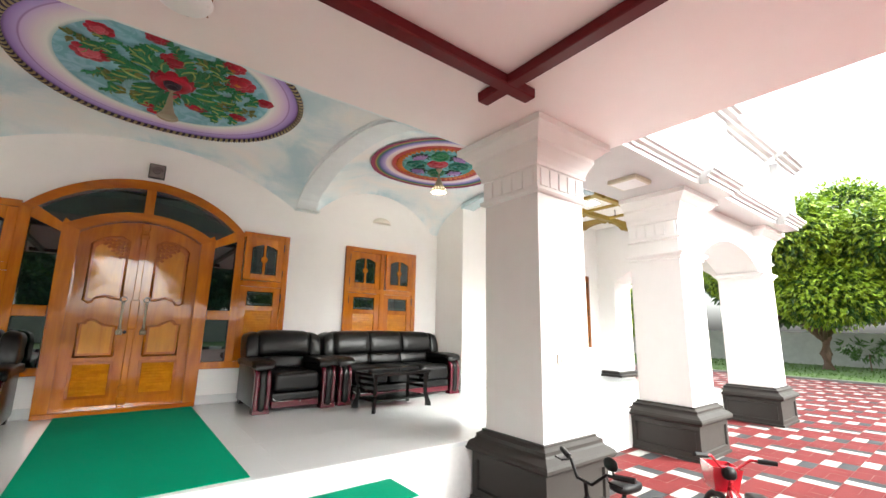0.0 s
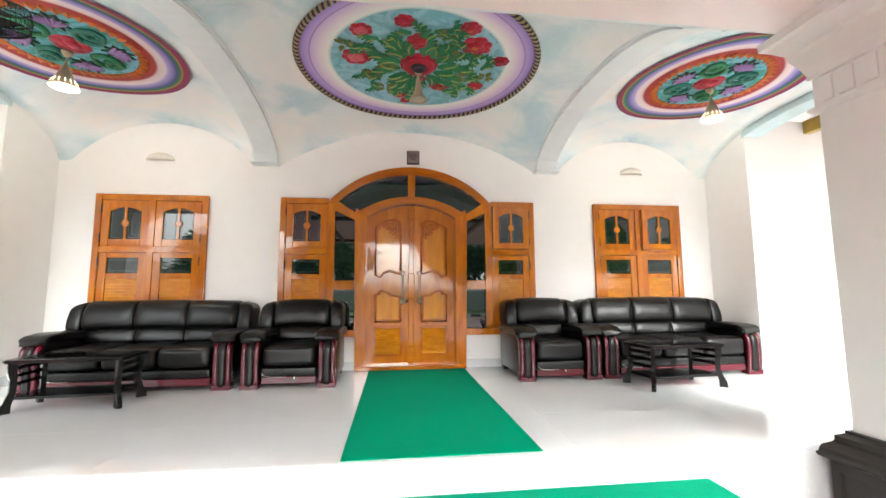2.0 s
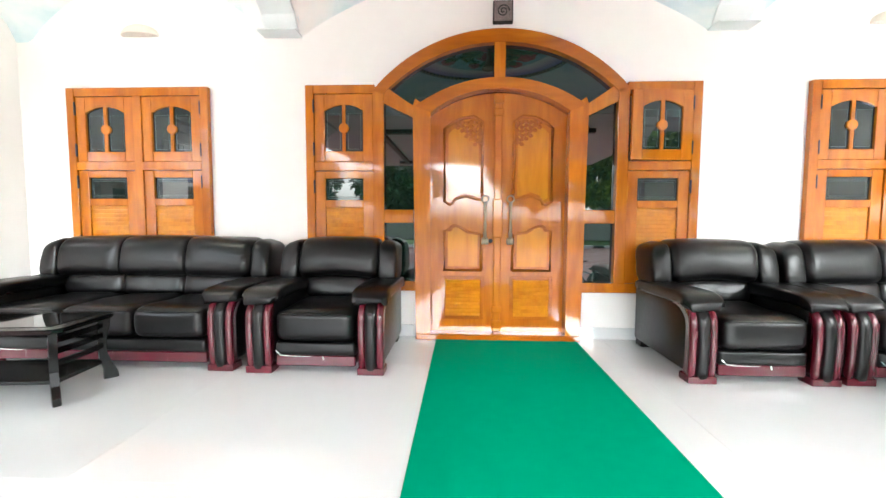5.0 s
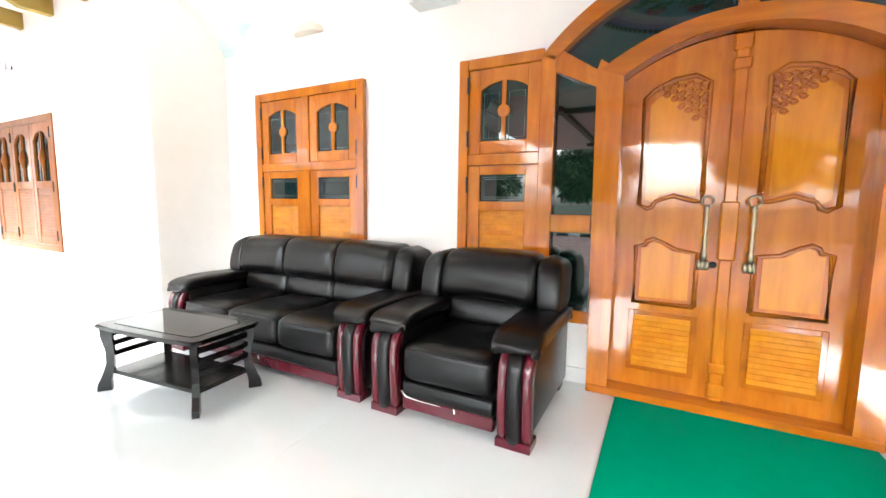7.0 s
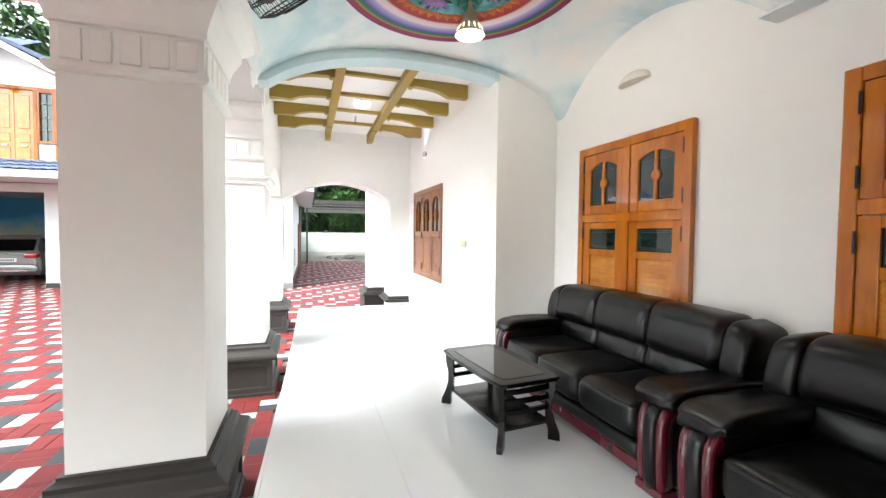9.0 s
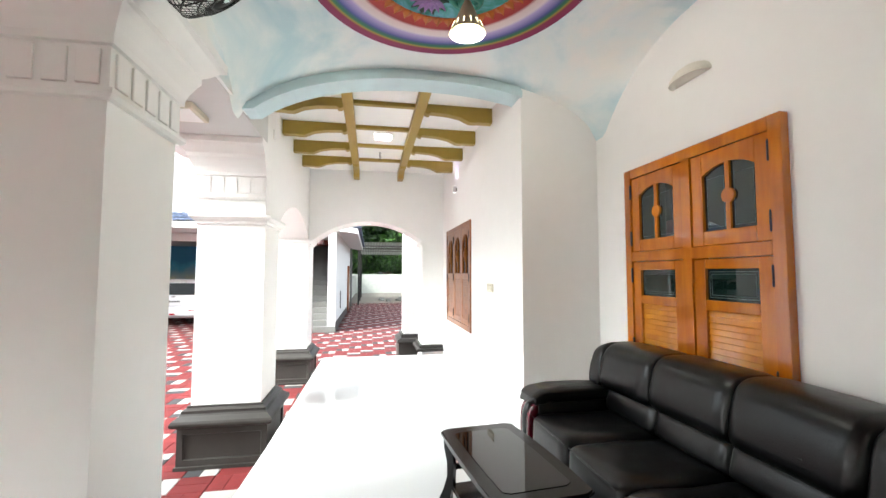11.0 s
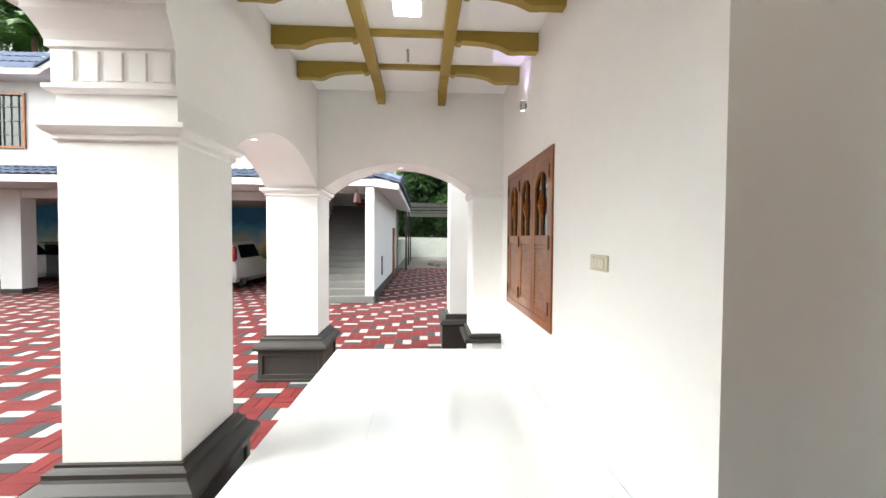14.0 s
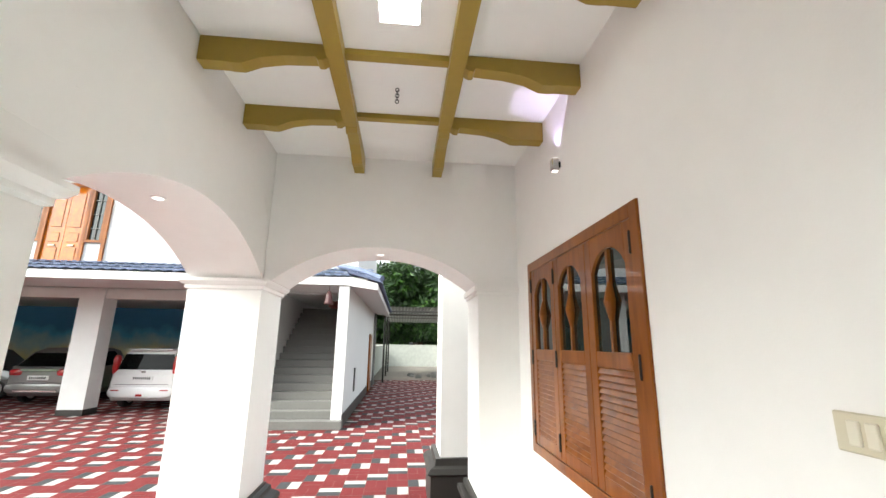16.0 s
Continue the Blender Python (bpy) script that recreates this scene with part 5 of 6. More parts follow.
def sofa_mesh(W, n, label, group, wear):
    """A leather sofa, front at y = 0 facing -y, back at y = 0.86."""
    so = thing("sofa" if n > 1 else "armchair", pose(0, 0, 0), label, "sofa" if n > 1 else "armchair", group)
    h, A = W / 2, 0.19
    for s in (-1, 1):
        # panelled side and its padded top, folded over the front in gathers
        arm = part("arm", bx(*sorted((s * (h - A + 0.02), s * (h - 0.012))), 0.05, 0.84, 0.05, 0.475, 0.02, 2), LEATHER, so, smooth=True)
        pd = BM()
        pillow(pd, *sorted((s * (h - A - 0.024), s * (h + 0.03))), 0.0, 0.78, 0.455, 0.54, 0.16, 84, 24, 0.42)
        for v in pd.verts:
            v.co.z += 0.016 * math.sin((v.co.y + 0.1) * 3.6) + 0.008 * noise.noise(v.co * 11)
            f = max(0.0, 1 - v.co.y / 0.12)
            v.co.z -= 0.03 * f * f
            if v.co.z < 0.49:
                v.co.z += 0.014 * math.sin(v.co.x * 90) * f + 0.006 * math.sin(v.co.y * 60)
                v.co.y += 0.016 * math.sin(v.co.x * 120 + 1) * f
                v.co.x += 0.005 * math.sin(v.co.y * 80)
        part("arm_pad", pd, LEATHER, arm, smooth=True)
        # curved front strips: maroon wood, black leather, maroon wood
        prof = arm_profile()
        for a0, a1, d, m, nm in ((0.0, 0.045, 0.0, MAROONW, "wood_strip"), (0.047, 0.115, -0.008, LEATHER, "leather_strip"), (0.117, 0.162, 0.0, MAROONW, "wood_strip")):
            b, cols = BM(), []
            for u, back in ((0.0, 0.07), (0.0, 0.012), (0.12, 0.004), (0.35, 0.0), (0.65, 0.0), (0.88, 0.004), (1.0, 0.012), (1.0, 0.07)):
                x = s * (h - 0.004 - a0 - (a1 - a0) * u)
                cols.append([b.verts.new((x, y + d + back, z - (0.25 * max(z - 0.34, 0) if back > 0.05 else 0))) for y, z in prof])
            for c0, c1 in zip(cols, cols[1:] + cols[:1]):
                for k in range(len(prof) - 1):
                    b.faces.new((c0[k], c1[k], c1[k + 1], c0[k + 1]))
            b.faces.new([c[0] for c in cols])
            b.faces.new([c[-1] for c in cols][::-1])
            part(nm, b, m, arm, smooth=True)
        part("foot", bx(*sorted((s * (h - 0.0), s * (h - 0.172))), -0.006, 0.11, 0, 0.045, 0.004), MAROONW, so)
        part("rear_foot", bx(*sorted((s * (h - 0.03), s * (h - 0.12))), 0.74, 0.84, 0, 0.055, 0.004), BLACKP, so)
    xi = h - A
    sw = 2 * xi / n
    cuts = [-xi + sw * i for i in range(1, n)]
    part("base_rail", bx(-xi, xi, 0.02, 0.06, 0.045, 0.115, 0.006), MAROONW, so)
    part("front_panel", padded(-xi - 0.005, xi + 0.005, 0.012, 0.2, 0.112, 0.205, (), 0, 0.35, 0.02, wr=0.003), LEATHER, so, smooth=True)
    part("underframe", bx(-xi, xi, 0.06, 0.82, 0.06, 0.2), BLACKP, so)
    for i in range(n):
        x0 = -xi + sw * i
        b = pillow(BM(), x0 + 0.001, x0 + sw - 0.001, -0.012, 0.62, 0.195, 0.425, 0.2, 52, 24, 0.42)
        for v in b.verts:
            v.co.z += 0.012 * noise.noise(v.co * 5) - (0.02 if v.co.z > 0.3 else 0) * math.exp(-((v.co.x - x0 - sw / 2) ** 2 + (v.co.y - 0.3) ** 2) / 0.03)
            v.co.y += 0.006 * noise.noise(v.co * 8 + Vector((i, 0, 0)))
        cushion = part("seat_cushion", b, LEATHER, so, smooth=True)
        part("piping", tube(BM(), [(x, 0.012 - 0.014 * (1 - ((x - x0 - sw / 2) / (sw / 2)) ** 8), 0.388) for x in np.linspace(x0 + 0.03, x0 + sw - 0.03, 15)], 0.004, 6), LEATHER, cushion, smooth=True)
    part("lumbar_cushion", padded(-xi - 0.01, xi + 0.01, 0.5, 0.74, 0.4, 0.58, cuts, 0.25, 0.55, 0.06, wr=0.006, seed=2), LEATHER, so, smooth=True)
    # back: one long pad stitched seat by seat, with padded wings wrapping both ends
    hw = h - 0.015
    xb = hw - 0.12
    part("back_cushion", padded(-xb, xb, 0.47, 0.8, 0.53, 0.848, [-xb + 2 * xb / n * i for i in range(1, n)], 0.22, 0.6, 0.07, 0.012, 0.005, 5.0 + n, -0.015 if n > 1 else -0.03), LEATHER, so, smooth=True)
    for s in (-1, 1):
        b = pillow(BM(), *sorted((s * (hw - 0.135), s * (hw + 0.015))), 0.5, 0.83, 0.5, 0.838, 0.28, 32, 22, 0.5)
        for v in b.verts:
            v.co.y += 0.2 * (v.co.z - 0.56)
            v.co.z -= 0.3 * max(s * v.co.x - (hw - 0.09), 0) if v.co.z > 0.7 else 0
            v.co.x += 0.008 * noise.noise(v.co * 9)
        part("wing_cushion", b, LEATHER, so, smooth=True)
    part("back_frame", bx(-hw + 0.03, hw - 0.03, 0.74, 0.86, 0.08, 0.78, 0.03, 2), LEATHER, so)
    if wear:
        b = BM()
        tube(b, [(-xi + 0.008, 0.004, 0.15), (-xi + 0.04, 0.002, 0.122), (-xi + 0.12, 0.008, 0.114), (-xi + 0.24, 0.01, 0.113)], [0.004, 0.0025, 0.002, 0.001], 5)
        part("torn_lining", b, WPLASTIC, so, "white lining showing through a tear")
        part("paint_chip", tube(BM(), [(0.05, 0.019, 0.112), (0.055, 0.018, 0.09)], 0.004, 5), WPLASTIC, so, "white chip in the maroon rail")
    return so


ac = sofa_mesh(0.9, 1, "black leather armchair with maroon wooden arm strips and torn piping", "lounge suites", True)
ac.matrix_world = pose(-1.235, 5.17, PF)
ac2 = copy_thing(ac, pose(1.54, 5.15, PF))
ac2["label"] = "black leather armchair with maroon wooden arm strips by the door"
s3 = sofa_mesh(1.86, 3, "black leather three-seat sofa with maroon wooden arm strips", "lounge suites", True)
s3.matrix_world = pose(-2.71, 5.19, PF)
copy_thing(s3, pose(2.965, 5.17, PF))


def coffee_table():
    t = thing("coffee_table", pose(0, 0, 0), "low black lacquered coffee table with a glass top and slatted ends", "coffee table", "coffee tables")
    L, D, H = 0.86, 0.45, 0.415
    edge = [(L / 2 * x, D / 2 * y) for x, y in ((-1, -0.8), (-0.94, -1), (-0.5, -1.03), (0, -1.04), (0.5, -1.03), (0.94, -1), (1, -0.8), (1, 0.8), (0.94, 1), (0.5, 1.03), (0, 1.04), (-0.5, 1.03), (-0.94, 1), (-1, 0.8))]
    b = BM()
    prism(b, edge, "z", H - 0.03, H - 0.004)
    bmesh.ops.bevel(b, geom=[e for e in b.edges if abs(e.verts[0].co.z - e.verts[1].co.z) < 1e-5], offset=0.008, segments=2, affect="EDGES")
    part("tabletop", b, BLACKW, t)
    b = BM()
    prism(b, [(x * 0.8, y * 0.72) for x, y in edge], "z", H - 0.006, H - 0.0015)
    part("glass", b, CLEARG, t)
    for sx in (-1, 1):
        for sy in (-1, 1):
            b = BM()
            prof = [(0.062, 0), (-0.012, 0.0), (-0.012, 0.06), (-0.03, 0.13), (-0.035, 0.22), (-0.03, 0.3), (-0.03, H - 0.03), (0.03, H - 0.03), (0.028, 0.33), (0.008, 0.25), (0.008, 0.17), (0.03, 0.1), (0.058, 0.04)]
            prism(b, prof, "y", -0.018, 0.018)
            bmesh.ops.transform(b, matrix=pose(sx * (L / 2 - 0.06), sy * (D / 2 - 0.045), 0, 0, 0, math.degrees(math.atan2(sy, sx))), verts=b.verts)
            part("leg", b, BLACKW, t)
        for z in (0.2, 0.265, 0.325):
            b = BM()
            x = sx * (L / 2 - 0.07)
            rows = [(x + sx * 0.02 * math.cos(math.pi * y / D), y) for y in np.linspace(-D / 2 + 0.06, D / 2 - 0.06, 9)]
            prism(b, [(p - 0.009, q) for p, q in rows] + [(p + 0.009, q) for p, q in rows[::-1]], "z", z, z + 0.03)
            part("end_slat", b, BLACKW, t)
    part("shelf", bx(-L / 2 + 0.06, L / 2 - 0.06, -D / 2 + 0.05, D / 2 - 0.05, 0.1, 0.125, 0.004), BLACKW, t)
    return t


ct = coffee_table()
ct.matrix_world = pose(-2.852, 4.813, PF, 0, 0, 5.9)
copy_thing(ct, pose(2.565, 4.815, PF, 0, 0, 5.2))


# ---- two bicycles parked by the steps ----
def bicycle(at, m, label, basket, mirror):
    bk = thing("bicycle", at, label, "bicycle", "parked bicycles")
    R = 0.26
    for y in (0.0, 0.86):
        w = BM()
        tube(w, [(0, y + R * math.cos(t), R + 0.025 + R * math.sin(t)) for t in np.linspace(0, 2 * math.pi, 33)], 0.024, 8)
        wheel = part("wheel", w, RUBBER, bk, smooth=True)
        r = BM()
        tube(r, [(0, y + (R - 0.03) * math.cos(t), R + 0.025 + (R - 0.03) * math.sin(t)) for t in np.linspace(0, 2 * math.pi, 33)], 0.009, 6)
        for i in range(16):
            t = 2 * math.pi * i / 16
            tube(r, [(0.02 * (-1) ** i, y, R + 0.025), (0, y + (R - 0.03) * math.cos(t), R + 0.025 + (R - 0.03) * math.sin(t))], 0.0015, 3)
        part("rim", r, CHROME, wheel)
    f = BM()
    for pts, r in ((((0, 0.16, 0.62), (0, 0.42, 0.3)), 0.019), (((0, 0.17, 0.66), (0, 0.52, 0.56)), 0.016), (((0, 0.42, 0.3), (0, 0.55, 0.66)), 0.015), (((0, 0.42, 0.3), (0, 0.86, 0.285)), 0.011), (((0, 0.53, 0.57), (0, 0.86, 0.285)), 0.01)):
        tube(f, pts, r, 8)
    part("frame", f, m, bk)
    g = BM()
    tube(g, [(0, 0.18, 0.7), (0, 0.13, 0.56)], 0.017, 8)
    for s in (-1, 1):
        tube(g, [(0, 0.13, 0.56), (s * 0.045, 0.11, 0.53), (s * 0.045, 0.0, 0.285)], 0.011, 6)
    part("fork", g, m, bk)
    hb = BM()
    tube(hb, [(0, 0.18, 0.68), (0, 0.16, 0.78)], 0.014, 8)
    tube(hb, [(-0.27, 0.24, 0.88), (-0.14, 0.18, 0.87), (-0.06, 0.15, 0.79), (0.06, 0.15, 0.79), (0.14, 0.18, 0.87), (0.27, 0.24, 0.88)], 0.011, 8)
    hbar = part("handlebar", hb, m if basket else BLACKP, bk)
    for s in (-1, 1):
        part("grip", tube(BM(), [(s * 0.18, 0.2, 0.873), (s * 0.29, 0.25, 0.882)], 0.018, 8), BLACKP, hbar)
        part("brake_lever", tube(BM(), [(s * 0.15, 0.175, 0.868), (s * 0.19, 0.14, 0.855), (s * 0.27, 0.165, 0.85)], 0.006, 5), BLACKP, hbar)
    part("saddle", pillow(BM(), -0.075, 0.075, 0.43, 0.68, 0.66, 0.73, 0.7, 16, 10), BLACKP, bk, smooth=True)
    part("crank", tube(BM(), [(-0.09, 0.42, 0.18), (-0.05, 0.42, 0.3), (0.05, 0.42, 0.3), (0.09, 0.42, 0.42)], 0.01, 6), BLACKP, bk)
    part("stand", tube(BM(), [(0.03, 0.6, 0.3), (0.14, 0.66, 0.0)], 0.008, 6), BLACKP, bk)
    if basket:
        b = BM()
        rings(b, [(0.085, 0.6), (0.11, 0.78), (0.105, 0.78), (0.08, 0.61)], True)
        bmesh.ops.translate(b, verts=b.verts, vec=(0, 0.03, 0))
        part("basket", b, REDMETAL, bk)
        part("headset_pad", pillow(BM(), -0.05, 0.05, 0.1, 0.2, 0.7, 0.8, 0.8, 12, 8), BLACKP, bk, smooth=True)
    if mirror:
        mm = BM()
        tube(mm, [(0.18, 0.2, 0.87), (0.2, 0.16, 0.94)], 0.005, 5)
        pillow(mm, 0.15, 0.25, 0.13, 0.16, 0.92, 1.0, 0.9, 14, 8)
        part("mirror", mm, BLACKP, bk)
    return bk


bicycle(pose(1.75, 1.8, 0, 0, 4, -97.5) @ Matrix.Scale(0.8, 4), BLACKP, "black bicycle with a side mirror parked on its stand", False, True)
bicycle(pose(2.9, 1.54, 0, 0, -4, 135) @ Matrix.Scale(0.76, 4), REDMETAL, "small red bicycle with a front basket parked on its stand", True, False)


# ---- yard: outbuilding with garage, stair, cars, boundary walls, trees ----
GX = -16.2
gar = thing("garage_building", pose(0, 0, 0), "two-storey white outbuilding with open car bays and a tiled eave", "building")
b = BM()
box(b, -23.0, -22.7, -16.0, 0.85, 0, 3.1)
part("back_wall", b, MURAL, gar, "rear wall painted with a dark blue landscape mural")
part("side_wall", bx(-23.0, -14.3, 0.85, 1.1, 0, 3.1), WHITE_DIM, gar)
part("end_wall", bx(-23.0, GX + 0.3, -16.3, -16.0, 0, 7.0), WHITE_DIM, gar)
part("upper_floor", bx(-23.0, GX + 0.35, -16.0, 3.1, 3.1, 3.4), WHITE_DIM, gar)
# upper wall with an opening for its door and windows
uw = BM()
UXF = -15.5
for y0, y1, z0, z1 in ((-16.0, -7.95, 3.4, 6.3), (-7.1, -5.5, 3.4, 6.3), (-3.4, 3.1, 3.4, 6.3), (-7.95, -7.1, 3.4, 4.25), (-7.95, -7.1, 5.85, 6.3), (-5.5, -3.4, 5.85, 6.3), (-5.5, -4.99, 3.4, 4.25), (-3.91, -3.4, 3.4, 4.25)):
    box(uw, UXF - 0.25, UXF, y0, y1, z0, z1)
part("upper_wall", uw, WHITE_DIM, gar)
# black sheet behind the openings, standing in for the darkness of the room
part("upper_room_dark_sheet", bx(UXF - 1.0, UXF - 0.9, -9.0, -2.0, 3.4, 6.3), BLACKP, gar)
part("upper_end_wall", bx(-23.0, UXF - 0.25, 2.85, 3.1, 3.4, 6.3), WHITE_DIM, gar)
for y in (-12.0, -7.8, -3.6):
    p = part("pillar", bx(GX, GX + 0.5, y - 0.3, y + 0.3, 0.0, 3.1), WHITE_DIM, gar)
    part("pillar_base", bx(GX - 0.006, GX + 0.506, y - 0.306, y + 0.306, 0.0, 0.14), GREYBASE, p)
part("bay_beam", bx(GX + 0.05, GX + 0.45, -16.0, 0.85, 2.85, 3.1), WHITE_DIM, gar)


def tile_roof(parent, x_low, x_high, y0, y1, z_low, z_high):
    """Sloping eave of ribbed roof tiles over a white fascia."""
    k = int((y1 - y0) / 0.24)
    v, f = [], []
    for r in range(3):
        a, c = r / 3, (r + 1) / 3
        for i in range(k):
            for q in range(6):
                u0, u1 = i + q / 6, i + (q + 1) / 6
                w = (y1 - y0) / k
                n0, n1 = 0.035 * abs(math.sin(math.pi * q / 6)), 0.035 * abs(math.sin(math.pi * (q + 1) / 6))
                base = len(v)
                for uu, nn in ((u0, n0), (u1, n1)):
                    for t, lift in ((a, 0.03), (c, 0.0)):
                        v.append((x_low + (x_high - x_low) * t, y0 + uu * w, z_low + (z_high - z_low) * t + nn + lift))
                f.append((base, base + 2, base + 3, base + 1))
    me = bpy.data.meshes.new("eave_tiles")
    me.from_pydata(v, [], f)
    me.materials.append(ROOFT)
    o = new("eave_tiles", me)
    o.parent = parent
    tagged(o, "ribbed blue-grey roof tiles", "", "", "stuff")


tile_roof(gar, -14.0, -15.5, -16.2, 3.55, 3.3, 3.75)
fas = BM()
prism(fas, [(-14.05, 3.12), (-14.0, 3.12), (-14.0, 3.3), (-15.5, 3.72), (-15.5, 3.4), (GX + 0.5, 3.12)], "y", -16.2, 3.5)
part("eave_fascia", fas, WHITE_DIM, gar)
# main roof with a low gable over the upper door
part("gable_wall", prism(BM(), [(-6.15, 6.3), (-3.5, 6.3), (-4.95, 7.0)], "x", UXF - 0.25, UXF), WHITE_DIM, gar)
rf = BM()
prism(rf, [(-4.95, 6.98), (-3.4, 6.2), (-2.6, 5.95), (-2.6, 6.12), (-3.4, 6.38), (-4.95, 7.16), (-6.25, 6.36), (-16.3, 6.36), (-16.3, 6.18), (-6.25, 6.18)], "x", -15.6, -14.9)
part("barge_board", rf, WHITE_DIM, gar)
rt = BM()
prism(rt, [(-4.95, 7.17), (-2.5, 6.0), (-2.5, 6.2), (-4.95, 7.22), (-6.3, 6.42), (-6.3, 6.37)], "x", -19.0, -14.85)
part("gable_tiles", rt, ROOFT, gar)
tile_roof(gar, -14.88, -18.5, -16.4, -5.2, 6.3, 8.25)
part("upper_ceiling", bx(-23.0, -15.6, -16.0, 3.1, 6.25, 6.3), WHITE_DIM, gar)
ud = BM()
ring_frame(ud, -5.5, -3.4, 3.4, 5.85, 0.09, 0, 0.1)
for yy in (-4.95, -3.95):
    box(ud, yy - 0.045, yy + 0.045, 0, 0.1, 3.49, 5.76)
bmesh.ops.transform(ud, matrix=Matrix.Translation((UXF + 0.05, 0, 0)) @ Matrix(((0, -1, 0, 0), (1, 0, 0, 0), (0, 0, 1, 0), (0, 0, 0, 1))), verts=ud.verts)
udo = part("upper_door", ud, WOODD, gar, "teak double door with barred side windows")
for y0, y1 in ((-4.9, -4.455), (-4.445, -4.0)):
    lf = part("door_leaf", bx(UXF - 0.05, UXF - 0.005, y0, y1, 3.45, 5.76), WOODX, udo)
    for z0, z1 in ((3.6, 4.1), (4.25, 4.5), (4.65, 5.6)):
        part("raised_panel", bx(UXF - 0.01, UXF + 0.012, y0 + 0.09, y1 - 0.09, z0, z1, 0.01), WOODX, lf)
    part("door_bolt", bx(UXF + 0.0, UXF + 0.03, y0 + 0.15, y1 - 0.15, 4.14, 4.18), BRASS, lf)


def barred_window(y0, y1, z0, z1, n):
    fr = BM()
    ring_frame(fr, y0, y1, z0, z1, 0.07, 0, 0.1)
    bmesh.ops.transform(fr, matrix=Matrix.Translation((UXF + 0.05, 0, 0)) @ Matrix(((0, -1, 0, 0), (1, 0, 0, 0), (0, 0, 1, 0), (0, 0, 0, 1))), verts=fr.verts)
    w = part("upper_window", fr, WOODD, gar, "teak window with green-grey panes and bars")
    part("pane", bx(UXF - 0.03, UXF - 0.02, y0 + 0.05, y1 - 0.05, z0 + 0.05, z1 - 0.05), DARKGLASS, w)
    for i in range(1, n):
        yy = y0 + (y1 - y0) * i / n
        part("bar", bx(UXF - 0.01, UXF + 0.01, yy - 0.008, yy + 0.008, z0 + 0.06, z1 - 0.06), STONE, w)
    for k in (1, 2, 3):
        zz_ = z0 + (z1 - z0) * k / 4
        part("bar", bx(UXF - 0.01, UXF + 0.01, y0 + 0.06, y1 - 0.06, zz_ - 0.008, zz_ + 0.008), STONE, w)


barred_window(-5.42, -4.98, 4.25, 5.78, 2)
barred_window(-3.92, -3.48, 4.25, 5.78, 2)
barred_window(-7.95, -7.1, 4.25, 5.85, 4)
ln = thing("hanging_lantern", pose(-14.6, -4.9, 6.3), "dark glass globe lantern hanging from the roof edge", "lantern")
part("chain", tube(BM(), [(0, 0, 0.0), (0, 0, 0.5)], 0.012, 6), IRON, ln)
part("globe", lathe(BM(), [(0.04, -0.42), (0.1, -0.36), (0.15, -0.22), (0.13, -0.1), (0.06, -0.02), (0.03, 0)], 16), DARKGLASS, ln, smooth=True)

# outside stair beside the garage, under the same eave
st = thing("outdoor_stair", pose(0, 0, 0), "grey granite straight stair going up between white walls", "stair")
for i in range(17):
    x = -13.85 - 0.27 * i
    part("stair_step", bx(x - 0.3, x, 1.12, 2.85 if i else 3.12, 0.17 * i, 0.17 * (i + 1), 0.006), STONE, st)
ws = thing("stair_wall", pose(0, 0, 0), "white wall beside the stair with a dark skirting", "wall")
part("wall_body", bx(-23.2, -14.03, 2.86, 3.1, 0, 3.1), WHITE_DIM, ws)
part("skirting", bx(-23.2, -14.02, 3.1, 3.112, 0, 0.28), GREYBASE, ws)
part("wall_slot", bx(-16.3, -16.0, 3.1, 3.115, 0.55, 1.15), IRON, ws)
dr = part("side_door", bx(-21.6, -20.7, 3.1, 3.16, 0.05, 2.15), WOODD, ws, "brown wooden door")
part("drainpipe", tube(BM(), [(-22.8, 3.18, 0.1), (-22.8, 3.18, 3.2)], 0.05, 10), STONE, ws)
sr = thing("stair_roof", pose(0, 0, 0), "tiled eave over the stair with a white soffit", "roof")
b = BM()
prism(b, [(3.1, 3.1), (3.75, 3.02), (3.75, 3.18), (3.1, 3.32)], "x", -23.4, -13.95)
part("soffit", b, WHITE_DIM, sr)
b = BM()
prism(b, [(3.05, 3.4), (3.85, 3.19), (3.85, 3.24), (3.05, 3.47)], "x", -23.4, -13.9)
part("eave_tile_strip", b, ROOFT, sr)
part("hip_cap", tube(BM(), [(-13.9, 3.85, 3.28), (-14.6, 3.2, 3.6), (-15.5, 2.6, 3.85)], 0.07, 8), ROOFT, sr)
tr_ = thing("terracotta_box", pose(-18.0, 2.35, 2.89), "reddish brown box standing on the upper stair landing", "box")
part("box_body", bx(-0.3, 0.3, -0.35, 0.35, 0, 0.25, 0.03), mat("terracotta", (0.2, 0.05, 0.03), 0.7), tr_)
bell = thing("hanging_bell", pose(-14.15, 2.62, 3.1), "small dark red bell-shaped lamp hanging under the eave", "lamp")
part("cord", tube(BM(), [(0, 0, 0), (0, 0, -0.12)], 0.01, 5), IRON, bell)
part("shade", lathe(BM(), [(0.11, -0.42), (0.1, -0.38), (0.07, -0.2), (0.035, -0.12), (0.02, -0.1)], 14), mat("rust_red", (0.05, 0.008, 0.008), 0.5), bell, smooth=True)


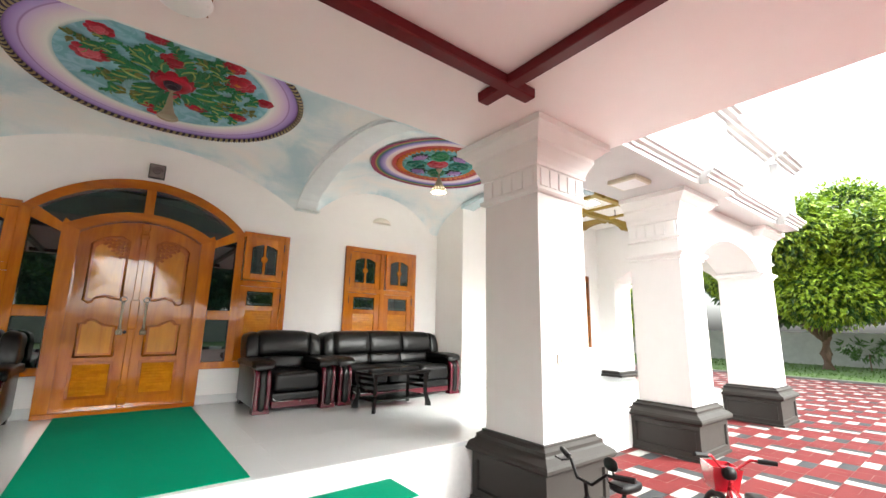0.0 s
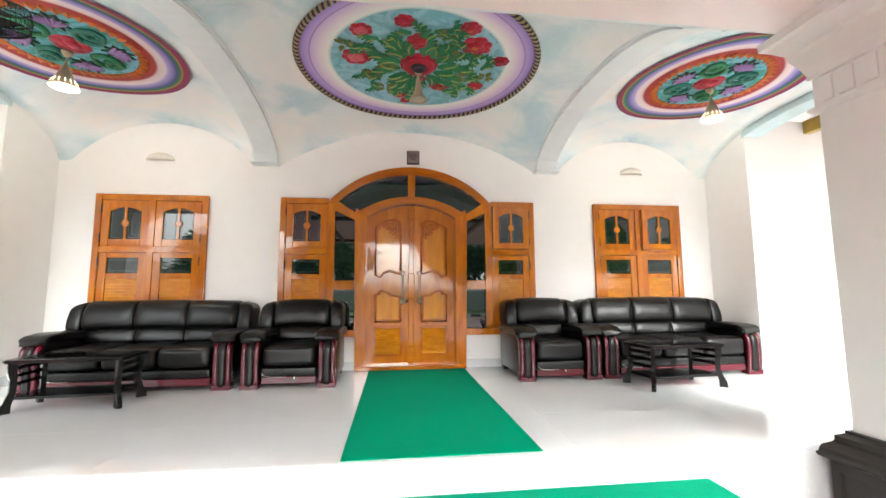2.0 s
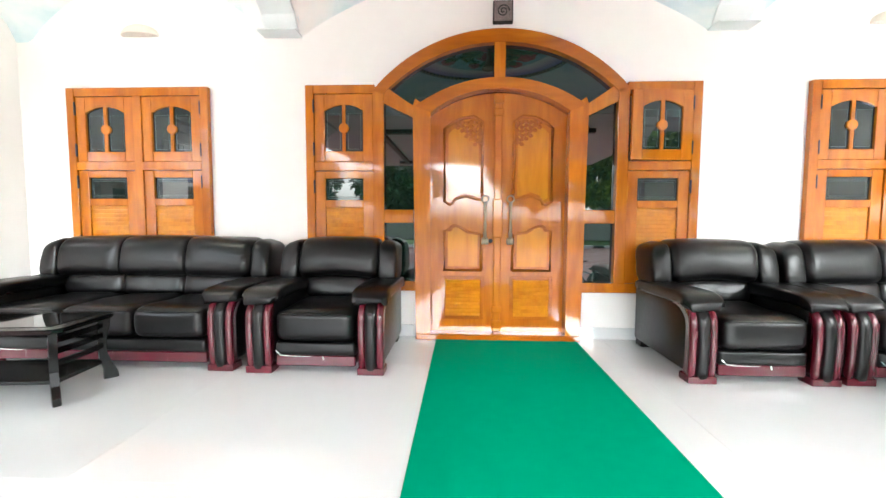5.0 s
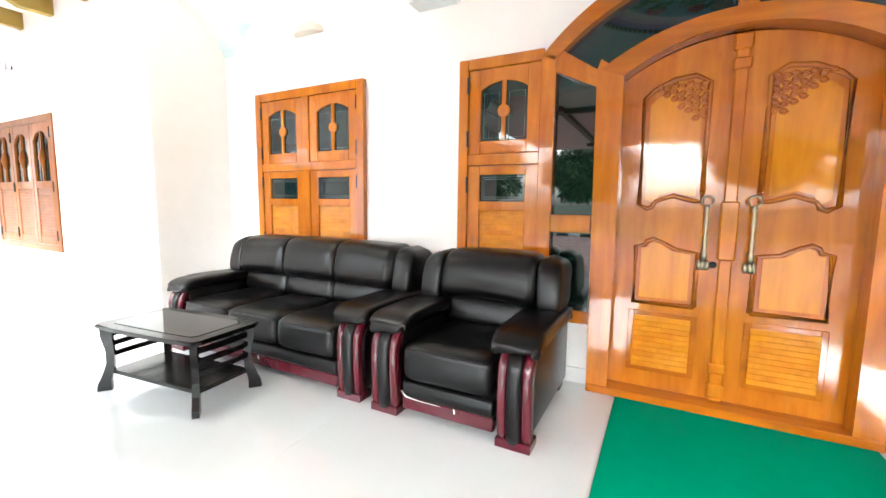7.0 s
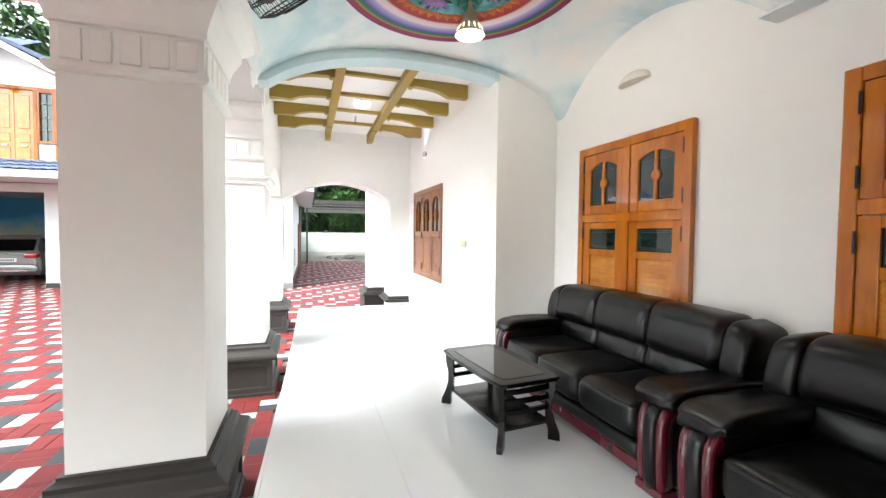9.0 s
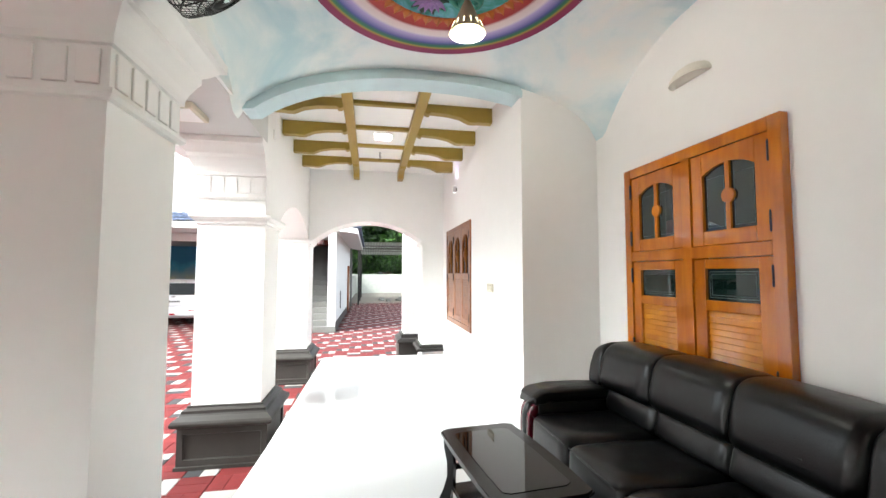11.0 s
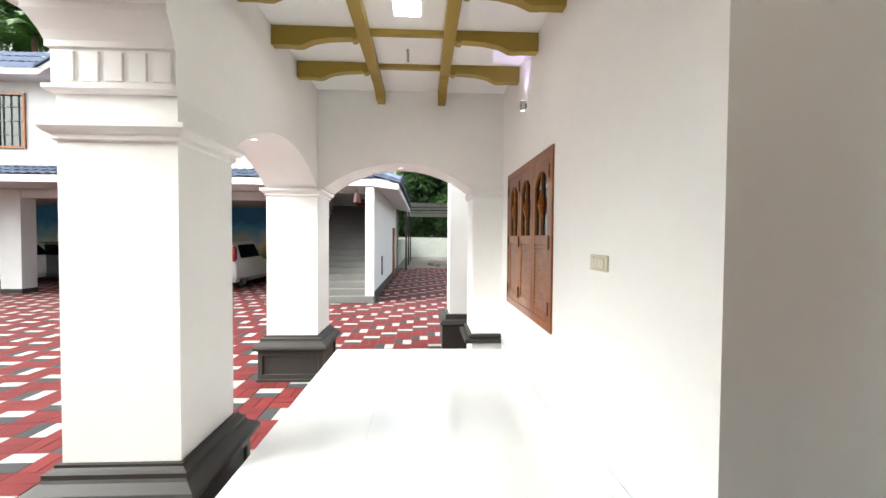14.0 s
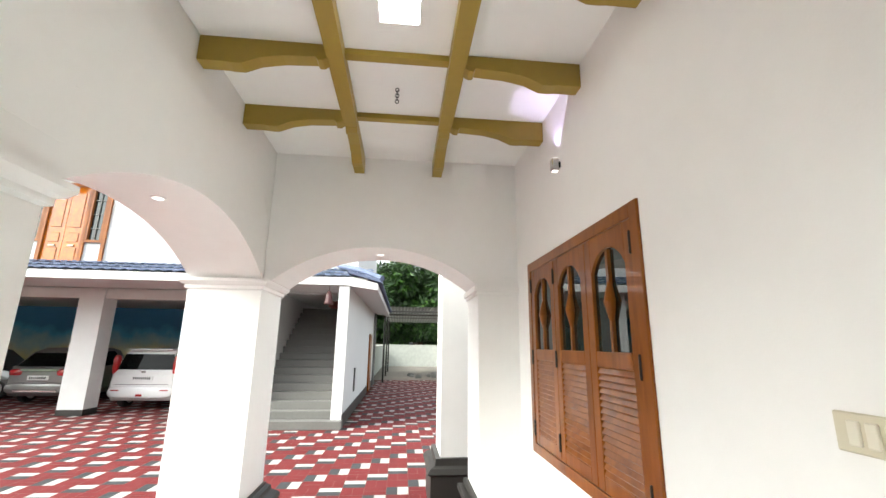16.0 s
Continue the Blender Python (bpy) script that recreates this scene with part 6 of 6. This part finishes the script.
# cars in the bays, tails to the yard
def car(at, L, W, H, m, label, tall):
    c = thing("car", at, label, "car", "parked cars")
    # rear bumper at x = 0, the car reaches back to x = -L
    st_ = [(0.0, 0.42, 0.9, 0.0), (-0.06, 0.3, 1.0, 0.0), (-0.12, 0.24, 1.06, 0.0), (-0.9, 0.2, 1.02, 0.0), (-2.2, 0.2, 0.98, 0.0), (-L + 1.1, 0.2, 0.92, 0.0), (-L + 0.35, 0.22, 0.8, 0.0), (-L + 0.05, 0.3, 0.62, 0.0)]
    bm, prev = BM(), None
    for i, (x, z0, z1, _) in enumerate(st_):
        wv = W / 2 * (0.9 if i in (0, 7) else 0.97 if i in (1, 6) else 1.0)
        sec = [(-wv * 0.92, z0), (-wv, z0 + 0.14), (-wv, (z0 + z1) / 2 + 0.05), (-wv * 0.95, z1 - 0.02), (-wv * 0.9, z1), (wv * 0.9, z1), (wv * 0.95, z1 - 0.02), (wv, (z0 + z1) / 2 + 0.05), (wv, z0 + 0.14), (wv * 0.92, z0)]
        row = [bm.verts.new((x, y, z)) for y, z in sec]
        if prev:
            for k in range(10):
                bm.faces.new((prev[k], prev[(k + 1) % 10], row[(k + 1) % 10], row[k]))
        else:
            bm.faces.new(row)
        prev = row
    bm.faces.new(prev[::-1])
    part("body", bm, m, c, smooth=False)
    # cabin
    bm, prev = BM(), None
    for x, z, w in ((-0.1, 1.0, 0.9), (-0.24 if tall else -0.5, H - 0.12, 0.74), (-0.4 if tall else -0.9, H, 0.7), (-1.9, H, 0.7), (-2.3, H - 0.08, 0.72), (-L + 1.15, 0.94, 0.88)):
        hw = W / 2 * w
        row = [bm.verts.new((x, -hw, z)), bm.verts.new((x, hw, z))]
        if prev:
            bm.faces.new((prev[0], prev[1], row[1], row[0]))
            for k, q in ((0, -1), (1, 1)):
                a = bm.verts.new((prev[k].co.x, q * W / 2 * 0.93, 0.98))
                b2 = bm.verts.new((row[k].co.x, q * W / 2 * 0.93, 0.98))
                bm.faces.new((prev[k], row[k], b2, a))
        prev = row
    part("roof", bm, m, c)
    gx = -0.1
    sl = (-0.24 if tall else -0.5)
    b = BM()
    wr_, zr = (0.86, 0.98) if tall else (0.8, 1.05)
    q = [(gx + 0.02, -wr_, zr), (gx + 0.02, wr_, zr), (sl + 0.035, wr_ - 0.12, H - 0.14), (sl + 0.035, -wr_ + 0.12, H - 0.14)]
    b.faces.new([b.verts.new((x, y * W / 2, z)) for x, y, z in q])
    bmesh.ops.solidify(b, geom=b.faces[:], thickness=0.012)
    part("rear_window", b, CARGLASS, c)
    for s in (-1, 1):
        b = BM()
        f_ = [(-0.55, 1.02, 0.925), (-0.62, H - 0.12, 0.76), (-1.95, H - 0.1, 0.76), (-L + 1.5, 1.02, 0.925)]
        b.faces.new([b.verts.new((x, s * W / 2 * w + s * 0.012, z)) for x, z, w in f_])
        bmesh.ops.solidify(b, geom=b.faces[:], thickness=0.012)
        part("side_window", b, CARGLASS, c)
        b = BM()
        if tall:
            pillow(b, -0.24, 0.0, *sorted((s * (W / 2 - 0.15), s * (W / 2 - 0.02))), 0.9, 1.42, 0.6, 14, 12)
        else:
            pillow(b, -0.2, 0.02, *sorted((s * (W / 2 - 0.45), s * (W / 2 - 0.02))), 0.78, 0.98, 0.6, 14, 12)
        part("tail_lamp", b, TAILRED, c, smooth=True)
        for x in (-0.72, -L + 0.75):
            wb_ = lathe(BM(), [(0.2, -0.1), (0.28, -0.09), (0.3, -0.06), (0.3, 0.06), (0.28, 0.09), (0.2, 0.1)], 24, pose(x, s * (W / 2 - 0.11), 0.3, 90))
            wh = part("wheel", wb_, RUBBER, c)
            part("rim", lathe(BM(), [(0.19, -0.103), (0.19, 0.103)], 16, pose(x, s * (W / 2 - 0.11), 0.3, 90)), ALLOY, wh)
    bp = pillow(BM(), -0.22, 0.06, -W / 2 + 0.02, W / 2 - 0.02, 0.3, 0.62, 0.3, 28, 10, 0.5)
    part("rear_bumper", bp, m, c, smooth=True)
    part("bumper_trim", bx(0.045, 0.066, -W * (0.05 if tall else 0.33), W * (0.05 if tall else 0.33), 0.36, 0.42, 0.01), CHROME if not tall else TAILRED, c)
    pt = part("number_plate", bx(0.0, 0.03, -0.27, 0.27, 0.76 if tall else 0.68, 0.88 if tall else 0.8, 0.004), PLATE, c)
    z = 0.82 if tall else 0.74
    b = BM()
    for i in range(9):
        box(b, 0.03, 0.033, -0.22 + 0.05 * i, -0.19 + 0.05 * i, z - 0.03, z + 0.03)
    part("plate_characters", b, BLACKP, pt)
    if tall:
        for s in (-1, 1):
            part("reflector", bx(0.05, 0.068, *sorted((s * W * 0.3, s * W * 0.42)), 0.5, 0.53, 0.004), TAILRED, c)
        part("tailgate_seam", bx(-0.002, 0.004, -W * 0.4, W * 0.4, 0.655, 0.665), BLACKP, c)
        part("spoiler", bx(-0.5, -0.16, -W * 0.34, W * 0.34, H - 0.04, H, 0.012), m, c)
        part("badge", bx(0.0, 0.012, -0.06, 0.06, 0.96, 1.0, 0.004), CHROME, c)
    else:
        part("boot_trim", bx(0.0, 0.03, -0.5, 0.5, 0.93, 0.97, 0.006), CHROME, c)
    return c


car(pose(-16.5, -2.5, 0, 0, 0, 0), 3.7, 1.7, 1.58, CARWHITE, "white hatchback parked tail outwards in the garage bay", True)
car(pose(-17.4, -5.75, 0, 0, 0, 0), 3.9, 1.7, 1.55, CARSILV, "silver grey saloon parked tail outwards in the garage bay", False)
car(pose(-19.6, -11.2, 0, 0, 0, -90), 4.0, 1.7, 1.5, CARDARK, "dark grey car parked slantwise deep in the garage", False)
car(pose(-16.7, -10.3, 0, 0, 0, 0), 3.8, 1.7, 1.5, CARWHITE, "white car parked in the far garage bay", False)

# boundary walls
BWALL = mat("weathered_white_wall", (0.42, 0.43, 0.38), 0.8, vary=0.2, scale=1.2)
setting("boundary_wall_west", bx(-40.3, -40.0, -40, 40, -0.05, 1.75), BWALL, "white compound wall along the far side")
setting("boundary_wall_back", bx(-40.0, -24.5, 2.6, 2.85, -0.05, 1.65), BWALL, "pale cream compound wall")
setting("boundary_wall_east", bx(24.0, 24.25, -40, 40, -0.05, 1.4), BWALL, "white compound wall behind the lawn")
setting("boundary_wall_south", bx(-40, 24.0, -22.3, -22.0, -0.05, 1.6), BWALL, "white compound wall along the road side")
setting("lawn_east", bx(16.7, 24.0, -22, 30, -0.05, 0.03), GRASSM, "strip of lawn along the wall")
setting("lawn_south", bx(-12.5, 16.5, -22, -13.4, -0.05, 0.03), GRASSM, "strip of lawn along the road-side wall")
kerb = tagged(new("kerb_south"), "black and white painted kerb stones edging the lawn", "kerb", "", "structure")
for i in range(48):
    part("kerb_stone", bx(-12.4 + 0.6 * i, -11.81 + 0.6 * i, -13.4, -13.25, -0.05, 0.14, 0.012), WPLASTIC if i % 2 else BLACKP, kerb)
setting("lawn_kerb", bx(16.55, 16.7, -22, 30, -0.05, 0.06, 0.01), STONE, "stone kerb of the lawn")
setting("paved_patch_west", bx(-39.9, -26.4, 2.9, 14, -0.05, 0.004), mat("pale_stone_paving", (0.16, 0.14, 0.115), 0.8, vary=0.4, scale=1.2), "pale stone paving by the far wall")
blades = BM()
gr = random.Random(5)
for i in range(2600):
    x, y = gr.uniform(16.75, 23.9), gr.uniform(0, 14)
    a, h = gr.uniform(0, 6.28), gr.uniform(0.05, 0.12)
    vs = [blades.verts.new((x + 0.03 * math.cos(a), y + 0.03 * math.sin(a), 0.02)), blades.verts.new((x - 0.03 * math.cos(a), y - 0.03 * math.sin(a), 0.02)), blades.verts.new((x + gr.uniform(-0.05, 0.05), y + gr.uniform(-0.05, 0.05), h))]
    blades.faces.new(vs)
tagged(part("grass", blades, GRASSM), "short green lawn grass", "grass", "", "stuff")

# sheet-roofed shelter
cn = thing("sheet_roof_shelter", pose(0, 0, 0), "grey corrugated sheet shelter on thin posts", "shelter")
v, f = [], []
for i in range(60):
    y = 3.3 + 5.0 * i / 59
    z = 3.35 + 0.02 * (-1) ** i
    v += [(-25.0, y, z + 0.25), (-33.0, y, z - 0.1)]
    if i:
        f.append((2 * i - 2, 2 * i, 2 * i + 1, 2 * i - 1))
me = bpy.data.meshes.new("roof_sheet")
me.from_pydata(v, [], f)
me.materials.append(CANOPY)
o = new("roof_sheet", me)
o.parent = cn
for x in (-25.2, -29, -32.8):
    for y in (3.5, 8.0):
        part("post", tube(BM(), [(x, y, 0), (x, y, 3.35)], 0.045, 8), IRON, cn)
for k in range(4):
    x = -25.2 - 2.5 * k
    part("truss", tube(BM(), [(x, 3.3, 3.38), (x, 8.3, 3.38)], 0.04, 6), STONE, cn)
rk = thing("rubble_heap", pose(-28.5, 5.6, 0), "low heap of stones and potted plants on the paving", "stones")
for i in range(9):
    x, y, r = gr.uniform(-0.9, 0.9), gr.uniform(-0.7, 0.7), gr.uniform(0.12, 0.25)
    b = pillow(BM(), x - r, x + r, y - r, y + r, -0.02, r, 0.7, 10, 8)
    for vv in b.verts:
        vv.co += 0.05 * noise.noise_vector(vv.co * 5)
    part("stone", b, STONE, rk)


# trees
def leaf_cloud(blobs, n, size, seed, droop=0.35):
    """Leaf sprays scattered near the surface of uneven clumps."""
    r = random.Random(seed)
    v, f = [], []
    tot = sum(b[3] ** 2 for b in blobs)
    for bx_, by_, bz_, br in blobs:
        for _ in range(int(n * br * br / tot)):
            d = Vector((r.gauss(0, 1), r.gauss(0, 1), r.gauss(0, 0.8))).normalized()
            rad = br * (0.62 + 0.42 * r.random())
            p = Vector((bx_, by_, bz_)) + Vector((d.x, d.y, d.z * 0.75)) * rad
            for k in range(3):
                out = (d + Vector((r.uniform(-0.9, 0.9), r.uniform(-0.9, 0.9), r.uniform(-0.9, 0.4) - droop))).normalized()
                side = out.cross(Vector((r.uniform(-1, 1), r.uniform(-1, 1), 1))).normalized()
                L, Wd = size * r.uniform(0.7, 1.3), size * 0.16
                b0 = len(v)
                v.extend([p, p + out * L * 0.5 + side * Wd, p + out * L, p + out * L * 0.5 - side * Wd])
                f.append((b0, b0 + 1, b0 + 2, b0 + 3))
    return v, f


def crown(parent, name, blobs, n, size, seed, m, droop=0.35):
    v, f = leaf_cloud(blobs, n, size, seed, droop)
    me = bpy.data.meshes.new(name)
    me.from_pydata([tuple(p) for p in v], [], f)
    me.materials.append(m)
    o = new(name, me)
    o.parent = parent
    return o


def tree(at, height, spread, seed, label, ma, mb, n=2600, size=0.34, trunk_h=None):
    t = thing("tree", at, label, "tree")
    r = random.Random(seed)
    th = trunk_h or height * 0.25
    tb = BM()
    tube(tb, [(0, 0, -0.05), (0.05, 0.03, th * 0.5), (0.0, -0.05, th), (0.1, 0.1, height * 0.6)], [0.26, 0.2, 0.17, 0.07], 10)
    blobs = []
    for i in range(13):
        a = 2 * math.pi * i / 13 * 2.4
        d = spread * math.sqrt((i + 0.5) / 13) * 0.75
        z = height * r.uniform(0.38, 0.85) - d * 0.12
        br = spread * r.uniform(0.3, 0.45)
        blobs.append((d * math.cos(a), d * math.sin(a), max(z, th + br * 0.35), br))
        tube(tb, [(0, 0, th * 0.9), (d * 0.5 * math.cos(a), d * 0.5 * math.sin(a), th + (z - th) * 0.5), (d * math.cos(a), d * math.sin(a), z)], [0.09, 0.05, 0.02], 6)
    part("trunk", tb, BARK, t, smooth=True)
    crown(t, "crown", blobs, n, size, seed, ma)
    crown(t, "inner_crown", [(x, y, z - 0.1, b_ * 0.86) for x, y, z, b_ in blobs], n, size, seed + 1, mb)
    return t


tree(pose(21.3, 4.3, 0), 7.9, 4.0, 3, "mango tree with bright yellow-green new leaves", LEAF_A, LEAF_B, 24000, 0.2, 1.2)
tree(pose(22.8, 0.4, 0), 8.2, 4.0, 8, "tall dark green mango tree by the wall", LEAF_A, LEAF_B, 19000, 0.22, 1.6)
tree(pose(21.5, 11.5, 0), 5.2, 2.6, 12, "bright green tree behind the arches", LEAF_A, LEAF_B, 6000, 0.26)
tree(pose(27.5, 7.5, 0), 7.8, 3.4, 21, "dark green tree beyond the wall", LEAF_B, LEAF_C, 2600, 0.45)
sh = thing("shrub", pose(22.4, 3.3, 0.02), "sparse green shrub on the lawn", "shrub")
part("stem", tube(BM(), [(0, 0, 0), (0.05, 0, 0.6)], 0.02, 6), BARK, sh)
crown(sh, "leaves", [(0, 0, 0.7, 0.5), (0.2, 0.5, 0.9, 0.35), (0, -0.5, 0.8, 0.35)], 90, 0.25, 31, LEAF_B)
for i, (x, y, h, sp) in enumerate(((-44, 1, 10, 4.5), (-46, 6, 12, 5), (-44, 11, 10, 4.5), (-43, -4, 11, 4.5), (-48, 16, 12, 5), (-45, 21, 10, 5))):
    tree(pose(x, y, 0), h, sp, 40 + i, "dense dark green tree beyond the compound wall", LEAF_C, LEAF_B, 2600, 0.7)
for i, (x, y, h, sp) in enumerate(((-28, -5, 15, 4.5), (-27.5, -12, 15, 5), (-28.5, -18, 17, 5.5), (-29, -25, 17, 5.5), (-16, -29, 9, 4.5), (-6, -28, 8, 4), (6, -29, 9, 4.5), (16, -28, 8, 4))):
    tree(pose(x, y, 0), h, sp, 60 + i, "dark green garden tree beyond the wall", LEAF_B, LEAF_C, 1800, 0.6)

for i, (x, y, h, sp) in enumerate(((20.5, -7, 8.5, 3.8), (20, -13, 9.5, 4.2), (17.5, -19, 9.5, 4.2), (11, -23.5, 8.5, 3.8))):
    tree(pose(x, y, 0), h, sp, 90 + i, "broad green garden tree on the lawn by the wall", LEAF_A, LEAF_B, 4200, 0.4, 1.6)
for i, (x, y, h, sp) in enumerate(((-43.3, 2.5, 5.5, 2.6), (-43.6, 6, 6.0, 2.8), (-43.4, 10, 5.5, 2.8), (-43.5, 14, 6.0, 2.8), (-43.2, 18, 5.5, 2.6))):
    tree(pose(x, y, 0), h, sp, 80 + i, "leafy green undergrowth beyond the low compound wall", LEAF_C, LEAF_B, 3600, 0.34, 0.7)


def palm(at, height, seed, label):
    t = thing("palm_tree", at, label, "palm tree")
    r = random.Random(seed)
    part("trunk", tube(BM(), [(0, 0, 0), (0.15, 0.1, height * 0.5), (0.35, 0.1, height)], [0.2, 0.15, 0.12], 10), BARK, t, smooth=True)
    for i in range(18):
        a, up = 2 * math.pi * i / 18 + r.uniform(-0.15, 0.15), r.uniform(-0.2, 0.9)
        b, L = BM(), r.uniform(2.6, 3.3)
        rib, tips = [], []
        for s in range(26):
            u = s / 25
            d = L * u
            c = Vector((0.35 + math.cos(a) * d, 0.1 + math.sin(a) * d, height + up * d - 0.32 * d * d * (0.6 + 0.4 * u)))
            l = 0.75 * math.sin(math.pi * min(u + 0.12, 1) ** 0.8)
            fw = Vector((math.cos(a), math.sin(a), -0.2)) * 0.35
            rib.append(b.verts.new(c))
            tips.append([c + (Vector((-math.sin(a) * q, math.cos(a) * q, -0.45)).normalized() + fw) * l for q in (-1, 1)])
        for s in range(25):
            for q in (0, 1):
                b.faces.new((rib[s], rib[s + 1], b.verts.new(tips[s][q])))
        part("frond", b, LEAF_B, t)
    return t


palm(pose(-24.5, -14.6, 0), 11.4, 3, "coconut palm rising behind the outbuilding roof")
palm(pose(9, -26, 0), 6.5, 5, "short palm beyond the road-side wall")


# ---- floor tiles and paving, piece by piece ----
def front_y(x):
    for (a, b), (c, d) in zip(front, front[1:]):
        if c <= x <= a:
            return b + (d - b) * (a - x) / (a - c)
    return 3.44


xs = [-7.64] + [-5.8 + 1.335 * i for i in range(11)]
xs = [x for x in xs if x < 8.0] + [8.0]
for x0, x1 in zip(xs, xs[1:]):
    for y0, y1 in ((3.0, 4.05), (4.05, 5.385), (5.385, 6.1)):
        if y0 > 5 and abs((x0 + x1) / 2) > 4.3:
            continue
        g = 0.0006
        if y0 == 3.0:
            pts = [(x0 + g, front_y(x0)), (x1 - g, front_y(x1)), (x1 - g, y1 - g), (x0 + g, y1 - g)]
        else:
            pts = [(x0 + g, y0 + g), (x1 - g, y0 + g), (x1 - g, y1 - g), (x0 + g, y1 - g)]
        ob = part("tile", prism(BM(), pts, "z", PF - 0.012, PF), TILE, platform)

# paving: rows of blocks 0.28 long and 0.14 wide; every third block is white, with a grey one beside it
PX, PY = 0.14, 0.28
pav = tagged(new("pavement"), "yard paved with red, white and grey concrete blocks", "pavement", "", "structure")


def paver_mesh(m, h, w):
    b = BM()
    lo = [b.verts.new((sx * h, sy * w, -0.05)) for sx, sy in ((-1, -1), (1, -1), (1, 1), (-1, 1))]
    hi = [b.verts.new((sx * h, sy * w, -0.003)) for sx, sy in ((-1, -1), (1, -1), (1, 1), (-1, 1))]
    top = [b.verts.new((sx * (h - 0.003), sy * (w - 0.003), 0)) for sx, sy in ((-1, -1), (1, -1), (1, 1), (-1, 1))]
    for a, c in ((lo, hi), (hi, top)):
        for i in range(4):
            b.faces.new((a[i], a[(i + 1) % 4], c[(i + 1) % 4], c[i]))
    b.faces.new(top)
    return mesh_of(b, "paver", m)


HA, WA = PX / 2 - 0.002, PY / 2 - 0.002
HB, WB = PX - 0.002, PY / 4 - 0.002
PM = [[paver_mesh(m, h, w) for m in (RED_P, WHITE_P, GREY_P)] for h, w in ((HA, WA), (HB, WB))]
far = [([], []), ([], []), ([], [])]


def flat_add(store, x, y, z=0.0, hx=PX / 2 - 0.002, hy=PY / 2 - 0.002):
    v, f = store
    k = len(v)
    v.extend([(x - hx, y - hy, z), (x + hx, y - hy, z), (x + hx, y + hy, z), (x - hx, y + hy, z)])
    f.append((k, k + 1, k + 2, k + 3))


# basket weave: squares of two blocks, turned by quarter from square to square
rnd = random.Random(4)
near = 0
for pair in range(-75, 89):
    for j in range(-62, 62):
        turned = (pair + j) % 2
        hit = (j + pair) % 3 == 0
        for k in (0, 1):
            x, y = -6.184 + PX * (2 * pair + k), 1.282 + PY * j
            if turned:
                x, y = -6.184 + PX * (2 * pair + 0.5), y + PY * (0.25 - 0.5 * k)
            top_y = 3.25 if -7.7 < x < 8.0 else (6.6 if x < -7.7 else 13.0)
            if not (-26.5 < x < 16.6) or (x < -22.5 and y < 2.6) or y > top_y or (x < -14 and y > 7.5) or y < -13.1 or (x < -14 and 1.0 < y < 3.2):
                continue
            kind = 1 + k if hit else 0
            dz = rnd.uniform(-0.003, 0.0)
            if -8.2 < x < -4.4 and 0.9 < y < 3.3 and near < 300:
                near += 1
                o = new("paver", PM[turned][kind])
                o.parent = pav
                o.location = (x, y, dz)
            else:
                flat_add(far[kind], x, y, dz, *((HB, WB) if turned else (HA, WA)))
for nm, (v, f), m in zip(("red_paving", "white_paving", "grey_paving"), far, (RED_P, WHITE_P, GREY_P)):
    me = bpy.data.meshes.new(nm)
    me.from_pydata(v, [], f)
    me.materials.append(m)
    o = new(nm, me)
    o.parent = pav
    tagged(o, "concrete paving blocks laid in rows", "", "", "stuff")
